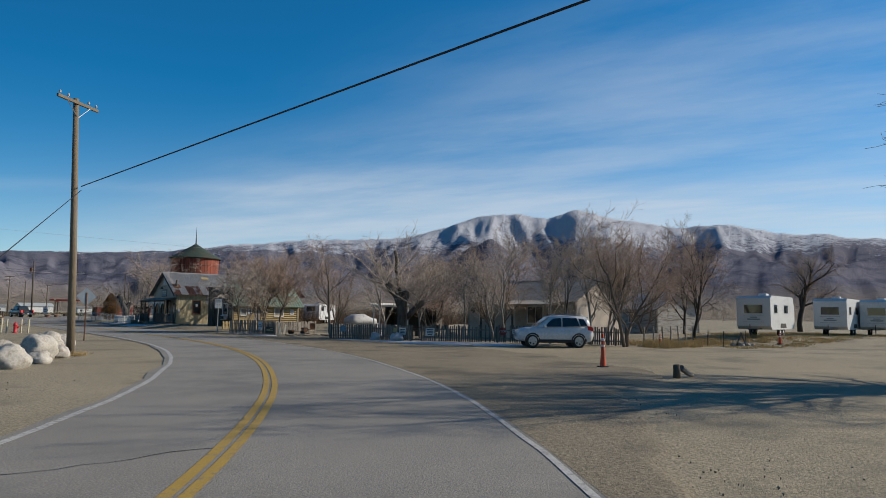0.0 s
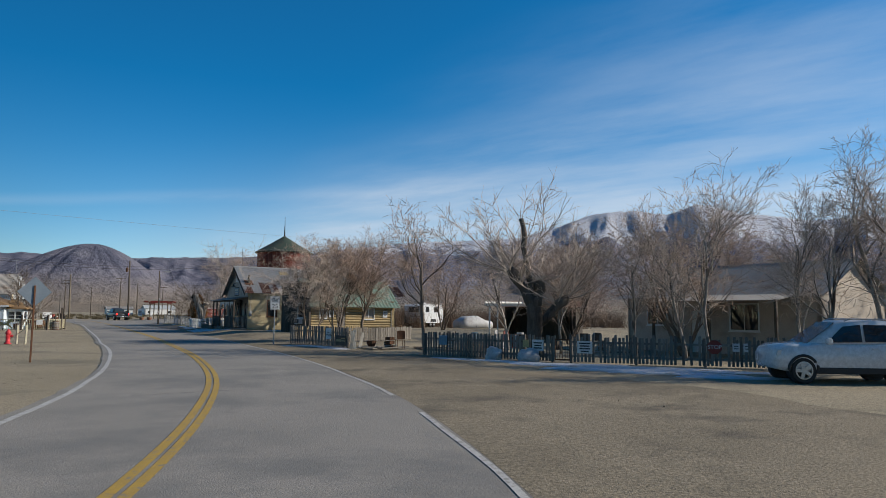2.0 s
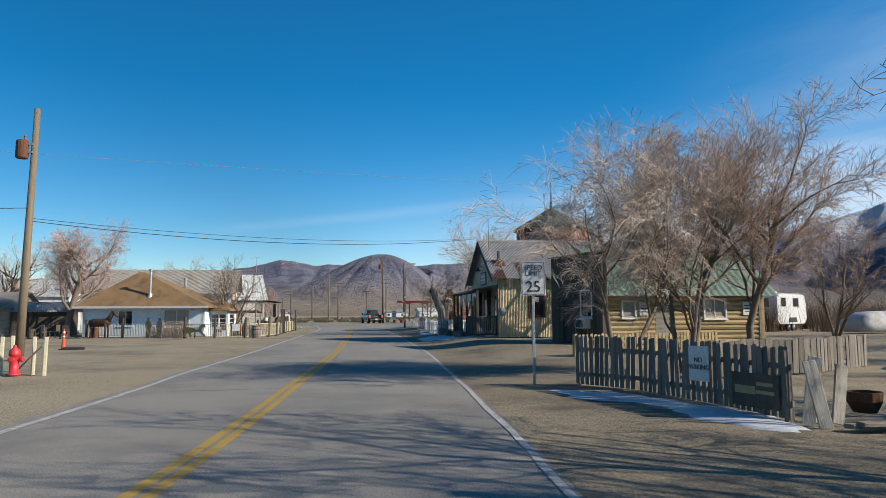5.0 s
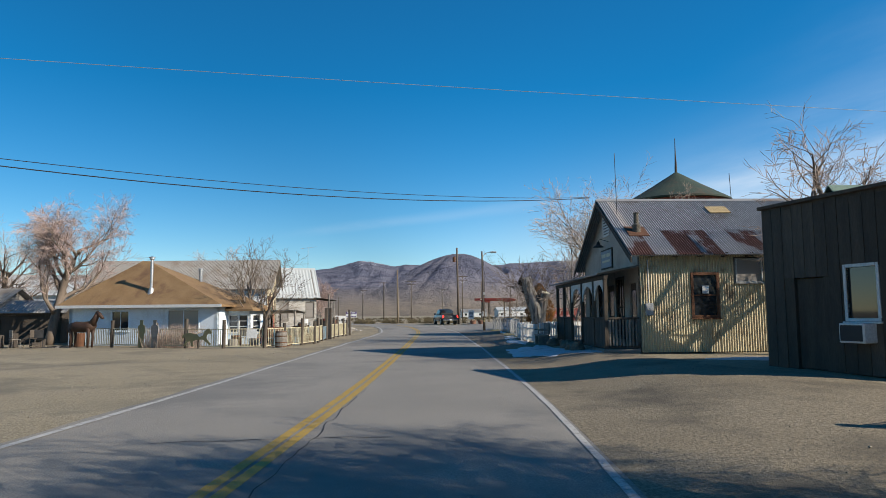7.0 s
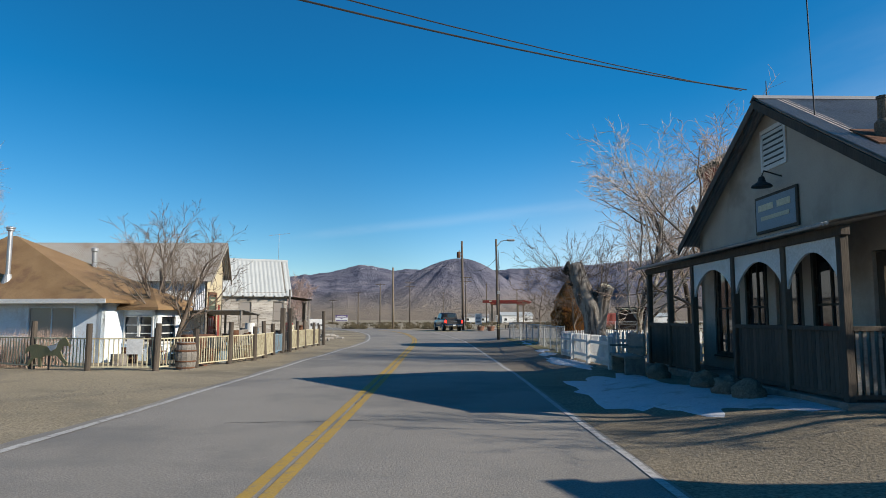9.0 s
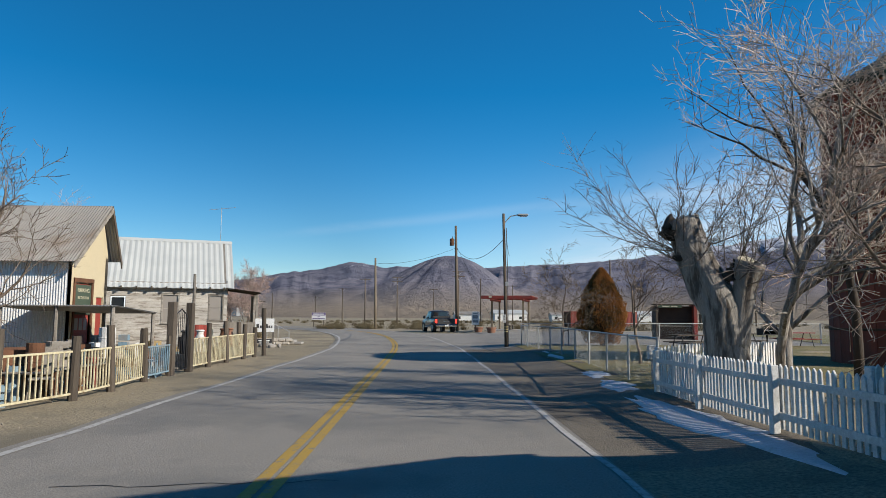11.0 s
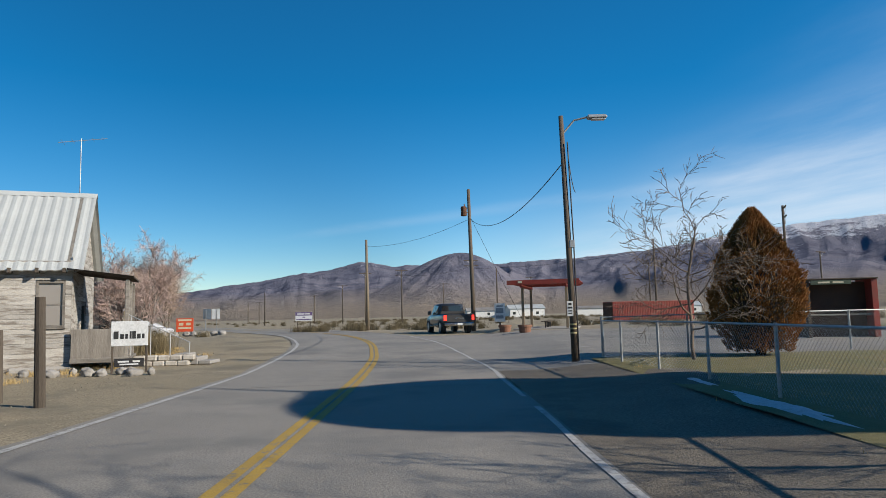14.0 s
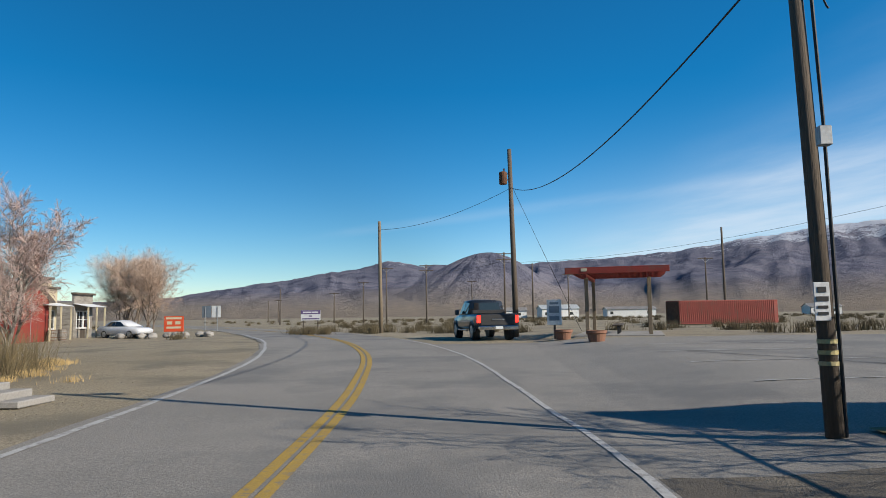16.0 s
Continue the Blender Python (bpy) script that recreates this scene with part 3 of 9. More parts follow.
# ---- land ----
def spread(lo, hi, near_lo, near_hi, step):
    """Grid lines, close together in the middle and ever wider outside."""
    out = list(np.arange(near_lo, near_hi + step, step))
    s, x = step, near_hi + step
    while x < hi:
        out.append(x)
        s *= 1.25
        x += s
    out.append(hi)
    s, x = step, near_lo
    while x > lo:
        s *= 1.25
        x -= s
        out.insert(0, max(x, lo))
    return out


# the road's middle, bending right and then left
CTRL = [(-24, -27), (-11, -11), (-2.4, 0), (2.1, 6.2), (5.6, 12.15), (8.15, 17.7), (10.2, 23.25), (11.7, 28.7), (12.75, 34), (13.45, 40), (13.87, 46), (14.14, 54),
        (14.45, 66), (14.5, 80), (14.4, 94), (14.3, 104), (14.1, 112), (13.6, 119), (12.3, 128), (9.4, 138.5), (5.0, 150), (-1.5, 166), (-12, 188), (-40, 235), (-120, 350)]


def spline(pts, step):
    out = []
    p = [Vector(q).to_2d() for q in [pts[0], *pts, pts[-1]]]
    for i in range(1, len(p) - 2):
        k = max(int((p[i + 1] - p[i]).length / step), 1)
        for j in range(k):
            t = j / k
            a, b, c, d = p[i - 1], p[i], p[i + 1], p[i + 2]
            out.append(0.5 * ((2 * b) + (c - a) * t + (2 * a - 5 * b + 4 * c - d) * t * t + (3 * b - a - 3 * c + d) * t ** 3))
    out.append(p[-2])
    return out


MID = spline(CTRL, 0.6)


MID_X, MID_Y = np.array([q.x for q in MID]), np.array([q.y for q in MID])
gx, gy = spread(-4700, 4700, -24, 64, 1.0), spread(-4700, 4700, -20, 190, 1.0)


def earth(x, y):
    """Height of the uneven earth itself."""
    near = 1 - smooth(60, 140, abs(x - 15)) if abs(y - 80) < 160 else 0
    away = float(np.min(np.hypot(MID_X - x, MID_Y - y))) if near else 99
    off_road = smooth(4.5, 7.0, away) * (0.0 if 16 < x < 41 and 109 < y < 136 else 1.0)
    return g(x, y) + near * off_road * 0.07 * noise.noise(Vector((x * 0.23, y * 0.23, 0))) - 0.01


gm = Mesh()
for yy in gy:
    for xx in gx:
        gm.v.append((xx, yy, earth(xx, yy)))
for j in range(len(gy) - 1):
    for i in range(len(gx) - 1):
        a = j * len(gx) + i
        gm.f.append((a, a + 1, a + len(gx) + 1, a + len(gx)))
solid("ground", gm, GROUND, "pale tan gravelly desert dirt with faint tyre marks", "ground", "structure", shade=True)



def side(i, off):
    a, b = MID[max(i - 1, 0)], MID[min(i + 1, len(MID) - 1)]
    d = (b - a).normalized()
    return Vector((MID[i].x + d.y * off, MID[i].y - d.x * off))


def strip(offsets, lift, keep=lambda p: True, wobble=0.0, step=1):
    """A ribbon of the road between offsets right of its middle."""
    m = Mesh()
    k, linked = len(offsets), False
    for i in range(0, len(MID), step):
        if not keep(MID[i]):
            linked = False
            continue
        for n, o in enumerate(offsets):
            edge = wobble if n in (0, k - 1) else 0
            o = lerp_table(o, MID[i].y) if isinstance(o, tuple) else o
            q = side(i, o + edge * noise.noise(Vector((MID[i].x * 0.35, MID[i].y * 0.35, o))) + edge * 0.5 * noise.noise(Vector((MID[i].x * 1.3, MID[i].y * 1.3, o))))
            m.v.append((q.x, q.y, g(q.x, q.y) + lift))
        if linked:
            a = len(m.v) - 2 * k
            m.f += [(a + n, a + n + 1, a + k + n + 1, a + k + n) for n in range(k - 1)]
        linked = True
    return m


LEFT_LINE = ((15, -2.85), (28, -2.9), (36, -3.0), (48, -3.05), (60, -3.4), (80, -3.5), (110, -3.25), (122, -3.4), (136, -3.6))
RIGHT_LINE = ((5, 3.85), (14, 3.97), (26, 3.88), (37, 3.7), (50, 3.7), (62, 3.72), (78, 3.62), (110, 3.42), (118, 3.15), (130, 3.05))


def beside(table, d):
    return tuple((y, o + d) for y, o in table)


solid("road", strip([beside(LEFT_LINE, -0.25), -2.4, -1.2, 0, 1.2, 2.4, beside(RIGHT_LINE, 0.16)], 0.012, wobble=0.14), ASPHALT, "worn grey asphalt two-lane road with patches and cracks", "road", "structure")
def verge(y0, y1, table, material, label):
    """Uneven earth beside the right edge line; table: its width along the road."""
    m, n = Mesh(), 9
    for i in range(len(MID)):
        x, y = MID[i]
        if not y0 < y < y1:
            continue
        reach = lerp_table(table, y) + 0.8 * noise.noise(Vector((x * 0.3, y * 0.3, 6))) + 0.7 * noise.noise(Vector((x * 1.1, y * 1.1, 2)))
        o0 = lerp_table(RIGHT_LINE, y) + 0.1
        for k in range(n):
            q = side(i, o0 + max(reach, 0.1) * k / (n - 1))
            m.v.append((q.x, q.y, earth(q.x, q.y) + (0.024 if k < n - 1 else -0.03)))
    for j in range(len(m.v) // n - 1):
        m.f += [(j * n + k, j * n + k + 1, (j + 1) * n + k + 1, (j + 1) * n + k) for k in range(n - 1)]
    return solid("verge", m, material, label, "verge", "structure", shade=True)


# a strip of darker brown dirt beside the road, widest near y 27
verge(5, 84, ((5, 0.4), (11, 3.0), (18, 8.5), (27, 9.0), (33, 7.2), (40, 5.8), (50, 4.2), (60, 7.5), (72, 4.6), (84, 2.6)), DARK_DIRT, "dark brown dirt verge along the road")
# gravel is dark itself; its colour also holds some shade from the trees
verge(83.4, 111, ((84, 2.6), (90, 3.0), (100, 3.7), (111, 4.1)), GRAVEL, "dark gravel verge, partly painted tree shade, along a wire fence")
lot = Mesh()
LX, LY = np.arange(14.4, 40.1, 0.8), np.arange(111.0, 134.1, 0.8)
for yy in LY:
    for xx in LX:
        e = 0.6 * noise.noise(Vector((xx * 0.3, yy * 0.3, 3)))
        lot.v.append((xx + e * (xx > 39), yy + e * (yy > 133 or yy < 111.5), g(xx, yy) + 0.004))
for j in range(len(LY) - 1):
    for i in range(len(LX) - 1):
        a = j * len(LX) + i
        lot.f.append((a, a + 1, a + len(LX) + 1, a + len(LX)))
solid("pavement", lot, ASPHALT, "grey asphalt parking lot beside the road", "pavement", "structure")
for o in (-0.16, 0.03):
    solid("yellow_line", strip([o, o + 0.135], 0.02), YELLOW, "faded yellow centre line painted on the asphalt", "road marking", "structure", "centre lines")
def worn(table, floor, shift, half):
    """A painted edge line with ragged rims and stretches worn away."""
    return strip([beside(table, -half), beside(table, half)], 0.02, keep=lambda p: noise.noise(Vector((p.x * 0.31 + shift, p.y * 0.31, 4.0))) > floor(p.y), wobble=0.05)


solid("edge_line", worn(LEFT_LINE, lambda y: -0.42 if 28 < y < 52 else -0.9, 0.0, 0.065), WHITE_LINE, "worn white edge line painted on the asphalt", "road marking", "structure", "edge lines")
solid("edge_line", worn(RIGHT_LINE, lambda y: -0.38 if 24 < y < 40 or y > 88 else -0.7, 7.0, 0.048), WHITE_LINE, "worn white edge line painted on the asphalt", "road marking", "structure", "edge lines")
random.seed(11)
for k in range(4):
    y0 = 117 + k * 3.6
    b = Mesh()
    b.add([(21 + j, y0 + 0.12 * j + w, g(21 + j, y0) + 0.02) for j in range(7) for w in (0, 0.1)], [(2 * j, 2 * j + 2, 2 * j + 3, 2 * j + 1) for j in range(6)])
    solid("parking_line", b, WHITE_LINE, "faded white parking bay line on the asphalt", "road marking", "structure", "parking lines")


def crack(pts, w, label="dark tar-filled crack across the asphalt"):
    m = Mesh()
    v = []
    for i, (x, y) in enumerate(pts):
        a, b = pts[max(i - 1, 0)], pts[min(i + 1, len(pts) - 1)]
        d = Vector((b[0] - a[0], b[1] - a[1])).normalized()
        ww = w * (0.5 + random.random())
        v += [(x - d.y * ww, y + d.x * ww, g(x, y) + 0.017), (x + d.y * ww, y - d.x * ww, g(x, y) + 0.017)]
    m.add(v, [(2 * i, 2 * i + 2, 2 * i + 3, 2 * i + 1) for i in range(len(pts) - 1)])
    solid("road_crack", m, TAR, label, "crack", "structure", "cracks")


for yc in (8, 19, 30, 41, 52, 56.5, 60, 69, 74.5, 83, 90, 97, 108, 121):
    xm = min(MID, key=lambda q: abs(q.y - yc)).x
    x0 = xm + random.uniform(-3.2, -1)
    x, pts = x0, []
    while x < x0 + random.uniform(2.0, 5.2) and x < xm + 3.5:
        pts.append((x, yc + 0.12 * (x - x0) + random.uniform(-0.07, 0.07)))
        x += 0.25
    crack(pts, 0.011)
crack([(22.0 + 0.35 * i + random.uniform(-0.1, 0.1), 124 - 0.55 * i + random.uniform(-0.1, 0.1)) for i in range(14)], 0.03)
crack([(14.62 + random.uniform(-0.05, 0.05), 55 + 0.3 * i) for i in range(40)], 0.008)
crack([(14.55 + random.uniform(-0.05, 0.05), 76 + 0.3 * i) for i in range(36)], 0.008)

# mountains round the valley: azimuth and elevation of the crest in degrees
PEAKS = ((-62, 2.0), (-40, 1.6), (-30, 1.4), (-24, 1.6), (-20, 2.35), (-10.4, 3.7), (-7.0, 4.5), (-3.5, 4.1), (3, 4.1), (12, 4.45), (16, 4.75), (21.5, 5.5), (29, 6.2),
         (34.5, 6.35), (42.4, 8.45), (44.8, 8.5), (47.2, 8.1), (49.6, 8.8), (53, 7.95), (58, 7.25), (61.2, 7.35), (65.5, 6.5), (72, 5.8), (90, 4.8), (130, 3.5))


def crest(az):
    for (a, ea), (b, eb) in zip(PEAKS, PEAKS[1:]):
        if az <= b:
            t = (az - a) / (b - a)
            return ea + (eb - ea) * (0.5 * t + 0.5 * t * t * (3 - 2 * t))
    return PEAKS[-1][1]


def ridge(x, y, z):
    """Sharp crests with broad valleys between them: 1 on a crest."""
    return 1 - 2.4 * abs(noise.noise(Vector((x, y, z))))


mm = Mesh()
AZ = [-62 + 0.9 * i for i in range(36)] + [-29.6 + 0.2 * i for i in range(530)] + [77 + 1.2 * i for i in range(45)]
FAR_R, NEAR_R = 4000, 640
RR = [NEAR_R + (FAR_R - NEAR_R) * (i / 96) for i in range(97)] + [4080, 4180, 4300]
for az in AZ:
    t = smooth(22, 36, az)
    cx, cy = 16 * (1 - t) + 3 * t, 70 * (1 - t) + 8 * t
    a = radians(az)
    jag = noise.fractal(Vector((az * 0.55, 3.3, 0)), 0.75, 2.0, 6)
    top = FAR_R * math.tan(radians(crest(az) + 0.13 * jag))
    for r in RR:
        s = (r - NEAR_R) / (FAR_R - NEAR_R)
        rise = smooth(0.36, 1.04, s) / smooth(0.36, 1.04, 1.0)
        q = 4 * min(rise, 1.0) * (1 - min(rise, 1.0))
        wz = az + 2.6 * noise.noise(Vector((az * 0.12, s * 3.0, 8.0)))
        spur = 0.46 * (1 - ridge(wz * 0.12, s * 2.0, 2.0)) + 0.32 * (1 - ridge(wz * 0.3 + s * 1.2, s * 3.4, 5.0)) + 0.13 * (1 - ridge(wz * 0.8 - s * 2.0, s * 7.0, 9.0))
        fore = math.exp(-((s - 0.56) / 0.1) ** 2) * max(noise.noise(Vector((az * 0.13, 4.0, 0))) + 0.25 + 0.2 * noise.noise(Vector((az * 0.6, s * 5, 7))), 0)
        z = top * (0.07 * smooth(0.0, 0.6, s) + 0.93 * rise * (1 - 0.3 * q * spur)) + top * 0.26 * fore
        z *= 1 - 0.5 * smooth(1.0, 1.12, s)
        z -= 6 * (1 - smooth(0.0, 0.06, s))
        mm.v.append((cx + math.sin(a) * r, cy + math.cos(a) * r, z))
for i in range(len(AZ) - 1):
    for j in range(len(RR) - 1):
        a = i * len(RR) + j
        mm.f.append((a, a + len(RR), a + len(RR) + 1, a + 1))
solid("mountains", mm, MOUNTAIN, "bare brown haze-tinted desert mountains dusted with snow on the high slopes", "mountains", "structure", shade=True)
dome = Mesh()
DX, DR = 120, 44
for i in range(DX):
    for j in range(DR):
        r = 640 * (j / (DR - 1)) ** 0.9
        w = 2 * math.pi * i / DX
        q = Vector((76 + r * math.cos(w) * (1.25 if math.cos(w) < 0 else 1.0), 2480 + r * math.sin(w), 0))
        cut = abs(noise.noise(Vector((math.cos(w) * 3.4, math.sin(w) * 3.4, r * 0.0025)))) * 0.75 + 0.35 * abs(noise.noise(Vector((math.cos(w) * 9, math.sin(w) * 9, r * 0.004))))
        z = 226 * math.exp(-(r / 262) ** 1.9) * (1.0 - 0.3 * (0.42 - min(cut, 0.42)) * smooth(40, 210, r)) - 9
        z += 3 * noise.fractal(q * 0.012, 0.8, 2, 4) * smooth(20, 200, r)
        dome.v.append((q.x, q.y, z))
for i in range(DX):
    for j in range(DR - 1):
        a, b = i * DR + j, (i + 1) % DX * DR + j
        dome.f.append((a, b, b + 1, a + 1))
solid("hill", dome, MOUNTAIN, "rounded brown haze-tinted desert hill with gullies in front of the mountains", "hill", "structure", shade=True)


def patch(name, cx, cy, rx, ry, seed, material, label, category, lift=0.03, rz=0.0, rough=0.45):
    """A thin irregular sheet on the ground, rounded off at its rim."""
    m = Mesh()
    k, rings = 40, (0.0, 0.35, 0.65, 0.88, 1.0)
    c, s = math.cos(radians(rz)), math.sin(radians(rz))
    for r in rings:
        for i in range(k):
            w = 2 * math.pi * i / k
            e = r * (1 + rough * noise.noise(Vector((math.cos(w) * 2, math.sin(w) * 2, seed))) + rough * 0.7 * noise.noise(Vector((math.cos(w) * 6, math.sin(w) * 6, seed + 9))))
            x, y = rx * e * math.cos(w), ry * e * math.sin(w)
            x, y = cx + c * x - s * y, cy + s * x + c * y
            m.v.append((x, y, g(x, y) + (lift * (1 - r ** 4) + 0.004 if r < 1 else -0.04)))
    for j in range(len(rings) - 1):
        for i in range(k):
            m.f.append((j * k + i, j * k + (i + 1) % k, (j + 1) * k + (i + 1) % k, (j + 1) * k + i))
    return solid(name, m, material, label, category, "structure", shade=True)


SNOWY = "thin patch of old snow lying in the shade"
for i, (x, y, rx, ry, rz) in enumerate([(23.6, 37.2, 2.6, 0.3, -60), (25.2, 33.9, 2.2, 0.55, -52), (27.2, 31.2, 2.3, 0.7, -46), (28.2, 29.0, 1.6, 0.5, -40), (26.3, 33.2, 1.2, 0.3, -50), (20.42, 49.1, 2.3, 0.6, -68), (20.95, 47.3, 1.5, 0.55, -76), (25.6, 31.2, 2.6, 0.42, -47), (26.2, 29.6, 1.9, 0.45, -44), (26.6, 27.9, 1.7, 0.6, -42),
                                        (19.9, 77.5, 1.1, 4.2, 4), (21.2, 74.6, 0.9, 1.2, 20), (25.2, 70.3, 1.9, 0.75, 8), (20.0, 86.5, 0.4, 3.2, 2), (20.25, 91.6, 0.34, 1.4, -2), (20.45, 94.6, 0.42, 1.3, -3),
                                        (20.75, 102.3, 0.24, 2.0, 0), (20.9, 106.2, 0.16, 1.6, 0)]):
    patch("snow_patch", x, y, rx, ry, i * 3.1, SNOW, SNOWY, "snow", 0.035, rz)
lawn = Mesh()
for j, yy in enumerate(np.arange(89.6, 130, 1.0)):
    for xx in np.arange(20.4, 46, 1.0):
        lawn.v.append((xx, yy, g(xx, yy) + 0.03 + 0.02 * noise.noise(Vector((xx, yy, 5)))))
nl = len(np.arange(20.4, 46, 1.0))
for j in range(len(lawn.v) // nl - 1):
    for i in range(nl - 1):
        cx, cy = lawn.v[j * nl + i][:2]
        if cy < 112.5 or cx > 38:
            a = j * nl + i
            lawn.f.append((a, a + 1, a + nl + 1, a + nl))
solid("lawn", lawn, LAWN, "winter-brown park lawn", "lawn", "structure", shade=True)


# ---- trees ----
def grow(seed, height, trunk_r, limbs=6, sub=6, twigs=6, fine=5, spread_deg=38, first=0.3, droop=0.0, sweep=0.35, lean=(0, 0), trunks=1, tip=0.55, kink=1.0, least=0.0055):
    """A bare tree: (trunk and limbs, twigs) as two meshes, its foot at the origin."""
    rnd = random.Random(seed)
    wood, crown = Mesh(), Mesh()

    def off(d, deg):
        a = d.orthogonal().normalized()
        a.rotate(Matrix.Rotation(rnd.uniform(0, 2 * math.pi), 3, d))
        q = d.copy()
        q.rotate(Matrix.Rotation(radians(deg), 3, a))
        return q

    def branch(p, d, length, r, level):
        segs = (7, 6, 4, 3, 2)[level]
        pts, radii, dirs = [p.copy()], [r], [d.copy()]
        for i in range(segs):
            wob = (0.1, 0.22, 0.25, 0.25, 0.25)[level] * kink
            d = (d + Vector((rnd.gauss(0, wob), rnd.gauss(0, wob), rnd.gauss(0, wob) * 0.6))).normalized()
            if level in (1, 2):
                d = (d + Vector((0, 0, sweep * 0.25))).normalized()
            if level >= 3 and droop:
                d = (d - Vector((0, 0, droop))).normalized()
            p = p + d * (length / segs)
            pts.append(p.copy())
            radii.append(max(r * (1 - (1 - tip * (0.4 if level else 1)) * (i + 1) / segs), least))
            dirs.append(d.copy())
        target = wood if level < 3 else crown
        target.path(pts, radii, (9, 6, 4, 3, 3)[level], caps=level < 2)
        if level == 4:
            return
        kids = (limbs, sub, twigs, fine)[level]
        for k in range(kids):
            f = (first + (1 - first) * (k + rnd.random()) / kids) if level == 0 else 0.2 + 0.8 * (k + rnd.random()) / kids
            x = f * segs
            i = min(int(x), segs - 1)
            q = pts[i].lerp(pts[i + 1], x - i)
            rr = radii[i] * (0.58, 0.5, 0.45, 0.55)[level]
            ang = rnd.uniform(0.6, 1.25) * (spread_deg, 42, 42, 40)[level]
            ln = length * (rnd.uniform(0.55, 0.9) * (1.05 - 0.35 * f) if level == 0 else rnd.uniform(0.34, 0.6))
            branch(q, off(dirs[i], ang), ln, max(rr, least * 1.24), level + 1)

    for k in range(trunks):
        a = 2 * math.pi * k / trunks + rnd.random()
        tilt = Vector((lean[0], lean[1], 1.0)) if trunks == 1 else Vector((0.32 * math.cos(a), 0.32 * math.sin(a), 1.0))
        start = Vector((0.12 * math.cos(a), 0.12 * math.sin(a), -0.1)) if trunks > 1 else Vector((0, 0, -0.1))
        branch(start, tilt.normalized(), height * rnd.uniform(0.6, 0.7), trunk_r * (1 if trunks == 1 else rnd.uniform(0.6, 0.9)), 0)
    return wood, crown


def make_tree(x, y, label, wood_mat=BARK, twig_mat=TWIG, rz=0, **kw):
    w, c = grow(**kw)
    t = thing("tree", x, y, label, "tree", rz, group="bare trees")
    part("trunk", w, wood_mat, t, shade=True)
    part("crown", c, twig_mat, t)
    return t


BARE = "bare winter tree with a fine pinkish-brown twig crown"
BIG = make_tree(23.5, 53.6, "tall bare winter tree with rounded twig crown by a log cabin", seed=3, height=6.7, trunk_r=0.1, limbs=9, sub=8, twigs=9, fine=9, spread_deg=36, first=0.2, trunks=3, kink=0.75, sweep=0.35, least=0.0036)
make_tree(21.7, 53.2, "bare winter tree with drooping ochre twigs behind a picket fence", seed=8, height=5.6, trunk_r=0.1, limbs=8, sub=8, twigs=9, fine=8, spread_deg=52, first=0.25, droop=0.22, twig_mat=TWIG_PALE, trunks=2, least=0.0036)
make_tree(25.1, 53.4, "tall bare winter tree with rounded twig crown by a log cabin", seed=15, height=7.2, trunk_r=0.1, limbs=9, sub=8, twigs=9, fine=9, spread_deg=40, first=0.25, kink=0.75, sweep=0.35, least=0.0036)
make_tree(23.6, 42.0, "slender leaning bare tree with open branches", seed=21, height=6.4, trunk_r=0.09, limbs=8, sub=6, twigs=6, fine=5, spread_deg=40, first=0.3, lean=(-0.12, 0.05))
make_tree(-6.2, 90.4, "broad old bare tree with a dense pinkish twig crown", wood_mat=BARK, twig_mat=TWIG_PINK, seed=36, height=8.3, trunk_r=0.27, limbs=12, sub=10, twigs=10, fine=11, spread_deg=54, first=0.3, sweep=0.35, lean=(0.1, 0.0), droop=0.08, kink=0.85, least=0.005)
make_tree(29.0, 71.9, "thick leaning bare tree beside a corrugated store wall", seed=38, height=7.4, trunk_r=0.26, limbs=9, sub=7, twigs=6, fine=5, spread_deg=50, first=0.3, lean=(-0.22, 0.0))
make_tree(5.6, 90.4, "low bare yard tree with wide crooked limbs", wood_mat=BARK, twig_mat=BARK, seed=31, height=5.6, trunk_r=0.15, limbs=6, sub=6, twigs=5, fine=3, spread_deg=46, first=0.2, sweep=0.7, trunks=3, kink=0.8)
make_tree(3.2, 122.6, "slender upright bare tree with dense pinkish twigs", wood_mat=BARK_PALE, twig_mat=TWIG_PINK, seed=39, height=4.7, trunk_r=0.1, limbs=10, sub=8, twigs=8, fine=8, spread_deg=26, first=0.15, trunks=2)
SAPS = [(31.2, 36.6, 6.8, 41, 0.07), (31.8, 34.2, 6.4, 42, 0.08), (31.4, 32.6, 7.4, 43, 0.07), (32.2, 29.4, 6.4, 44, 0.08), (33.4, 27.2, 8.7, 45, 0.1), (33.9, 26.2, 6.8, 46, 0.08), (32.9, 28.4, 6.6, 43, 0.08), (30.0, 40.2, 6.6, 47, 0.07),
        (34.6, 26.8, 7.0, 48, 0.08), (29.0, 43.2, 6.0, 49, 0.08)]
for x, y, h, sd, r in SAPS:
    make_tree(x, y, "slender pale-barked bare sapling in a row by the yard fence", wood_mat=BARK_PALE, twig_mat=TWIG_PALE, seed=sd, height=h, trunk_r=r, limbs=10, sub=7, twigs=5, fine=4, spread_deg=24, first=0.2, lean=(0.1 * math.sin(sd), 0.1 * math.cos(sd)))
MED = make_tree(34.2, 36.4, "dense bushy bare tree in front of a low house", seed=52, height=7.2, trunk_r=0.12, limbs=8, sub=7, twigs=5, fine=4, spread_deg=34, first=0.1, trunks=3)
make_tree(33.3, 24.5, "bare tree with wide low limbs beside a yard fence", wood_mat=BARK, seed=57, height=7.0, trunk_r=0.15, limbs=9, sub=7, twigs=7, fine=6, spread_deg=55, first=0.15, sweep=0.6, trunks=2)
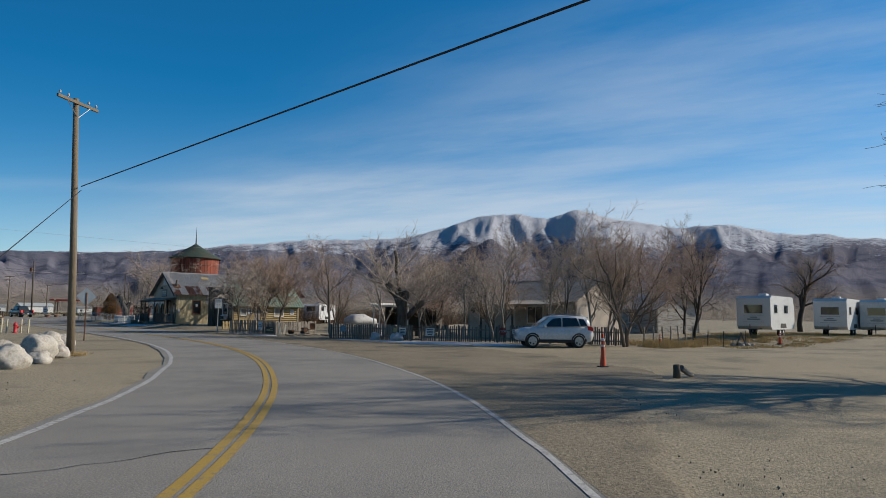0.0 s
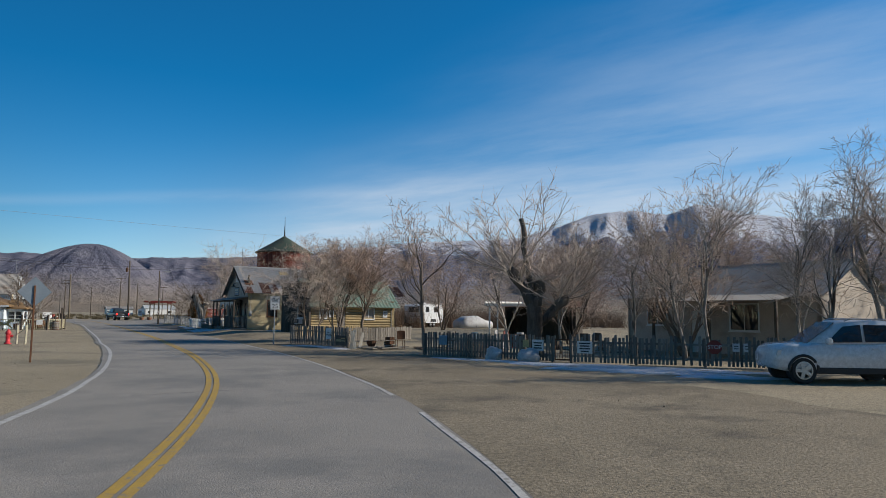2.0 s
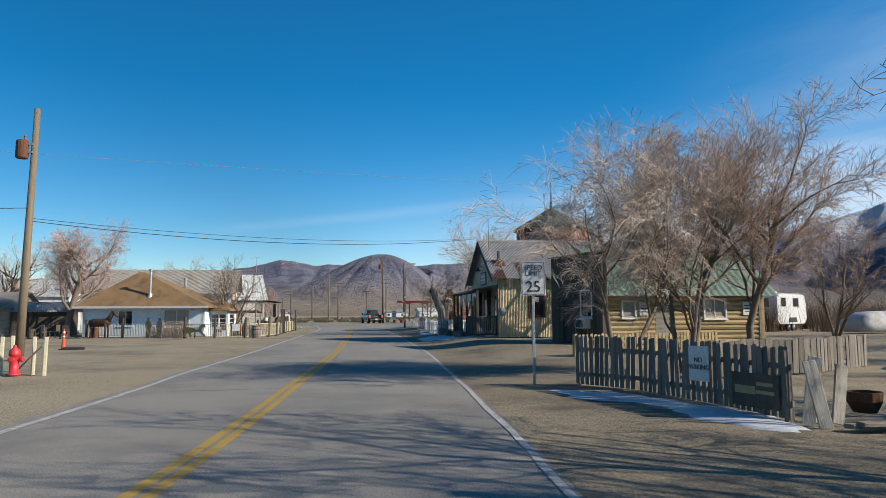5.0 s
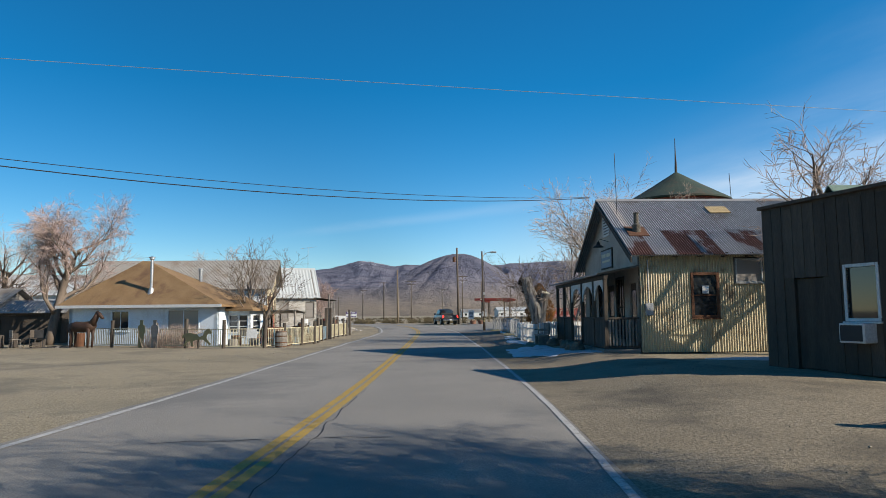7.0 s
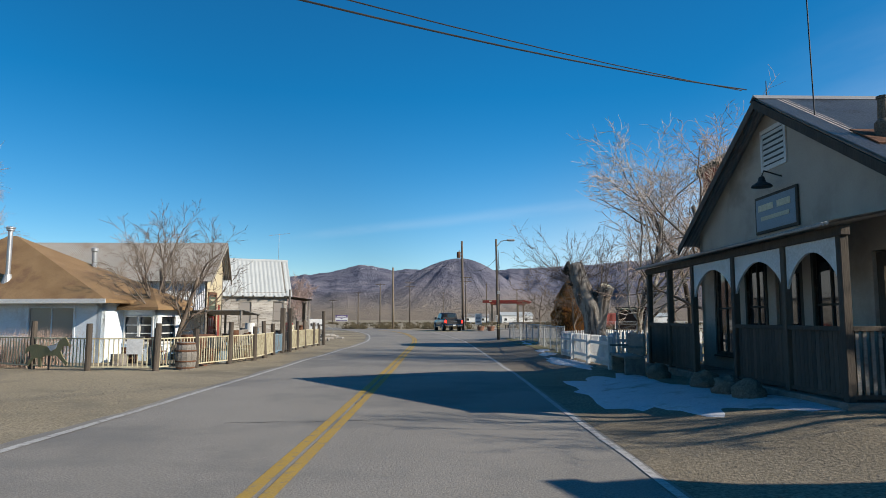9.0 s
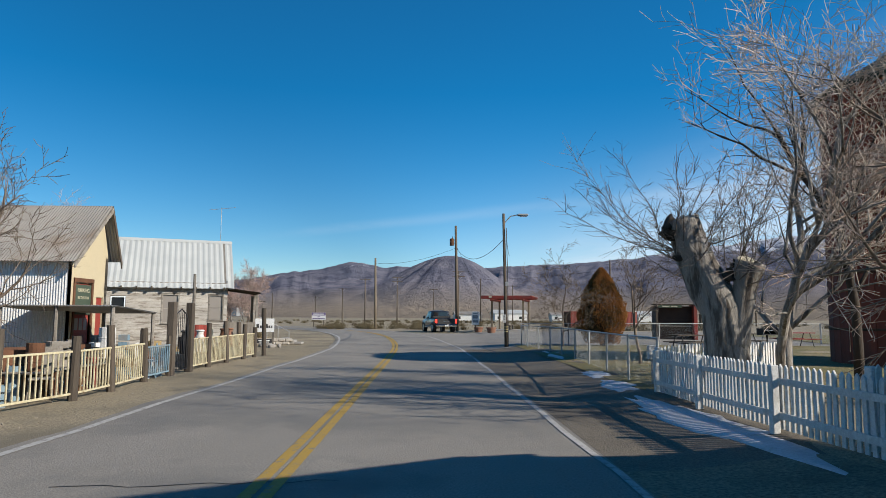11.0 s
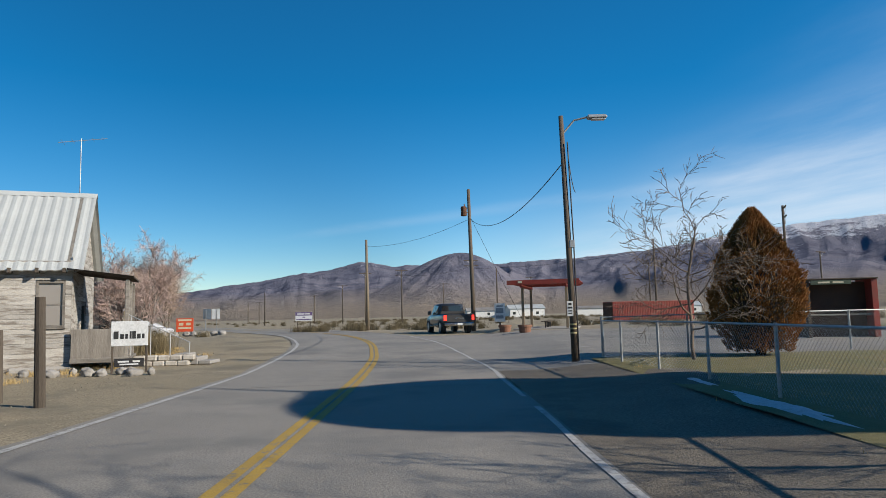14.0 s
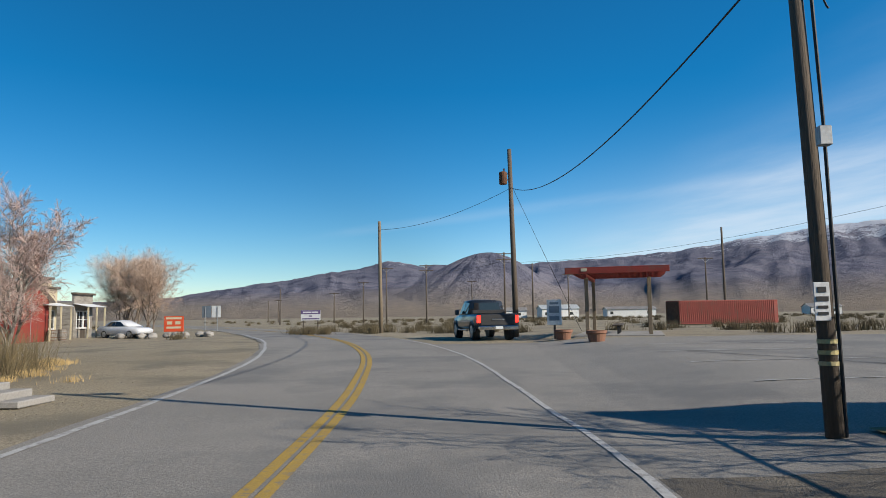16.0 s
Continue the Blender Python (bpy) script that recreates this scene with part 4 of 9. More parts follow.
YARD = make_tree(45.5, 27.6, "upright bare yard tree with dense twigs", wood_mat=BARK_DARK, seed=61, height=7.6, trunk_r=0.12, limbs=11, sub=8, twigs=7, fine=6, spread_deg=30, first=0.2)
for x, y, s, r in ((50.5, 31.5, 0.95, 70), (47.0, 44.0, 1.0, 40)):
    t = copy_thing(YARD, pose(x, y, g(x, y), 0, 0, r))
    t.scale = (s, s, s)
for x, y, s, r in ((40.5, 52, 0.95, 10), (44, 58, 1.1, 80), (36.5, 47.5, 0.8, 200), (52, 66, 1.2, 300), (62, 50, 1.2, 120), (41.0, 72.0, 1.0, 170), (57, 40, 1.0, 33), (-6.0, 136.5, 0.75, 60)):
    t = copy_thing(MED, pose(x, y, g(x, y), 0, 0, r))
    t.scale = (s, s, s)
FAR = make_tree(78, 34.5, "broad old bare tree standing beyond the trailers", wood_mat=BARK_DARK, seed=66, height=9.5, trunk_r=0.3, limbs=10, sub=8, twigs=7, fine=6, spread_deg=55, first=0.3, sweep=0.5)
for x, y, s, r in ((-26, 168, 0.95, 270), (-14, 97, 0.8, 15), (-3.5, 107, 0.75, 77), (-8, 122, 0.7, 200), (-24, 60, 0.9, 111), (25.4, 2.3, 1.4, 20), (32.3, 1.4, 1.35, 200)):
    t = copy_thing(FAR, pose(x, y, g(x, y), 0, 0, r))
    t.scale = (s, s, s)
for x, y, s, r in ((-17.5, 169, 1.2, 50), (-14, 167.5, 1.15, 160), (-19, 174, 1.2, 300)):
    t = copy_thing(BIG, pose(x, y, g(x, y), 0, 0, r))
    t.scale = (s, s, s)
SMALL = make_tree(22.6, 97.8, "small leaning bare park tree behind a wire fence", seed=71, height=3.75, trunk_r=0.05, limbs=7, sub=5, twigs=4, fine=3, spread_deg=46, first=0.35, lean=(-0.16, 0.12), wood_mat=BARK, twig_mat=BARK)
make_tree(22.6, 110.45, "small spreading bare park tree with a few dead leaves", seed=74, height=4.9, trunk_r=0.05, limbs=11, sub=7, twigs=5, fine=3, spread_deg=72, first=0.28, sweep=0.3, lean=(-0.1, 0.05), twig_mat=BARK)
make_tree(24.0, 91.6, "tall bare tree with rising twigs behind a cut trunk", wood_mat=BARK_PALE, twig_mat=TWIG_PALE, seed=81, height=8.4, trunk_r=0.15, limbs=9, sub=7, twigs=6, fine=5, spread_deg=42, first=0.12, trunks=2)
make_tree(26.0, 86.6, "tall bare tree with dense twigs behind an old store", seed=87, height=8.2, trunk_r=0.15, limbs=8, sub=7, twigs=6, fine=4, spread_deg=48, first=0.2, trunks=2)
make_tree(26.3, 92.6, "tall bare tree with a dark trunk beside the tower", wood_mat=BARK_DARK, seed=84, height=9.5, trunk_r=0.12, limbs=8, sub=5, twigs=4, fine=3, spread_deg=30, first=0.25)


def rough_log(mesh, pts, radii, n, seed, amp=0.16):
    """A thick, knotty trunk or stub."""
    i0 = len(mesh.v)
    mesh.path(pts, radii, n)
    k = 0
    for i in range(len(pts)):
        for j in range(n):
            v = Vector(mesh.v[i0 + k])
            c = Vector(pts[i])
            e = 1 + amp * noise.noise(v * 2.2 + Vector((seed, 0, 0))) * 1.6 + amp * 0.6 * noise.noise(v * 7.0 + Vector((0, seed, 0)))
            mesh.v[i0 + k] = tuple(c + (v - c) * e)
            k += 1


def along(a, b, n, bend=0.0, seed=0):
    rnd = random.Random(seed)
    a, b = Vector(a), Vector(b)
    return [a.lerp(b, i / n) + Vector((rnd.gauss(0, bend), rnd.gauss(0, bend), 0)) * (0 < i < n) for i in range(n + 1)]


def sprouts(mesh, tips, seed, length, count, thick=0.045, twig=1.0):
    rnd = random.Random(seed)
    for p in tips:
        for _ in range(count):
            d = Vector((rnd.gauss(0, 0.8), rnd.gauss(0, 0.8), rnd.uniform(-0.05, 0.9))).normalized()
            q, r, L = Vector(p), thick, length * rnd.uniform(0.55, 1.0)
            pts, dirs = [q.copy()], []
            for i in range(7):
                d = (d + Vector((rnd.gauss(0, 0.2), rnd.gauss(0, 0.2), 0.1))).normalized()
                q = q + d * L / 7
                pts.append(q.copy())
                dirs.append(d.copy())
            mesh.path(pts, [r * (1 - 0.8 * i / 7) for i in range(8)], 4, False)
            for i in range(1, 8):
                for _ in range(3):
                    e = (dirs[i - 1] + Vector((rnd.gauss(0, 0.7), rnd.gauss(0, 0.7), rnd.gauss(0.15, 0.5)))).normalized()
                    a = pts[i]
                    b = a + e * L * rnd.uniform(0.12, 0.3)
                    mesh.path([a, a.lerp(b, 0.5) + Vector((0, 0, 0.04)), b], (0.015 * twig, 0.01 * twig, 0.006 * twig), 3, False)
                    for _ in range(3):
                        h = (e + Vector((rnd.gauss(0, 0.6), rnd.gauss(0, 0.6), rnd.gauss(0.1, 0.5)))).normalized()
                        c = a.lerp(b, rnd.random())
                        mesh.path([c, c + h * L * rnd.uniform(0.06, 0.14)], (0.009 * twig, 0.005 * twig), 3, False)


# the lopped old tree behind the yard fence
snag = thing("lopped_tree", 27.3, 38.6, "lopped old dark tree trunk with blunt stubs and pale regrowth", "tree")
sm = Mesh()
rough_log(sm, along((0, 0, -0.1), (-0.05, 0, 2.6), 8, 0.04, 1), [0.46, 0.37, 0.34, 0.32, 0.32, 0.34, 0.35, 0.32, 0.24], 16, 2)
rough_log(sm, along((-0.15, 0.05, 2.3), (-0.6, 0.24, 6.1), 9, 0.05, 2), [0.2, 0.17, 0.15, 0.14, 0.135, 0.13, 0.125, 0.12, 0.115, 0.1], 9, 4)
rough_log(sm, along((-0.1, 0, 2.2), (-1.07, 0.42, 3.85), 6, 0.05, 3), [0.25, 0.22, 0.2, 0.2, 0.21, 0.25, 0.16], 11, 5)
rough_log(sm, along((0.05, -0.05, 2.2), (0.15, -0.08, 3.4), 5, 0.04, 4), [0.25, 0.23, 0.22, 0.25, 0.28, 0.17], 11, 6)
rough_log(sm, along((0.15, -0.08, 1.45), (1.36, -0.53, 2.65), 6, 0.04, 5), [0.23, 0.2, 0.19, 0.2, 0.24, 0.26, 0.15], 11, 7)
part("trunk", sm, BARK_SNAG, snag, shade=True)
sp = Mesh()
sprouts(sp, [(-1.07, 0.42, 3.7), (-0.7, 0.3, 3.1), (0.15, -0.08, 3.3), (1.36, -0.53, 2.55), (0.9, -0.35, 2.2)], 5, 4.4, 9, 0.036, 0.75)
part("crown", sp, TWIG_PALE, snag, "pale crooked regrowth branches")
# the huge pale cut trunk behind the white picket fence
cut = thing("cut_tree", 21.5, 88.85, "huge pale barkless cut tree trunk leaning over a white picket fence", "tree")


def furrowed(mesh, pts, radii, n, seed, rows=40):
    """A thick barkless trunk: flutes that run along it, swellings and hollows."""
    p = [Vector(q) for q in pts]
    k = len(p) - 1
    line, rad = [], []
    for i in range(rows + 1):
        u = k * i / rows
        a = min(int(u), k - 1)
        w = (u - a) * (u - a) * (3 - 2 * (u - a))
        line.append(p[a].lerp(p[a + 1], u - a))
        rad.append(radii[a] * (1 - w) + radii[a + 1] * w)
    i0 = len(mesh.v)
    mesh.path(line, rad, n)
    for i in range(rows + 1):
        for j in range(n):
            w = 2 * math.pi * j / n
            c, v = line[i], Vector(mesh.v[i0 + i * n + j])
            dirn = Vector((math.cos(w), math.sin(w), 0))
            flute = abs(noise.noise(Vector((dirn.x * 3.2, dirn.y * 3.2, line[i].z * 0.55 + seed))))
            e = 1 + 0.16 * noise.noise(dirn * 1.3 + Vector((seed, 0, line[i].z * 0.8))) - 0.3 * flute + 0.1 + 0.06 * noise.noise(v * 9)
            mesh.v[i0 + i * n + j] = tuple(c + (v - c) * e)


cm = Mesh()
furrowed(cm, [(0.03, 0, -0.1), (0.03, 0, 0.5), (0.03, 0, 1.1), (-0.03, 0.02, 1.55), (-0.2, 0.1, 1.95), (-0.46, 0.25, 2.68), (-0.63, 0.34, 3.28)], [0.47, 0.38, 0.35, 0.34, 0.33, 0.31, 0.29], 44, 12)
furrowed(cm, [(0.16, -0.1, 0.9), (0.24, -0.13, 1.4), (0.33, -0.17, 1.95), (0.43, -0.2, 2.42)], [0.22, 0.19, 0.18, 0.24], 30, 15, 24)
part("trunk", cm, BARK_PALE, cut, shade=True)
for a, b, r in (((-0.82, 0.3, 2.95), (-0.82, 0.32, 3.4), 0.13), ((-0.62, 0.15, 2.5), (-0.86, 0.28, 2.56), 0.08), ((0.05, -0.05, 2.05), (0.18, -0.08, 2.5), 0.11)):
    km = Mesh()
    rough_log(km, along(a, b, 7, 0.03, int(r * 100)), [r * 0.8, r * 1.1, r * 0.9, r * 1.05, r * 0.8, r * 0.6, r * 0.35, r * 0.1], 10, 21 + r * 50, 0.7)
    part("knot", km, BARK_DARK, cut, "dark rotten knot", shade=True)
part("cut_face", Mesh().lathe([(0.24, 0), (0.24, 0.02), (0.22, 0.03)], 18), SIGN_CREAM, cut, "pale sawn face", pose(0.43, -0.205, 2.415, 30, 14, 0))
sp = Mesh()
sprouts(sp, [(-0.7, 0.45, 2.7), (-0.5, 0.3, 2.4), (0.2, -0.1, 2.0)], 15, 2.9, 10, 0.012, 0.36)
part("crown", sp, BARK, cut, "thin regrowth twigs")


# the conifer in the park: tufts of scale leaves laid over tapering limbs
def conifer(x, y, height, radius, label, material):
    rnd = random.Random(91)
    t = thing("conifer", x, y, label, "tree")
    part("trunk", Mesh().path([(0, 0, -0.1), (0, 0, height * 0.9)], (0.14, 0.03), 8), BARK_DARK, t)
    m = Mesh()
    for i in range(17000):
        f = rnd.random() ** 0.75
        z = 0.12 + f * (height - 0.12)
        prof = 0.68 + 0.32 * smooth(0, 0.32, f) if f < 0.32 else math.cos(math.pi / 2 * (f - 0.32) / 0.68) ** 0.85
        a = rnd.uniform(0, 2 * math.pi)
        lump = 1 + 0.2 * noise.noise(Vector((math.cos(a) * 2.2, math.sin(a) * 2.2, z * 1.6))) + 0.1 * noise.noise(Vector((math.cos(a) * 6, math.sin(a) * 6, z * 4)))
        r = radius * prof * lump * (1 - 0.35 * rnd.random() ** 2.5)
        p = Vector((r * math.cos(a), r * math.sin(a), z))
        d = Vector((math.cos(a) * 0.6, math.sin(a) * 0.6, rnd.uniform(0.3, 1.1))).normalized()
        s = d.cross(Vector((0, 0, 1))).normalized()
        s.rotate(Matrix.Rotation(rnd.uniform(-0.9, 0.9), 3, d))
        L, w = rnd.uniform(0.07, 0.15), rnd.uniform(0.016, 0.036)
        up = d.cross(s) * 0.02
        m.add([p - s * w, p + s * w, p + d * L, p + up + d * L * 0.4], [(0, 1, 3), (1, 2, 3), (2, 0, 3)])
    # solid core whose dark bark colour stands for shade inside the crown
    inner = Mesh().lathe([(radius * 0.74 * (0.68 + 0.32 * smooth(0, 0.32, f) if f < 0.32 else math.cos(math.pi / 2 * (f - 0.32) / 0.68) ** 0.85), 0.2 + f * (height - 0.5)) for f in [k / 16 for k in range(17)]], 20)
    part("inner_foliage", inner, BARK_DARK, t, "dark core painted as the crown's inner shade")
    part("crown", m, material, t, "dense scale foliage mixing olive and orange-brown")


conifer(24.85, 111.7, 4.0, 1.2, "dense rounded conifer with orange-brown winter foliage on a lawn", NEEDLE)
# the conifer's olive and orange-brown needles are mixed by noise all round


# ---- brush and dry grass ----
def clumps(name, spots, material, label, height, count, seed, width=0.006):
    rnd = random.Random(seed)
    m = Mesh()
    for x, y, r in spots:
        for _ in range(count):
            a, d = rnd.uniform(0, 6.283), rnd.gauss(0, r * 0.5)
            bx, by = x + d * math.cos(a), y + d * math.sin(a)
            z = g(bx, by)
            h = height * rnd.uniform(0.5, 1.1)
            tx, ty = bx + rnd.gauss(0, h * 0.35), by + rnd.gauss(0, h * 0.35)
            c = rnd.uniform(0, 6.283)
            w = width * rnd.uniform(0.7, 1.6)
            m.add([(bx - w * math.cos(c), by - w * math.sin(c), z - 0.03), (bx + w * math.cos(c), by + w * math.sin(c), z - 0.03), (tx, ty, z + h), (bx + w * math.sin(c), by - w * math.cos(c), z - 0.03)], [(0, 1, 2), (1, 3, 2), (3, 0, 2)])
    return solid(name, m, material, label, "grass", "stuff")


rg = random.Random(5)
clumps("dry_grass", [(rg.uniform(36, 50), rg.uniform(22.5, 27), 0.5) for _ in range(70)] + [(rg.uniform(34, 38), rg.uniform(22, 24.5), 0.4) for _ in range(40)], STRAW, "tall straw-coloured dry grass by the fence", 0.45, 60, 1, 0.008)
clumps("dry_grass", [(5.25 + rg.gauss(0, 0.3), 28.7 + rg.gauss(0, 0.25), 0.3) for _ in range(10)] + [(rg.uniform(2.5, 5.2), rg.uniform(108, 113.5), 0.4) for _ in range(26)] + [(rg.uniform(4.0, 6.2), rg.uniform(112, 117), 0.4) for _ in range(26)] + [(4.9 - 0.33 * k + rg.gauss(0, 0.5), 120.5 + 0.75 * k + rg.gauss(0, 0.4), 0.5) for k in range(9) for _ in range(5)], STRAW, "short straw-coloured dry grass tufts", 0.16, 60, 2)
clumps("dry_grass", [(rg.uniform(38, 70), rg.uniform(19.5, 31), 0.9) for _ in range(330)], STRAW, "low dry golden grass on the trailer lot", 0.11, 60, 3, 0.016)
clumps("dry_grass", [(rg.uniform(20.5, 34), rg.uniform(90, 111.5), 0.7) for _ in range(160)], STRAW, "short dry tufts on the park lawn", 0.07, 60, 4, 0.008)
brush = []
for _ in range(420):
    y = rg.uniform(143, 330)
    x = rg.uniform(-70, 120)
    if min((x - q.x) ** 2 + (y - q.y) ** 2 for q in MID[::6]) > 60 and not (-30 < x < -8 and 145 < y < 190):
        brush.append((x, y, rg.uniform(0.5, 1.2)))
brush += [(rg.uniform(3, 18), rg.uniform(150, 160), rg.uniform(0.5, 1.0)) for _ in range(26)] + [(rg.uniform(26, 44), rg.uniform(136, 150), 0.8) for _ in range(26)]
clumps("brush", brush, SAGE, "low tan sagebrush scattered over the flats", 0.62, 150, 6, 0.014)
clumps("brush", [(rg.uniform(24.0, 26.0), rg.uniform(38.4, 40.5), 0.7) for _ in range(6)] + [(2.0 + rg.uniform(-1.6, 1.6), 86.6 + rg.uniform(-0.5, 0.5), 0.6) for _ in range(10)], TWIG, "leafless brown shrubs by the fence", 1.2, 160, 7, 0.008)


def pebbles(spots, material, label, seed):
    """Loose stones strewn over the shoulders, each a squashed six-pointed lump."""
    rnd = random.Random(seed)
    m = Mesh()
    for x, y, r in spots:
        z, a = g(x, y), rnd.uniform(0, 6.283)
        c, s = math.cos(a) * r, math.sin(a) * r
        k, hgt = rnd.uniform(0.5, 0.9), r * rnd.uniform(0.5, 0.9)
        m.add([(x + c, y + s, z), (x - s * k, y + c * k, z), (x - c, y - s, z), (x + s * k, y - c * k, z), (x + 0.2 * c, y + 0.2 * s, z + hgt), (x, y, z - 0.03)],
              [(0, 1, 4), (1, 2, 4), (2, 3, 4), (3, 0, 4), (1, 0, 5), (2, 1, 5), (3, 2, 5), (0, 3, 5)])
    return solid("gravel", m, material, label, "gravel", "stuff")


stones = []
while len(stones) < 6000:
    q = MID[rg.randrange(len(MID))]
    if not -2 < q.y < 150:
        continue
    d = rg.choice((-1, 1)) * (4.3 + abs(rg.gauss(0, 3.2)))
    x, y = q.x + d, q.y + rg.uniform(-1.5, 1.5)
    if min((x - k.x) ** 2 + (y - k.y) ** 2 for k in MID[::4]) > 17 and not (17 < x < 41 and 110 < y < 136) and noise.noise(Vector((x * 0.25, y * 0.25, 7))) > -0.15:
        stones.append((x, y, 0.006 + 0.016 * rg.random() ** 3))
pebbles(stones, PEBBLE, "small grey stones strewn along the road shoulders", 3)
clumps("brush", [(rg.uniform(3.2, 4.8), rg.uniform(119.5, 123.0), 0.7) for _ in range(7)], SAGE, "leafless brown shrubs against an old plank building", 1.3, 130, 17, 0.007)
clumps("brush", [(rg.uniform(50, 84), rg.uniform(62, 110), 1.8) for _ in range(90)] + [(rg.uniform(30, 50), rg.uniform(80, 92), 1.3) for _ in range(30)], BRUSHWOOD, "tangle of leafless brown brush behind the houses", 2.6, 150, 8, 0.016)


# ---- shared builders ----
def lettering(parent, body, size, material, m, name="lettering", spacing=1.0):
    """Raised letters in the built-in font, standing upright in the local x-z plane, facing -y, centred."""
    cu = bpy.data.curves.new(name, "FONT")
    cu.body, cu.size, cu.align_x, cu.align_y, cu.extrude, cu.space_line = body, size, "CENTER", "CENTER", 0.003, spacing
    tmp = bpy.data.objects.new("tmp_text", cu)
    scene.collection.objects.link(tmp)
    me = bpy.data.meshes.new_from_object(tmp.evaluated_get(bpy.context.evaluated_depsgraph_get()))
    bpy.data.objects.remove(tmp)
    return part(name, me, material, parent, m=m @ pose(0, -0.006, 0, 90, 0, 0))


def bars(parent, material, m, rows, name="lettering"):
    """Unreadable writing: bars (x centre, z centre, width, height)."""
    b = Mesh()
    for x, z, w, h in rows:
        b.box(x - w / 2, -0.007, z - h / 2, x + w / 2, 0, z + h / 2)
    return part(name, b, material, parent, m=m)


def run_points(pts, step):
    """Points at even steps along a broken line, with the heading there."""
    out, carry = [], 0.0
    for (x0, y0), (x1, y1) in zip(pts, pts[1:]):
        L = math.hypot(x1 - x0, y1 - y0)
        s = carry
        while s < L:
            out.append((x0 + (x1 - x0) * s / L, y0 + (y1 - y0) * s / L, math.degrees(math.atan2(y1 - y0, x1 - x0))))
            s += step
        carry = s - L
    return out


def picket_fence(pts, label, material, height=1.0, w=0.09, gap=0.05, pointed=False, post_every=2.4, post=0.1, thick=0.02, lean=2.5, jitter=0.06, rails=(0.25, 0.75), seed=1, missing=0.03, group=""):
    rnd = random.Random(seed)
    x0, y0 = pts[0]
    f = thing("fence", x0, y0, label, "fence", group=group)
    z0 = g(x0, y0)
    kinds = []
    for k in range(3):
        h = height * (1 + (rnd.uniform(-jitter, jitter)))
        prof = [(-w / 2, 0.04), (w / 2, 0.04), (w / 2, h - (w * 0.6 if pointed else 0.012)), (0.0 if pointed else w * 0.3, h), (-w / 2, h - (w * 0.6 if pointed else 0.02))]
        kinds.append(Mesh().prism(prof, -thick, 0, "y").data("picket"))
    for x, y, a in run_points(pts, w + gap):
        if rnd.random() < missing:
            continue
        part("picket", kinds[rnd.randrange(3)], material, f, m=pose(x - x0, y - y0, g(x, y) - z0, rnd.gauss(0, lean * 0.4), rnd.gauss(0, lean * 0.5), a))
    for x, y, a in run_points(pts, post_every) + [(*pts[-1], 0)]:
        part("post", Mesh().box(-post / 2, 0.03, -0.1, post / 2, 0.03 + post, height * 0.98, 0.008), material, f, m=pose(x - x0, y - y0, g(x, y) - z0, 0, rnd.gauss(0, lean * 0.4), a))
    for (xa, ya), (xb, yb) in zip(pts, pts[1:]):
        L, a = math.hypot(xb - xa, yb - ya), math.degrees(math.atan2(yb - ya, xb - xa))
        for r in rails:
            part("rail", Mesh().box(0, 0.002, r * height - 0.04, L, 0.04, r * height + 0.04), material, f, m=pose(xa - x0, ya - y0, g(xa, ya) - z0, 0, -math.degrees(math.atan2(g(xb, yb) - g(xa, ya), L)), a))
    return f


def bar_fence(pts, label, seed=1, height=0.95, group="yard fences", bar=0.028, gap=0.14, mat_bar=None):
    """Panels of welded metal bars between round timber posts."""
    rnd = random.Random(seed)
    x0, y0 = pts[0]
    f = thing("fence", x0, y0, label, "fence", group=group)
    z0 = g(x0, y0)
    mb = mat_bar or CREAM_RAIL
    one = Mesh().box(-bar / 2, -bar / 2, 0.12, bar / 2, bar / 2, height, 0.004).data("bar")
    for i, ((xa, ya), (xb, yb)) in enumerate(zip(pts, pts[1:])):
        L, a = math.hypot(xb - xa, yb - ya), math.degrees(math.atan2(yb - ya, xb - xa))
        for z in (0.13, height):
            part("rail", Mesh().box(0.08, -0.02, z - 0.02, L - 0.08, 0.02, z + 0.02, 0.004), mb, f, m=pose(xa - x0, ya - y0, g(xa, ya) - z0, 0, 0, a))
        for s in np.arange(0.16, L - 0.1, gap):
            x, y = xa + (xb - xa) * s / L, ya + (yb - ya) * s / L
            part("bar", one, mb, f, m=pose(x - x0, y - y0, g(x, y) - z0, 0, 0, a))
    for x, y in pts:
        h = height + rnd.uniform(0.25, 0.55)
        part("post", Mesh().path([(0, 0, -0.1), (0, 0, h * 0.5), (0, 0, h)], (0.095, 0.09, 0.085), 9), DARK_WOOD, f, "rough dark timber post", m=pose(x - x0, y - y0, g(x, y) - z0, rnd.gauss(0, 1.5), rnd.gauss(0, 1.5), rnd.uniform(0, 90)))
    return f


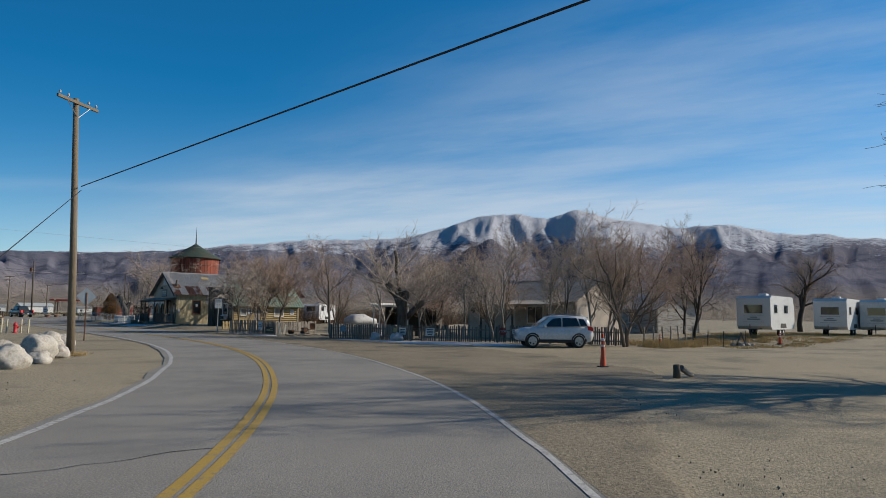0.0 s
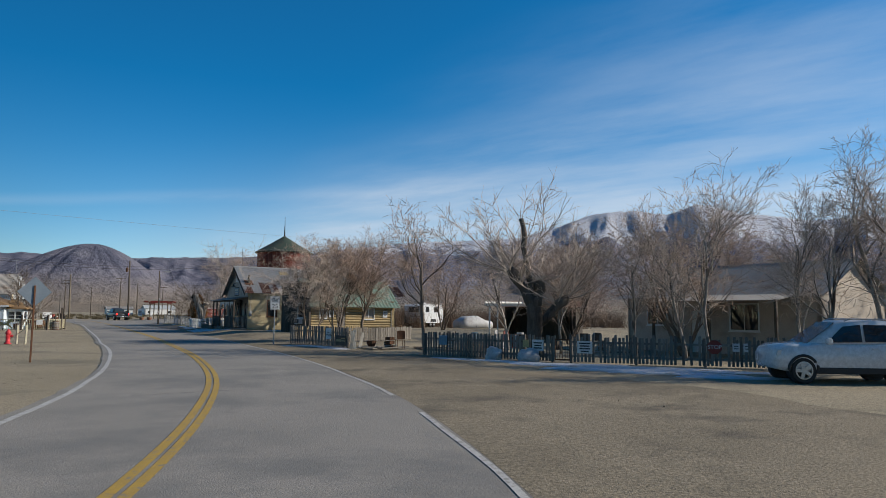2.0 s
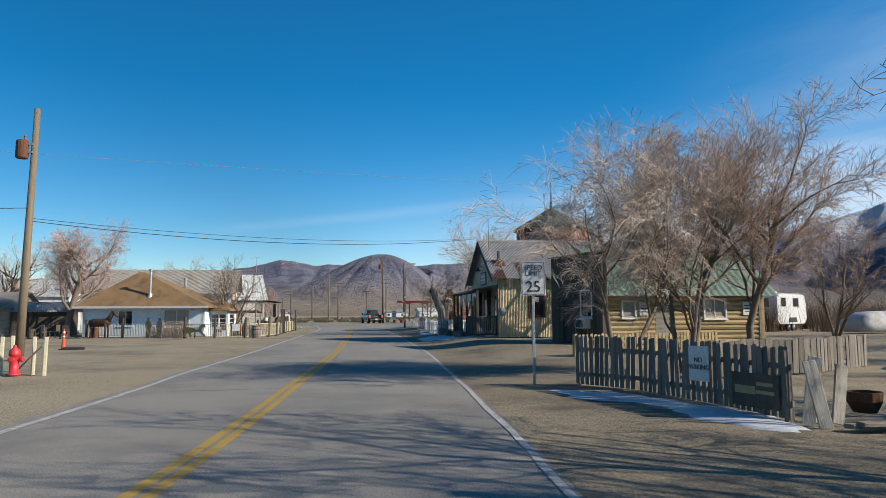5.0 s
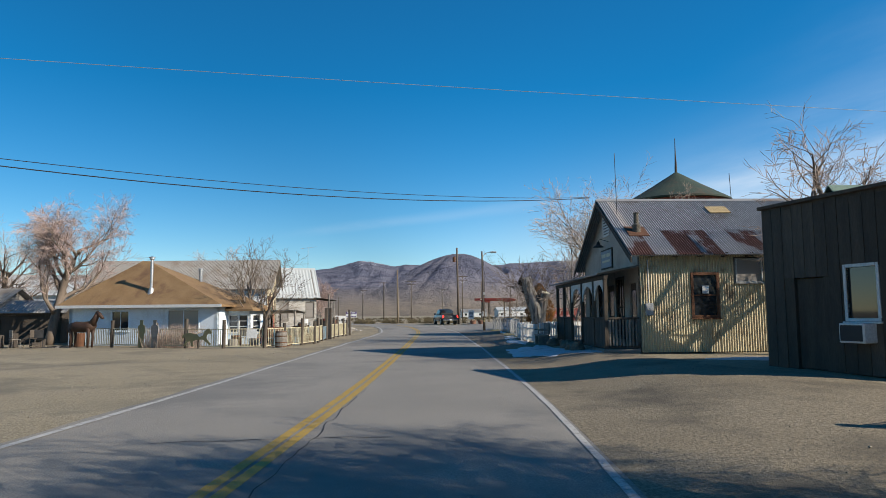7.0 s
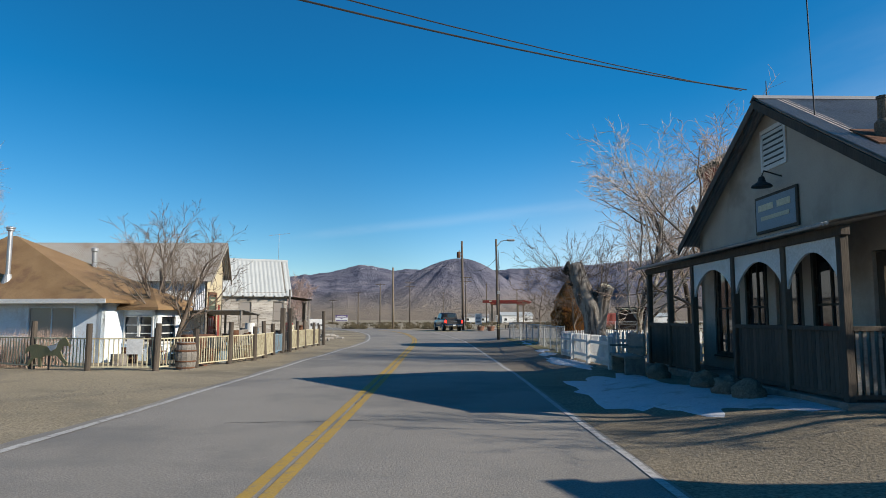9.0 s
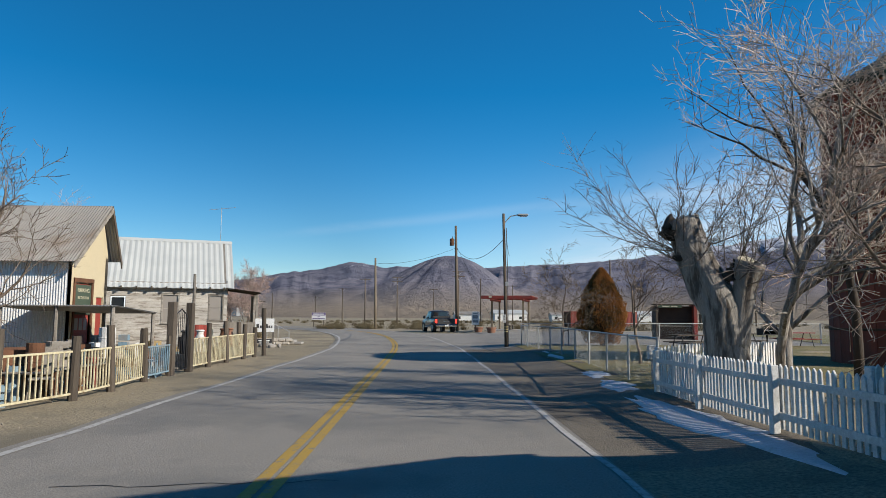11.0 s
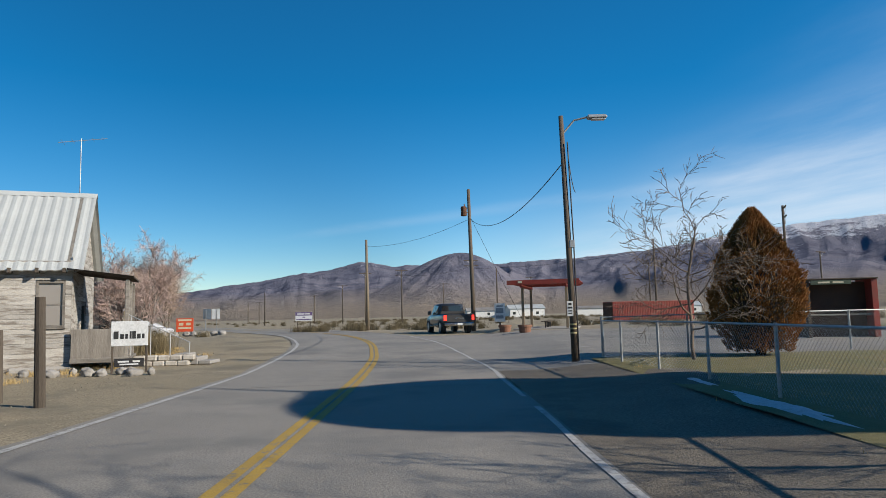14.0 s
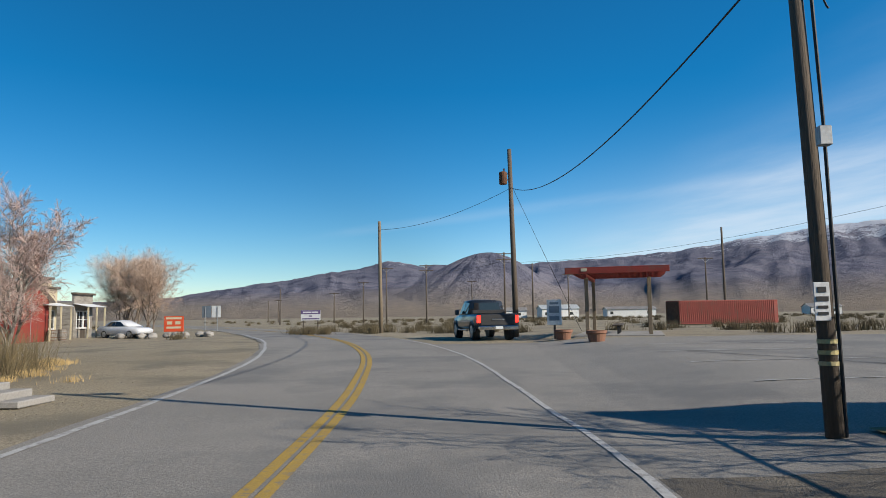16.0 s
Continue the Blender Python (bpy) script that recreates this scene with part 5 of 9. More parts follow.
def chain_fence(pts, label, height=1.15, step=2.6, group="wire fences"):
    x0, y0 = pts[0]
    f = thing("wire_fence", x0, y0, label, "fence", group=group)
    z0 = g(x0, y0)
    posts = run_points(pts, step)
    posts.append((*pts[-1], posts[-1][2]))
    pm = Mesh().path([(0, 0, -0.1), (0, 0, height + 0.03)], (0.03, 0.03), 8).data("post")
    for x, y, a in posts:
        part("post", pm, GALV, f, m=pose(x - x0, y - y0, g(x, y) - z0))
    for (xa, ya, _), (xb, yb, _) in zip(posts, posts[1:]):
        L, a = math.hypot(xb - xa, yb - ya), math.degrees(math.atan2(yb - ya, xb - xa))
        if L < 0.2:
            continue
        za, zb = g(xa, ya) - z0, g(xb, yb) - z0
        part("top_rail", Mesh().tube((xa - x0, ya - y0, za + height), (xb - x0, yb - y0, zb + height), 0.02, n=6), GALV, f)
        m = Mesh()
        d, r = 0.085, 0.0016
        for s in np.arange(-height, L, d):
            for sgn in (1, -1):
                p, q = (s, 0.05), (s + height - 0.05, height)
                if p[0] < 0:
                    p = (0, 0.05 - p[0])
                if q[0] > L:
                    q = (L, height - (q[0] - L))
                if q[1] - p[1] < 0.02:
                    continue
                (ua, va), (ub, vb) = p, q
                if sgn < 0:
                    ua, ub = L - ua, L - ub
                m.path([(ua, 0.004 * sgn, va), (ub, 0.004 * sgn, vb)], (r, r), 3, False)
        part("mesh_panel", m, GALV, f, "diamond wire mesh", pose(xa - x0, ya - y0, za, 0, -math.degrees(math.atan2(zb - za, L)), a))
    return f


def utility_pole(x, y, height, label, arms=1, rz=0, r=0.14, lean=(0, 0), material=None, transformer=False, insul=True, arm_len=2.2):
    t = thing("utility_pole", x, y, label, "utility pole", rz, group="utility poles")
    wood = material or POLE_WOOD
    top = Vector((lean[0], lean[1], height))
    part("pole", Mesh().path([(0, 0, -0.2), (lean[0] * 0.3, lean[1] * 0.3, height * 0.35), top], (r, r * 0.88, r * 0.68), 12), wood, t, shade=True)
    for k in range(arms):
        z = height - 0.18 - k * 0.8
        arm = part("crossarm", Mesh().box(-arm_len / 2, -0.16, z - 0.06, arm_len / 2, -0.07, z + 0.06, 0.01), wood, t, m=pose(lean[0], lean[1], 0))
        part("brace", Mesh().tube((-0.6, -0.15, z - 0.06), (0, -0.13, z - 0.6), 0.018, n=5).tube((0.6, -0.15, z - 0.06), (0, -0.13, z - 0.6), 0.018, n=5), STEEL, arm)
        if insul:
            for xx in (-arm_len / 2 + 0.12, -arm_len / 4, arm_len / 4, arm_len / 2 - 0.12):
                part("insulator", Mesh().lathe([(0.012, 0.06), (0.014, 0.12), (0.045, 0.13), (0.04, 0.17), (0.05, 0.18), (0.03, 0.22)], 8, (xx, -0.115, z)), TARP, arm)
    if transformer:
        tr = part("transformer", Mesh().lathe([(0.19, 0), (0.21, 0.03), (0.21, 0.6), (0.19, 0.66), (0.08, 0.7)], 14, (-0.36 + lean[0], 0, height - 1.9)), RUST, t, "rust-brown cylindrical transformer can")
        part("bushing", Mesh().lathe([(0.03, 0), (0.05, 0.05), (0.03, 0.1), (0.05, 0.15), (0.02, 0.2)], 8, (-0.3 + lean[0], 0.05, height - 1.22)), TERRACOTTA, tr)
        part("bracket", Mesh().box(-0.2 + lean[0], -0.04, height - 1.7, lean[0], 0.04, height - 1.62).box(-0.2 + lean[0], -0.04, height - 1.4, lean[0], 0.04, height - 1.32), STEEL, tr)
    return t


def cable(a, b, sag, r=0.012, label="black overhead cable strung between poles", n=22, thick_n=5):
    a, b = Vector(a), Vector(b)
    pts = [a.lerp(b, i / n) - Vector((0, 0, sag * 4 * (i / n) * (1 - i / n))) for i in range(n + 1)]
    return solid("overhead_cable", Mesh().path(pts, [r] * (n + 1), thick_n), WIRE, label, "cable", group="overhead cables")


def gable_house_roof(parent, length, depth, eave, ridge, over, material, kind="tin", pitch=0.09, name="roof", gable_over=0.35, thick=0.03):
    """Two roof slopes over a plan of length (x) by depth (y), ridge along x."""
    half = depth / 2 + over
    slope = (ridge - eave) / (depth / 2)
    drop = slope * over
    L = math.hypot(half, slope * half)
    for sgn in (1, -1):
        u = Vector((sgn, 0, 0))
        if sgn > 0:
            o, w = Vector((-gable_over, -over, eave - drop)), Vector((0, half, ridge - eave + drop))
        else:
            o, w = Vector((length + gable_over, depth + over, eave - drop)), Vector((0, -half, ridge - eave + drop))
        part(name, Mesh().sheet(o, u, w, length + 2 * gable_over, L, pitch, 0.014 if kind == "tin" else 0.004, thick, 3), material, parent)
    part("ridge_cap", Mesh().prism([(depth / 2 - 0.16, ridge - 0.16 * slope + 0.02), (depth / 2, ridge + 0.045), (depth / 2 + 0.16, ridge - 0.16 * slope + 0.02), (depth / 2, ridge + 0.01)], -gable_over - 0.02, length + gable_over + 0.02, "x"), material, parent)


def siding(parent, m, length, z0, z1, board, material, openings=(), proud=0.02, seed=0, gable=None, lo=0.0):
    """Lapped boards on a wall's outer face; each board is a piece of its own."""
    rnd = random.Random(seed)
    z = z0
    while z < z1 - 0.02:
        h = min(board, z1 - z)
        spans = [(lo, length)]
        if gable and z > gable[0]:
            k = (z + h - gable[0]) / (gable[2] - gable[0])
            if k >= 0.97:
                break
            spans = [(length * 0 + gable[1] * k, length - (length - gable[1]) * k)]
        for x0, x1, a, b in openings:
            if a < z + h * 0.7 and b > z + h * 0.3:
                spans = [q for s0, s1 in spans for q in ((s0, min(s1, x0)), (max(s0, x1), s1)) if q[1] - q[0] > 0.05]
        for s0, s1 in spans:
            x = s0
            while x < s1 - 0.05:
                e = min(x + rnd.uniform(2.2, 4.5), s1)
                if s1 - e < 0.4:
                    e = s1
                part("board", Mesh().prism([(-proud - 0.012, z), (-proud, z + h + 0.01), (-0.002, z + h + 0.01), (-0.002, z)], x + 0.003, e - 0.003, "x"), material, parent, m=m @ pose(0, rnd.uniform(-0.004, 0.004), rnd.uniform(-0.005, 0.005)))
                x = e
        z += board


def loft(stations, mirror=True):
    """Cross-sections (x, [(half width, z), ...]) joined into a closed body."""
    m = Mesh()
    k = len(stations[0][1])
    for x, sec in stations:
        m.v += [(x, y, z) for y, z in sec] + [(x, -y, z) for y, z in sec[::-1]]
    n = 2 * k
    for i in range(len(stations) - 1):
        for j in range(n):
            m.f.append((i * n + j, i * n + (j + 1) % n, (i + 1) * n + (j + 1) % n, (i + 1) * n + j))
    m.f.append(tuple(range(n))[::-1])
    m.f.append(tuple((len(stations) - 1) * n + j for j in range(n)))
    return m


# ---- right side of the road: first yard ----
picket_fence([(22.9, 40.8), (24.4, 37.7), (25.75, 35.3)], "weathered dark grey board fence round a cluttered yard", FENCE_WOOD, 1.0, seed=1, group="yard fences")
picket_fence([(26.12, 34.74), (28.3, 32.3), (31.0, 29.5), (32.6, 27.6), (34.0, 24.8)], "weathered dark grey board fence round a cluttered yard", FENCE_WOOD, 1.05, seed=2, group="yard fences")
gate = thing("yard_gate", 25.93, 35.02, "rusty barred yard gate in a board fence", "gate", -57)
gate.scale = (0.6, 1, 1)
part("gate_frame", Mesh().box(-0.5, -0.02, 0.08, 0.5, 0.02, 0.13).box(-0.5, -0.02, 0.85, 0.5, 0.02, 0.9).box(-0.5, -0.02, 0.08, -0.46, 0.02, 0.9).box(0.46, -0.02, 0.08, 0.5, 0.02, 0.9), RUST, gate)
for k in range(5):
    part("bar", Mesh().tube((-0.36 + 0.18 * k, 0, 0.1), (-0.36 + 0.18 * k, 0, 0.88), 0.012, n=6), RUST, gate)


def board_sign(x, y, z, rz, w, h, label, base=None, rows=None, text=None, size=0.1, ink=None, name="sign", th=0.02):
    t = thing(name, x, y, label, "sign", rz, z=z)
    part("panel", Mesh().box(-w / 2, 0, -h / 2, w / 2, th, h / 2, 0.006), base or SIGN_WHITE, t)
    if rows:
        bars(t, ink or SIGN_BLACK, pose(0, 0, 0), rows)
    if text:
        lettering(t, text, size, ink or SIGN_BLACK, pose(0, 0, 0))
    return t


LINES = [(0, 0.15, 0.42, 0.05), (0, 0.05, 0.36, 0.05), (0, -0.05, 0.4, 0.05), (0, -0.15, 0.3, 0.05)]
# signs hung on the fence face the road, on the side away from the yard
board_sign(26.42, 34.3, 0.6, -49, 0.57, 0.46, "small white notice board with dark lines on a fence", rows=LINES)
board_sign(25.36, 35.83, 0.62, -61, 0.48, 0.44, "small white notice board with dark lines on a fence", rows=[(0, 0.1, 0.36, 0.05), (0, 0.0, 0.3, 0.05), (0, -0.1, 0.34, 0.05)])
board_sign(25.1, 36.27, 0.68, -61, 0.26, 0.3, "small round-cornered yellow sign on a fence", base=YELLOW_PAINT)
board_sign(23.28, 39.76, 0.7, -64, 0.42, 0.4, "faded pale blue board on a fence", base=BLUE_JUNK)
stop = thing("stop_sign", 29.55, 30.93, "faded red octagonal stop sign hung on a fence", "sign", -46, z=0.72)
part("panel", Mesh().prism([(0.26 * math.cos(math.pi / 8 + k * math.pi / 4), 0.26 * math.sin(math.pi / 8 + k * math.pi / 4)) for k in range(8)], 0, 0.01, "y"), RED_PAINT, stop)
lettering(stop, "STOP", 0.2, SIGN_WHITE, pose(0, 0, 0))
for k in range(2):
    board_sign(30.05 + 0.25 * k, 30.42 - 0.26 * k, 0.72, -46, 0.24, 0.3, "small framed white notice on a fence", rows=[(0, 0.05, 0.15, 0.03), (0, -0.04, 0.15, 0.03)])
# boulders in front of the fence


def boulder(x, y, r, h, seed, label, material=None, sink=0.12, group="boulders"):
    m = Mesh()
    n, k = 24, 15
    for j in range(k + 1):
        t = math.pi * j / k
        for i in range(n):
            w = 2 * math.pi * i / n
            d = Vector((math.sin(t) * math.cos(w), math.sin(t) * math.sin(w), math.cos(t)))
            e = 1 + 0.34 * noise.noise(d * 1.4 + Vector((seed, 0, 0))) + 0.2 * noise.noise(d * 3.1 + Vector((0, seed, 0))) - 0.1 * abs(noise.noise(d * 6 + Vector((seed, seed, 0))))
            flat = max(min(e, 1.12), 0.8)
            m.v.append((d.x * r * flat, d.y * r * flat * 0.85, h * 0.5 + d.z * h * 0.55 * flat - sink))
    for j in range(k):
        for i in range(n):
            m.f.append((j * n + i, j * n + (i + 1) % n, (j + 1) * n + (i + 1) % n, (j + 1) * n + i))
    ob = solid("boulder", m, material or ROCK, label, "rock", group=group, shade=True)
    ob.matrix_basis = pose(x, y, g(x, y), 0, 0, seed * 47 % 360)
    return ob


boulder(24.2, 37.2, 0.36, 0.62, 3, "pale boulder against a board fence", TARP)
boulder(25.0, 35.9, 0.48, 0.6, 4, "pale boulder against a board fence", TARP)
for x, y, r, h, sd in ((2.55, 22.6, 0.62, 0.75, 1), (3.55, 24.4, 0.42, 0.52, 2), (3.9, 27.2, 0.72, 0.9, 5), (4.6, 27.8, 0.45, 0.5, 6), (4.85, 31.6, 0.6, 0.85, 7), (5.6, 33.2, 0.5, 0.7, 8), (3.2, 31.0, 0.5, 0.6, 9), (1.0, 38, 0.7, 0.4, 10), (-0.5, 36.5, 0.5, 0.35, 12), (1.2, 21.6, 0.4, 0.4, 13)):
    boulder(x, y, r, h, sd, "large pale white-streaked boulder at the roadside")

# low stucco house behind the saplings
ha = thing("house", 36.5, 42.4, "low tan stucco house with a grey corrugated roof behind saplings", "house", -84)
HA_OPEN = [(1.35, 2.55, 1.4, 2.55), (4.0, 5.0, 0.0, 2.1), (6.2, 7.6, 1.2, 2.4)]
part("wall", wall(10.5, 3.0, 0.2, HA_OPEN), STUCCO, ha)
part("wall", wall(6.0, 3.0, 0.2, (), (3.0, 4.5)), STUCCO, ha, m=face(0, 6.0, 0, -90))
part("wall", wall(6.0, 3.0, 0.2, (), (3.0, 4.5)), STUCCO, ha, m=face(10.5, 0, 0, 90))
part("wall", wall(10.5, 3.0, 0.2), STUCCO, ha, m=face(10.5, 6.0, 0, 180))
gable_house_roof(ha, 10.5, 6.0, 3.0, 4.5, 0.5, TIN_BARN, pitch=0.16)
for x0, x1, z0, z1 in (HA_OPEN[0], HA_OPEN[2]):
    window(ha, pose(0, 0, 0), x0, x1, z0, z1, WHITE, PANE, bars=(2, 1))
dr = part("door", Mesh().box(4.02, 0.05, 0.02, 4.98, 0.1, 2.08, 0.008), WHITE, ha)
part("door_handle", Mesh().lathe([(0.02, 0), (0.035, 0.02), (0.03, 0.05)], 8), STEEL, dr, m=pose(4.15, 0.05, 1.0, 90, 0, 0))
part("porch_roof", Mesh().sheet((3.2, -2.2, 2.55), (1, 0, 0), (0, 2.2, 0.35), 6.5, 2.22, 0.16, 0.014, 0.03, 2), TIN_BARN, ha)
for x in (3.3, 6.4, 9.6):
    part("porch_post", Mesh().box(x - 0.06, -2.1, 0, x + 0.06, -1.98, 2.58, 0.01), DARK_WOOD, ha)
part("wall_clock", Mesh().lathe([(0.22, 0), (0.24, 0.03), (0.18, 0.05)], 20), DARK_WOOD, ha, "round dark wall ornament", pose(0.55, 0, 2.1, 90, 0, 0))

# white-roofed house and shed farther back
hb = thing("house", 60, 47.5, "white house with a shiny corrugated metal roof among trees", "house", -100)
HB_OPEN = [(1.2, 2.2, 1.2, 2.3), (4.2, 5.2, 1.2, 2.3)]
part("wall", wall(8, 2.7, 0.2, HB_OPEN), CLAP, hb)
part("wall", wall(6, 2.7, 0.2, (), (3, 4.3)), CLAP, hb, m=face(8, 0, 0, 90))
part("wall", wall(6, 2.7, 0.2, (), (3, 4.3)), CLAP, hb, m=face(0, 6, 0, -90))
part("wall", wall(8, 2.7, 0.2), CLAP, hb, m=face(8, 6, 0, 180))
gable_house_roof(hb, 8, 6, 2.7, 4.3, 0.4, TIN_CLEAN, pitch=0.2)
for o in HB_OPEN:
    window(hb, pose(0, 0, 0), *o, WHITE, PANE)

# travel trailers
def travel_trailer(x, y, rz, label, length=6.2, marks=None, width=2.4, h=2.5):
    t = thing("travel_trailer", x, y, label, "trailer", rz, group="travel trailers")
    z0, z1 = 0.5, 0.5 + h
    prof = [(-length / 2, z0 + 0.25), (-length / 2 + 0.35, z0), (length / 2 - 0.5, z0), (length / 2, z0 + 0.3), (length / 2 - 0.05, z1 - 0.75), (length / 2 - 0.35, z1 - 0.08), (length / 2 - 0.6, z1), (-length / 2 + 0.3, z1), (-length / 2, z1 - 0.2)]
    part("body", Mesh().prism(prof, -width / 2, width / 2, "y"), WHITE_METAL, t, "white ribbed aluminium body")
    for s in (-1, 1):
        for k in range(9):
            z = z0 + 0.3 + k * 0.23
            part("rib", Mesh().box(-length / 2 + 0.05, s * (width / 2) - 0.006, z, length / 2 - 0.25, s * (width / 2) + 0.008, z + 0.02), WHITE_METAL, t)
        for xx, w in ((-length * 0.3, 0.7), (length * 0.12, 0.9)):
            win = part("window", Mesh().box(xx - w / 2 - 0.04, s * (width / 2) - 0.02, z0 + 1.2, xx + w / 2 + 0.04, s * (width / 2 + 0.02), z0 + 1.85, 0.006), STEEL, t)
            part("pane", Mesh().box(xx - w / 2, s * (width / 2 + 0.0205) - 0.002, z0 + 1.24, xx + w / 2, s * (width / 2 + 0.0205) + 0.003, z0 + 1.81), PANE, win)
        part("fender", Mesh().prism([(-0.75, 0.62), (-0.62, 0.95), (0.62, 0.95), (0.75, 0.62)], s * (width / 2) - 0.02, s * (width / 2) + 0.05, "y"), PLASTIC, t)
        for xx in (-0.4, 0.4):
            wh = part("wheel", Mesh().lathe([(0.2, -0.09), (0.32, -0.09), (0.34, -0.05), (0.34, 0.05), (0.32, 0.09), (0.2, 0.09)], 18), RUBBER, t, m=pose(xx, s * (width / 2 - 0.2), 0.34, 90, 0, 0))
            part("hub", Mesh().lathe([(0.2, -0.07), (0.2, 0.07), (0.08, 0.1)], 12), WHITE_METAL, wh)
    fw = part("end_window", Mesh().box(-length / 2 - 0.02, -0.7, z0 + 1.15, -length / 2 + 0.03, 0.7, z0 + 1.85, 0.006), STEEL, t)
    part("pane", Mesh().box(-length / 2 - 0.024, -0.64, z0 + 1.2, -length / 2 - 0.019, 0.64, z0 + 1.8), PANE, fw)
    bars(t, SIGN_BACK, pose(-length / 2 - 0.006, 0, z0 + 0.75, 0, 0, -90), marks or [(0, 0.0, 0.9, 0.1), (0, 0.15, 0.5, 0.08), (0.0, 0.3, 1.5, 0.02), (0, -0.2, 1.5, 0.02)], "decal")
    part("roof_vent", Mesh().box(-0.9, -0.3, z1, -0.2, 0.3, z1 + 0.22, 0.05), WHITE_METAL, t)
    part("roof_vent", Mesh().box(0.9, -0.2, z1, 1.3, 0.2, z1 + 0.12, 0.04), WHITE_METAL, t)
    part("hitch", Mesh().tube((-length / 2 + 0.3, -0.5, z0 + 0.05), (-length / 2 - 1.0, 0, 0.5), 0.04, n=6).tube((-length / 2 + 0.3, 0.5, z0 + 0.05), (-length / 2 - 1.0, 0, 0.5), 0.04, n=6), BLACK, t)
    part("jack", Mesh().tube((-length / 2 - 0.85, 0, 0), (-length / 2 - 0.85, 0, 0.9), 0.03, n=6), BLACK, t)
    return t


travel_trailer(52.6, 25.7, 10, "white travel trailer with worn side markings parked on dry grass")
travel_trailer(62.0, 24.2, 11, "white travel trailer with a ribbed side parked on dry grass", 6.6)
travel_trailer(67.0, 22.6, 12, "white travel trailer parked on a gravel lot", 7.2)
travel_trailer(45.2, 84.0, 35, "old white camper trailer parked behind a log cabin", 5.0, h=2.1)

# cones, broken post and sandwich board on the lot
def cone(x, y, h, label, tall=False):
    t = thing("traffic_cone", x, y, label, "traffic cone", 12, group="traffic cones")
    part("base", Mesh().prism([(0.2 * math.cos(math.pi / 8 + k * math.pi / 4), 0.2 * math.sin(math.pi / 8 + k * math.pi / 4)) for k in range(8)], 0, 0.05, "z"), RUBBER, t, "black rubber base")
    part("cone", Mesh().lathe([(0.11, 0.05), (0.075 if tall else 0.09, h * 0.35), (0.05 if tall else 0.045, h * 0.8), (0.03, h), (0.01, h + 0.01)], 14), RED_ORANGE, t)
    for f in ((0.62, 0.72), (0.8, 0.88)):
        part("stripe", Mesh().lathe([(0.062 if tall else 0.07, h * f[0]), (0.053 if tall else 0.06, h * f[1])], 14), SIGN_WHITE, t, "white reflective band")
    return t


cone(18.75, 14.6, 1.12, "tall red-orange traffic delineator with white bands", True)
cone(36.0, 24.0, 0.72, "red-orange traffic cone on dry grass")
cone(45.2, 21.2, 0.75, "red-orange traffic cone with white bands")
cone(2.0, 70.5, 0.95, "tall red-orange traffic delineator with white bands", True)
st = thing("broken_post", 17.5, 11.0, "short broken timber post with a fallen piece beside it", "post", 20)
part("stub", Mesh().path([(0, 0, -0.1), (0.02, 0, 0.2), (0.05, 0.02, 0.36)], (0.11, 0.105, 0.1), 10), DARK_WOOD, st, shade=True)
part("fallen_piece", Mesh().path([(0.12, -0.1, 0.28), (0.45, -0.2, 0.12), (0.75, -0.28, 0.04)], (0.09, 0.08, 0.05), 8), GREY_WOOD, st)
ab = thing("sandwich_board", 41.0, 21.6, "small grey sandwich board sign standing on stones", "sign", 30)
for s in (-1, 1):
    p = part("panel", Mesh().box(-0.4, -0.012, 0, 0.4, 0.012, 0.75, 0.006), SIGN_BACK, ab, m=pose(0, 0.25 * s, 0.1, 18 * s, 0, 0))
    for xx in (-0.37, 0.37):
        part("leg", Mesh().box(xx - 0.025, -0.03, -0.12, xx + 0.025, 0.03, 0.8, 0.005), DARK_WOOD, p)
bars(ab, PURPLE, pose(0, -0.19, 0.5, 18, 0, 0), [(0, 0.1, 0.6, 0.12), (0, -0.1, 0.5, 0.1)])
for k in range(7):
    boulder(40.3 + 0.28 * k + 0.1 * math.sin(k * 3), 21.5 + 0.25 * math.cos(k * 2.1), 0.2, 0.26, 20 + k, "dark stone in a small heap", CONCRETE, 0.05, "stone heap")
for x, y in ((39.6, 22.0), (39.9, 23.2), (42.8, 22.3)):
    ob = solid("stake", Mesh().path([(0, 0, -0.1), (0, 0, 0.95)], (0.035, 0.03), 6), DARK_WOOD, "thin weathered wooden stake", "stake", group="stakes")
    ob.matrix_basis = pose(x, y, g(x, y), 2, 1, 0)
for i in range(7):
    ob = solid("fence_post", Mesh().path([(0, 0, -0.1), (0.02, 0, 0.6), (0.0, 0.02, 1.15)], (0.06, 0.055, 0.05), 7), GREY_WOOD, "weathered leaning fence post in dry grass", "post", group="old fence posts")
    ob.matrix_basis = pose(35.2 + 1.7 * i, 24.6 + 0.5 * i, g(36, 25), 3 * math.sin(i), 3 * math.cos(i * 2), 0)

# white pergola and yard clutter
pg = thing("pergola", 33.4, 51.8, "white-painted yard pergola with a slatted roof", "pergola", -46)
pg.scale = (0.74, 1, 1)
for x in (0, 3.6):
    for y in (0, 2.4):
        part("post", Mesh().box(x - 0.06, y - 0.06, 0, x + 0.06, y + 0.06, 2.3, 0.01), WHITE, pg)
for y in (-0.05, 2.35):
    part("beam", Mesh().box(-0.4, y, 2.3, 4.0, y + 0.08, 2.46, 0.008), WHITE, pg)
for k in range(12):
    part("slat", Mesh().prism([(-0.5, 2.46), (2.9, 2.46), (2.9, 2.56), (-0.45, 2.58)], -0.3 + 0.37 * k, -0.24 + 0.37 * k, "x"), WHITE, pg)
shed = thing("yard_shed", 36.2, 54.2, "brown-roofed open yard shed full of clutter", "shed", -50)
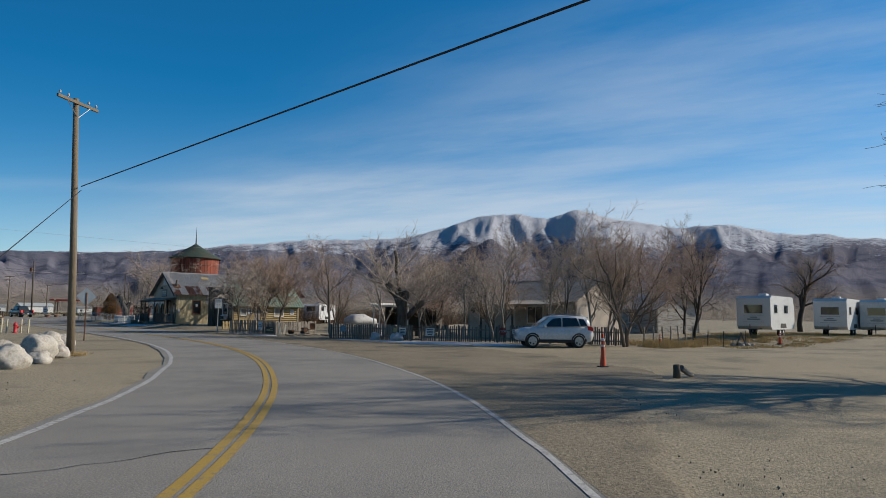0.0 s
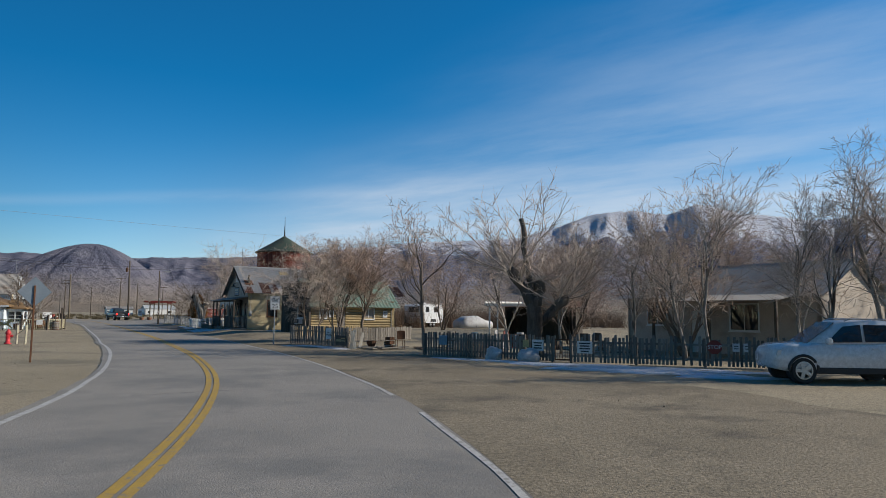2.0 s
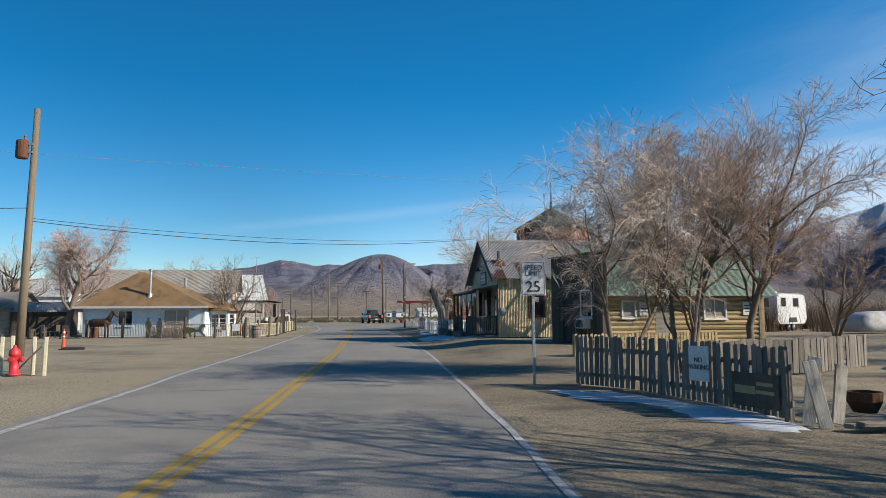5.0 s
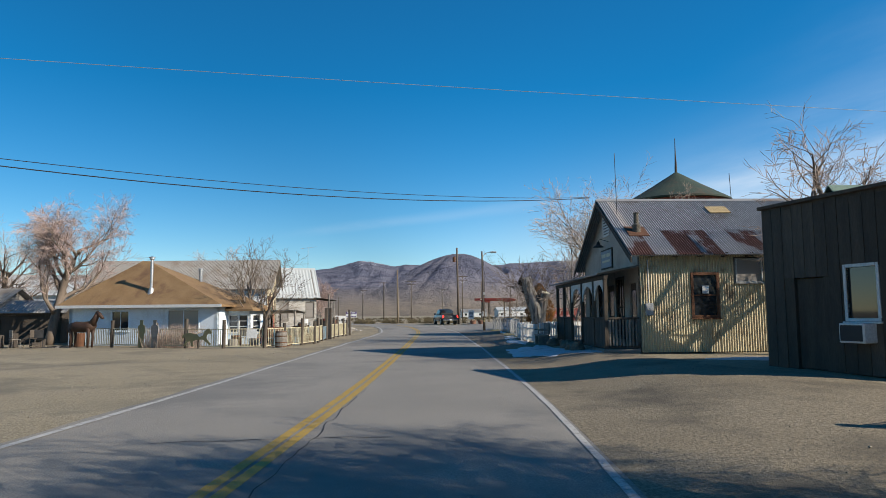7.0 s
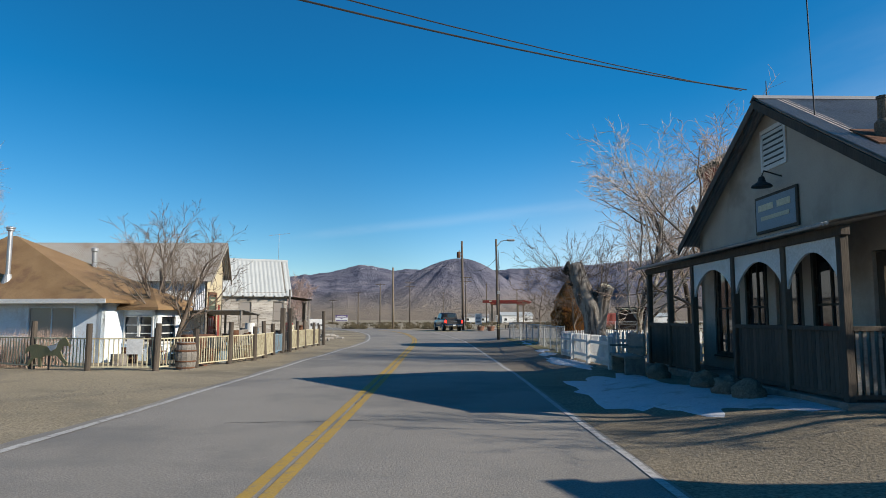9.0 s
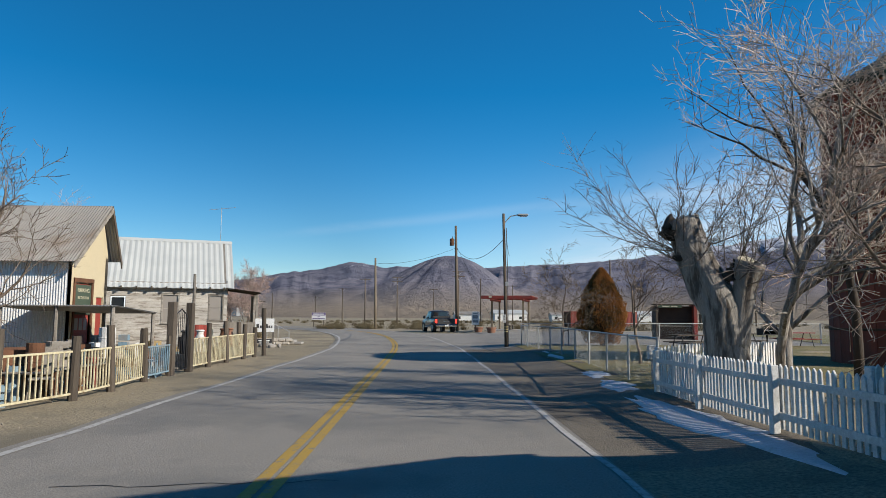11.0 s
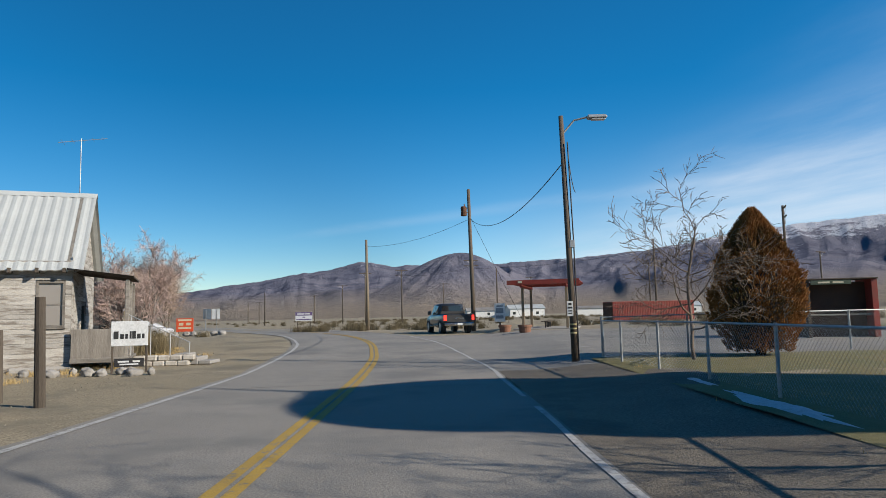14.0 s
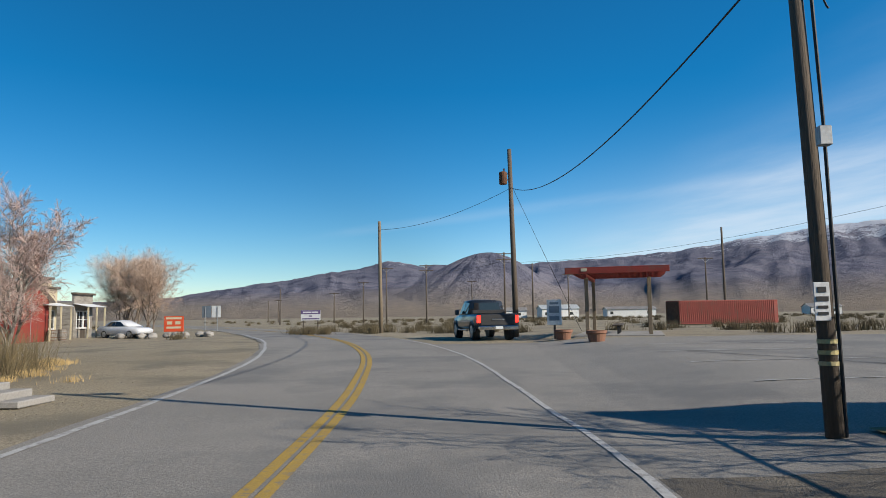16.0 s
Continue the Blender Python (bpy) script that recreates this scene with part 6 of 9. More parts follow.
part("wall", wall(5, 2.3, 0.1), DARK_WOOD, shed, m=face(0, 2.6, 0, 0))
part("wall", wall(2.6, 2.3, 0.1), DARK_WOOD, shed, m=face(5, 0, 0, 90))
part("wall", wall(2.6, 2.3, 0.1), DARK_WOOD, shed, m=face(0, 2.6, 0, -90))
part("roof", Mesh().sheet((-0.4, -0.6, 2.25), (1, 0, 0), (0, 3.6, 0.5), 5.8, 3.63, 0.12, 0.012, 0.03, 2), RUST, shed)
rj = random.Random(9)


def junk_heap(cx, cy, sx, sy, count, seed, mats, label, rz=0, lift=0.0):
    """Crates, drums, tubs and planks standing about, each a thing."""
    rnd = random.Random(seed)
    for k in range(count):
        a, b = rnd.uniform(-sx, sx), rnd.uniform(-sy, sy)
        c, s = math.cos(radians(rz)), math.sin(radians(rz))
        x, y = cx + a * c - b * s, cy + a * s + b * c
        kind = rnd.randrange(2 if lift else 4)
        m = mats[rnd.randrange(len(mats))]
        if kind == 0:
            w, d, h = rnd.uniform(0.2, 0.45), rnd.uniform(0.2, 0.35), rnd.uniform(0.25, 0.6)
            ob = thing("crate", x, y, "old wooden crate among " + label, "crate", rnd.uniform(0, 90), g(x, y) + lift, group="yard clutter")
            for z in (0.0, 0.36, 0.7):
                for q in (-1, 1):
                    part("slat", Mesh().box(-w / 2, q * d / 2 - 0.01, h * z, w / 2, q * d / 2 + 0.01, h * (z + 0.26)), m, ob)
                    part("slat", Mesh().box(q * w / 2 - 0.01, -d / 2 + 0.012, h * z, q * w / 2 + 0.01, d / 2 - 0.012, h * (z + 0.26)), m, ob)
        elif kind == 1:
            r, h = rnd.uniform(0.14, 0.26), rnd.uniform(0.35, 0.8)
            ob = solid("drum", Mesh().lathe([(r * 0.96, 0), (r, 0.02), (r, h * 0.32), (r * 1.04, h * 0.34), (r, h * 0.36), (r, h * 0.64), (r * 1.04, h * 0.66), (r, h * 0.68), (r, h), (r * 0.92, h - 0.01), (r * 0.9, h - 0.03)], 14), m, "dented metal drum among " + label, "drum", group="yard clutter")
            ob.matrix_basis = pose(x, y, g(x, y) + lift)
        elif kind == 2:
            ob = thing("garden_chair", x, y, "rusty metal chair among " + label, "chair", rnd.uniform(0, 360), group="yard clutter")
            for px_ in (-0.2, 0.2):
                for py_ in (-0.2, 0.2):
                    part("leg", Mesh().tube((px_, py_, 0), (px_ * 0.9, py_ * 0.9, 0.44), 0.014, n=5), m, ob)
            part("seat", Mesh().box(-0.22, -0.22, 0.43, 0.22, 0.22, 0.46, 0.008), m, ob)
            part("backrest", Mesh().box(-0.21, 0.18, 0.5, 0.21, 0.21, 0.92, 0.008), m, ob)
        else:
            L, r = rnd.uniform(0.6, 1.5), 0.05
            ob = solid("plank", Mesh().box(-L / 2, -0.08, 0, L / 2, 0.08, 0.04, 0.006), m, "loose weathered plank among " + label, "plank", group="yard clutter")
            ob.matrix_basis = pose(x, y, g(x, y) + 0.01, 0, 0, rnd.uniform(0, 180))


junk_heap(29.5, 45.2, 2.6, 2.2, 22, 1, [RUST, GREY_WOOD, BLUE_JUNK, TARP, DARK_WOOD, RED_PAINT], "yard clutter under trees")
junk_heap(32.5, 40.5, 1.8, 1.6, 12, 2, [RUST, GREY_WOOD, TARP, DARK_WOOD], "yard clutter near the house")
junk_heap(25.0, 45.6, 1.8, 1.0, 12, 3, [GREY_WOOD, DARK_WOOD, RUST], "scrap beside a driveway")

# second yard: picket fence, speed sign, leaning boards
picket_fence([(20.15, 51.6), (20.85, 50.3), (21.35, 48.2), (21.6, 46.5)], "weathered grey picket fence beside the road", FENCE_WOOD, 1.02, 0.1, 0.032, seed=5, group="yard fences")
picket_fence([(23.4, 52.2), (26.5, 52.9), (29.0, 54.5)], "old brown plank fence across a yard", FENCE_WOOD, 0.85, 0.16, 0.03, seed=6, group="yard fences")
picket_fence([(22.6, 59.6), (28.2, 60.8)], "low sunlit yellowed picket fence in a yard", LOG, 0.75, 0.09, 0.06, seed=7, group="yard fences")
np_ = board_sign(21.21, 48.42, 0.72, -74, 0.46, 0.58, "white no parking sign hung on a grey picket fence", text="NO\nPARKING", size=0.12)
board_sign(21.4, 47.1, 0.42, -76, 0.9, 0.5, "dark board with a faded yellow arrow leaning on a fence", base=DARK_WOOD, ink=LOG, rows=[(-0.18, 0.0, 0.4, 0.12), (0.2, 0.1, 0.3, 0.05), (0.2, -0.02, 0.34, 0.05)])
for k, (x, y, t, h) in enumerate(((21.62, 46.2, 9, 0.95), (21.74, 46.0, -9, 0.9), (22.12, 46.3, 12, 0.82))):
    ob = solid("leaning_board", Mesh().box(-0.085, -0.02, 0, 0.085, 0.02, h, 0.006), BOARD_PALE, "weathered pale board leaning on a timber pile", "board", group="leaning boards")
    ob.matrix_basis = pose(x, y, g(x, y), -8, t, -24 + 10 * k)
sl = thing("speed_sign", 19.3, 52.0, "white speed limit sign on a thin metal post", "traffic sign", -3)
part("post", Mesh().box(-0.03, 0.012, -0.2, 0.03, 0.05, 2.66, 0.006), GALV, sl)
part("panel", Mesh().box(-0.27, -0.004, 1.94, 0.27, 0.01, 2.68, 0.003), SIGN_WHITE, sl)
part("border", Mesh().box(-0.25, -0.0075, 1.96, 0.25, -0.006, 1.972).box(-0.25, -0.0075, 2.648, 0.25, -0.006, 2.66).box(-0.25, -0.0075, 1.972, -0.238, -0.006, 2.648).box(0.238, -0.0075, 1.972, 0.25, -0.006, 2.648), SIGN_BLACK, sl)
lettering(sl, "SPEED\nLIMIT", 0.15, SIGN_BLACK, pose(0, -0.004, 2.48), spacing=0.8)
lettering(sl, "25", 0.34, SIGN_BLACK, pose(0, -0.004, 2.12))

# log cabin with a green roof and a dark false front
lc = thing("log_cabin", 25.45, 64.4, "log cabin with a green metal roof and pale chinking", "house", 2)
LC_OPEN = [(2.1, 2.8, 0.0, 1.8), (4.3, 5.2, 1.1, 1.85), (0.7, 1.2, 1.15, 1.75)]
LL, LD, LH, LR = 7.0, 4.2, 2.4, 4.1
for k in range(12):
    z = 0.1 + 0.2 * k
    for a, b in [(0, LL)]:
        spans = [(0.0, LL)]
        for x0, x1, z0, z1 in LC_OPEN:
            if z0 < z < z1:
                spans = [q for s0, s1 in spans for q in ((s0, min(s1, x0)), (max(s0, x1), s1)) if q[1] - q[0] > 0.05]
        for s0, s1 in spans:
            part("log", Mesh().path([(s0, 0.12, z), ((s0 + s1) / 2, 0.12 + 0.02 * math.sin(k), z), (s1, 0.12, z)], (0.115, 0.11, 0.105), 8), LOG, lc)
    part("log", Mesh().path([(LL - 0.12, 0, z + 0.1), (LL - 0.12, LD, z + 0.1)], (0.11, 0.11), 8), LOG, lc)
part("wall", wall(LL, LH, 0.1, LC_OPEN), GREY_WOOD, lc, "pale chinking behind the logs", face(0, 0.1, 0, 0))
part("wall", wall(LD, LH, 0.1, (), (LD / 2, LR)), GREY_WOOD, lc, m=face(LL - 0.15, 0, 0, 90))
part("wall", wall(LL, LH, 0.15), LOG, lc, m=face(LL, LD, 0, 180))
gable_house_roof(lc, LL, LD, LH, LR, 0.5, GREEN_ROOF, pitch=0.3)
part("door", Mesh().box(2.12, 0.06, 0.02, 2.78, 0.12, 1.78, 0.008), GREY_WOOD, lc, "weathered plank door")
window(lc, pose(0, 0.0, 0), *LC_OPEN[1], WHITE, PANE_CURTAIN, bars=(2, 1))
window(lc, pose(0, 0.0, 0), *LC_OPEN[2], WHITE, PANE_CURTAIN)
for x in (1.6, 6.2):
    p = part("notice", Mesh().box(x - 0.2, -0.03, 1.2, x + 0.2, -0.005, 1.75, 0.004), SIGN_WHITE, lc, "small white notice")
    bars(p, SIGN_BLACK, pose(x, -0.031, 1.48), [(0, 0.12, 0.28, 0.04), (0, 0.0, 0.28, 0.05), (0, -0.12, 0.2, 0.04)])
ff = thing("false_front", 24.1, 67.8, "dark weathered plank false front on the end of a cabin", "facade", -73)
FF_OPEN = [(2.3, 3.0, 1.15, 2.2), (0.9, 1.7, 0.0, 2.05)]
part("wall", wall(3.75, 3.75, 0.18, FF_OPEN), DARK_WOOD, ff)
for k in range(12):
    x = 0.02 + 0.308 * k
    spans = [(0.0, 3.7 + 0.05 * math.sin(k * 2.3))]
    for x0, x1, z0, z1 in FF_OPEN:
        if x + 0.3 > x0 and x < x1:
            spans = [q for a, b in spans for q in ((a, z0), (z1, b)) if q[1] - q[0] > 0.02]
    for a, b in spans:
        part("plank", Mesh().box(x, -0.022, a, x + 0.296, -0.002, b, 0.004), DARK_WOOD, ff)
part("wall", wall(0.6, 3.7, 0.16), DARK_WOOD, ff, m=face(0.0, 0.78, 0, -90))
window(ff, pose(0, 0, 0), *FF_OPEN[0], WHITE, PANE)
part("door", Mesh().box(0.92, 0.06, 0.02, 1.68, 0.12, 2.03, 0.008), DARK_WOOD, ff)
ac = part("air_conditioner", Mesh().box(2.35, -0.35, 0.65, 2.95, 0.0, 1.05, 0.02), WHITE_METAL, ff)
part("grille", Mesh().box(2.39, -0.358, 0.69, 2.91, -0.351, 1.01), PLASTIC, ac)
part("cornice", Mesh().box(-0.05, -0.1, 3.75, 3.8, 0.22, 3.83, 0.01), DARK_WOOD, ff)

for k, (x, y, L, rz) in enumerate(((22.6, 46.0, 1.6, 20), (22.9, 45.8, 1.9, 8), (23.3, 45.9, 1.4, 34), (23.0, 46.5, 1.5, -10), (23.7, 45.5, 1.8, 15), (24.1, 46.3, 1.2, 60), (22.7, 45.6, 1.2, 45))):
    ob = solid("scrap_timber", Mesh().box(-L / 2, -0.07, 0, L / 2, 0.07, 0.06, 0.01), GREY_WOOD, "weathered grey timber in a scrap pile by a fence", "timber", group="scrap timbers")
    ob.matrix_basis = pose(x, y, g(x, y) + 0.05 * (k % 3), 4 * math.sin(k), 3 * math.cos(k), rz)
pot = thing("rusty_pot", 23.0, 46.9, "rusty old pot with dead plants on a timber pile", "pot")
part("pot", Mesh().lathe([(0.16, 0), (0.24, 0.16), (0.25, 0.3), (0.22, 0.3), (0.2, 0.2)], 14), RUST, pot, m=pose(0, 0, 0.06))
cc_ = thing("covered_car", 47.2, 76.5, "car under a pale grey cover in an open yard", "car", 8)
part("cover", loft([(-2.1, [(0.8, 0.1), (0.85, 0.5), (0.75, 0.8), (0.5, 0.86)]), (-1.2, [(0.85, 0.1), (0.88, 0.6), (0.72, 1.2), (0.45, 1.3)]), (0.2, [(0.85, 0.1), (0.88, 0.6), (0.72, 1.3), (0.45, 1.38)]), (1.1, [(0.85, 0.1), (0.88, 0.6), (0.8, 0.9), (0.5, 0.95)]), (2.1, [(0.8, 0.1), (0.85, 0.5), (0.72, 0.75), (0.45, 0.8)])]), TARP, cc_, shade=True)
part("strap", Mesh().path([(-0.2, -0.89, 0.15), (-0.2, -0.75, 1.3), (-0.2, 0, 1.4), (-0.2, 0.75, 1.3), (-0.2, 0.89, 0.15)], [0.015] * 5, 4), BLACK, cc_)


# ---- old store with a porch ----
so = thing("store", 22.75, 73.6, "old false-stuccoed store with a rusty corrugated roof and arched porch", "building", 1.0, z=0.3)
SD, SH, SR, SLEN = 7.9, 3.4, 5.66, 14.0
# near side wall, clad in cream corrugated sheets
SIDE_OPEN = [(1.75, 2.5, 1.2, 2.5), (3.2, 4.0, 2.3, 3.0), (5.2, 6.0, 1.3, 2.4)]
part("wall", wall(SLEN, SH, 0.18, SIDE_OPEN), GREY_WOOD, so)
segs = [(0.0, 1.66), (2.6, 3.1), (4.1, 5.1), (6.1, SLEN)]
for a, b in segs:
    part("cladding", Mesh().sheet((a, -0.02, 0.02), (1, 0, 0), (0, 0, 1), b - a, SH - 0.05, 0.085, 0.016, 0.02), TIN_YELLOW, so, "cream corrugated cladding")
for x0, x1, z0, z1 in SIDE_OPEN:
    a, b = x0 - 0.1, x1 + 0.1
    part("cladding", Mesh().sheet((a, -0.02, 0.02), (1, 0, 0), (0, 0, 1), b - a, z0 - 0.12, 0.085, 0.016, 0.02), TIN_YELLOW, so)
    if SH - z1 > 0.2:
        part("cladding", Mesh().sheet((a, -0.02, z1 + 0.1), (1, 0, 0), (0, 0, 1), b - a, SH - z1 - 0.13, 0.085, 0.016, 0.02), TIN_YELLOW, so)
window(so, pose(0, -0.03, 0), *SIDE_OPEN[0], RUST, PANE, 0.09, (1, 2))
window(so, pose(0, -0.03, 0), *SIDE_OPEN[1], GALV, PANE_CURTAIN, 0.05, (1, 1))
window(so, pose(0, -0.03, 0), *SIDE_OPEN[2], DARK_WOOD, PANE, 0.08, (1, 2))
nt = part("notice", Mesh().box(2.02, -0.062, 1.9, 2.24, -0.05, 2.16, 0.004), SIGN_WHITE, so, "small white notice in the window")
part("meter_box", Mesh().box(0.12, -0.2, 1.2, 0.36, -0.04, 1.6, 0.01), GALV, so, "grey electric meter box")
part("conduit", Mesh().tube((0.24, -0.1, 1.6), (0.24, -0.1, 3.0), 0.02, n=6), GALV, so)
# front gable wall
FRONT = face(0, SD, 0, -90)
F_OPEN = [(0.9, 1.8, 0.5, 2.5), (2.5, 3.3, 0.5, 2.5), (3.7, 4.7, 0.0, 2.35), (5.1, 6.0, 0.5, 2.5), (6.7, 7.5, 0.0, 2.3)]
part("wall", wall(SD, SH, 0.2, F_OPEN, (SD / 2, SR)), STUCCO, so, "tan stucco gable wall", FRONT)
for k, o in enumerate(F_OPEN):
    if o[2] > 0:
        window(so, FRONT, *o, DARK_WOOD, PANE, 0.08, (2, 2))
    else:
        d = part("door", Mesh().box(o[0] + 0.02, 0.05, 0.03, o[1] - 0.02, 0.1, o[3] - 0.02, 0.008), DARK_WOOD, so, "dark panelled door", FRONT)
        part("pane", Mesh().box(o[0] + 0.2, 0.04, 1.1, o[1] - 0.2, 0.049, o[3] - 0.25), PANE, d)
        part("door_handle", Mesh().lathe([(0.02, 0), (0.03, 0.03), (0.025, 0.06)], 8), STEEL, d, m=pose(o[0] + 0.12, 0.05, 1.0, 90, 0, 0))
part("wall", wall(SD, SH, 0.2, (), (SD / 2, SR)), STUCCO, so, m=face(SLEN, 0, 0, 90))
part("wall", wall(SLEN, SH, 0.2), STUCCO, so, m=face(SLEN, SD, 0, 180))
gable_house_roof(so, SLEN, SD, SH, SR, 0.45, TIN, pitch=0.085, gable_over=0.38)
sl_ = (SR - SH) / (SD / 2)
for k in range(20):
    x = -0.38 + 0.76 * k
    part("roof_sheet", Mesh().sheet((x, -0.47 - 0.01 * (k % 3), SH - sl_ * 0.47 + 0.022 + 0.002 * (k % 2)), (1, 0, 0), (0, 1, sl_), 0.79, 2.05 + 0.12 * math.sin(k * 1.9), 0.085, 0.014, 0.012), TIN if k in (1, 4, 8, 10, 13, 17) else TIN_RUST, so, "rust-streaked corrugated roofing sheet")
for s in (0, 1):
    a, b = ((-0.62, -0.45), (SD / 2, None)) if s == 0 else ((-0.62, SD + 0.45), (SD / 2, None))
    y0, y1 = a[1], SD / 2
    slope = (SR - SH) / (SD / 2)
    z0 = SH - slope * 0.45
    part("bargeboard", Mesh().prism([(y0, z0 - 0.06), (y1, SR - 0.06), (y1, SR - 0.24), (y0, z0 - 0.24)], -0.41, -0.37, "x"), DARK_WOOD, so)
for k in range(17):
    part("rafter_tail", Mesh().box(0.3 + 0.8 * k, -0.42, SH - 0.3, 0.38 + 0.8 * k, 0.0, SH - 0.18), DARK_WOOD, so)
vent = part("gable_vent", Mesh().box(3.4, -0.03, 4.25, 3.48, 0.02, 5.1).box(4.32, -0.03, 4.25, 4.4, 0.02, 5.1).box(3.48, -0.03, 5.02, 4.32, 0.02, 5.1).box(3.48, -0.03, 4.25, 4.32, 0.02, 4.33), WHITE, so, "white louvred gable vent", FRONT)
part("backing", Mesh().box(3.48, -0.004, 4.33, 4.32, 0.0, 5.02), SIGN_BLACK, vent)
for k in range(6):
    part("slat", Mesh().prism([(-0.03, 4.36 + 0.112 * k), (-0.005, 4.43 + 0.112 * k), (-0.005, 4.445 + 0.112 * k), (-0.035, 4.375 + 0.112 * k)], 3.48, 4.32, "x"), WHITE, vent)
sg = part("store_sign", Mesh().box(3.1, -0.05, 2.98, 4.75, -0.01, 3.75, 0.008), DARK_WOOD, so, "dark framed painted name board", FRONT)
part("panel", Mesh().box(3.16, -0.056, 3.04, 4.69, -0.051, 3.69), SIGN_BACK, sg)
bars(sg, SIGN_CREAM, pose(3.92, -0.057, 3.5), [(-0.35, 0, 0.6, 0.13), (0.35, 0, 0.5, 0.13), (0, -0.22, 1.1, 0.08)])
lamp = part("gable_lamp", Mesh().path([(4.15, 0.0, 4.02), (4.15, -0.35, 4.12), (4.15, -0.4, 4.0)], (0.015, 0.015, 0.015), 6), BLACK, so, "black barn lamp", FRONT)
part("shade", Mesh().lathe([(0.2, 0.0), (0.19, 0.03), (0.08, 0.1), (0.05, 0.2), (0.02, 0.21)], 16, (4.15, -0.4, 3.8)), BLACK, lamp)
ch = part("chimney", Mesh().lathe([(0.14, 0), (0.14, 0.42), (0.09, 0.48), (0.08, 0.8), (0.095, 0.81), (0.095, 0.85)], 14, (0.3, 1.15, 3.9)), GRAVEL, so, "stubby dark metal chimney pipe")
part("flashing", Mesh().box(-0.35, -0.4, 0, 0.35, 0.4, 0.03, 0.005), RUST, ch, m=pose(0.3, 1.15, 4.09, 30, 0, 0))
part("roof_patch", Mesh().box(-0.4, -0.3, 0, 0.4, 0.3, 0.03, 0.01), LOG, so, "rust-yellow roof patch", pose(3.9, 2.9, 5.1, 30, 0, 0))
for x, y, a, b in ((0.05, 2.6, 4.4, 7.2), (4.9, 3.9, 5.6, 6.7)):
    part("antenna", Mesh().tube((x, y, a), (x - 0.04, y, b), 0.012, n=6), BLACK, so, "thin roof antenna mast")

# porch: plank deck on stones, posts, arches, lattice rail and shed roof
PD = -1.12
part("porch_deck", Mesh().box(-1.22, 0.02, -0.05, -0.02, 8.6, 0.12, 0.01), GREY_WOOD, so, "grey plank porch deck")
rs = random.Random(4)
for k in range(19):
    y = 0.18 + 0.44 * k
    part("stone", Mesh().box(-0.16, -0.2, -0.3, 0.16, 0.2, -0.06 + 0.02, 0.05), CONCRETE, so, m=pose(PD - 0.05 + rs.uniform(-0.05, 0.05), y, 0, 0, 0, rs.uniform(-10, 10)))
PY = [0.12, 1.65, 3.5, 5.5, 7.0, 8.5]
for y in PY:
    part("porch_post", Mesh().box(PD - 0.06, y - 0.06, 0.1, PD + 0.06, y + 0.06, 2.42, 0.01), DARK_WOOD, so, "dark timber porch post")
part("porch_beam", Mesh().box(PD - 0.07, 0.02, 2.4, PD + 0.07, 8.62, 2.54, 0.01), DARK_WOOD, so)
part("porch_roof", Mesh().sheet((PD - 0.3, 8.75, 2.57), (0, -1, 0), (1.45, 0, 0.28), 8.85, 1.47, 0.09, 0.012, 0.035, 2), TIN, so, "low corrugated porch roof")
for a, b in zip(PY[:4], PY[1:4]):
    w = b - a - 0.12
    arch = [(a + 0.06, 2.4)]
    n = 14
    arch += [(a + 0.06, 1.72)]
    for i in range(n + 1):
        u = i / n
        arch.append((a + 0.06 + w * u, 1.72 + 0.52 * math.sin(math.pi * u) ** 0.7))
    arch += [(b - 0.06, 2.4)]
    part("arch", Mesh().prism(arch, PD - 0.02, PD + 0.02, "x"), WHITE, so, "white-painted plywood porch arch")
for (a, b), open_ in zip(zip(PY, PY[1:]), (0, 0, 1, 0, 0)):
    if open_:
        continue
    rail = part("railing", Mesh().box(PD - 0.05, a + 0.06, 1.08, PD + 0.05, b - 0.06, 1.15, 0.006), DARK_WOOD, so)
    part("bottom_rail", Mesh().box(PD - 0.03, a + 0.06, 0.16, PD + 0.03, b - 0.06, 0.22), DARK_WOOD, rail)
    k = int((b - a - 0.12) / 0.11)
    for i in range(k):
        y = a + 0.1 + 0.11 * i
        part("baluster", Mesh().box(PD - 0.015, y, 0.22, PD + 0.015, y + 0.102, 1.08), DARK_WOOD, rail)
rail = part("railing", Mesh().box(PD + 0.06, 0.07, 1.08, -0.03, 0.17, 1.15, 0.006), DARK_WOOD, so)
part("bottom_rail", Mesh().box(PD + 0.06, 0.09, 0.16, -0.03, 0.15, 0.22), DARK_WOOD, rail)
for i in range(9):
    part("baluster", Mesh().box(PD + 0.1 + 0.108 * i, 0.1, 0.22, PD + 0.15 + 0.108 * i, 0.14, 1.08), GREY_WOOD, rail)
part("step", Mesh().box(PD - 0.75, 3.7, -0.3, PD - 0.1, 5.3, -0.12, 0.02), CONCRETE, so).location = (0, 0, 0)
bn = thing("bench", 20.6, 81.2, "grey wooden bench seat in front of a porch", "bench", -92)
part("seat", Mesh().box(-0.8, -0.25, 0.38, 0.8, 0.22, 0.45, 0.015), GREY_WOOD, bn)
part("backrest", Mesh().box(-0.8, 0.2, 0.45, 0.8, 0.27, 0.95, 0.015), GREY_WOOD, bn)
for x in (-0.72, 0.72):
    part("leg", Mesh().box(x - 0.05, -0.22, 0, x + 0.05, 0.25, 0.38, 0.01), GREY_WOOD, bn)
    part("armrest", Mesh().box(x - 0.06, -0.25, 0.62, x + 0.06, 0.22, 0.67, 0.01), GREY_WOOD, bn)
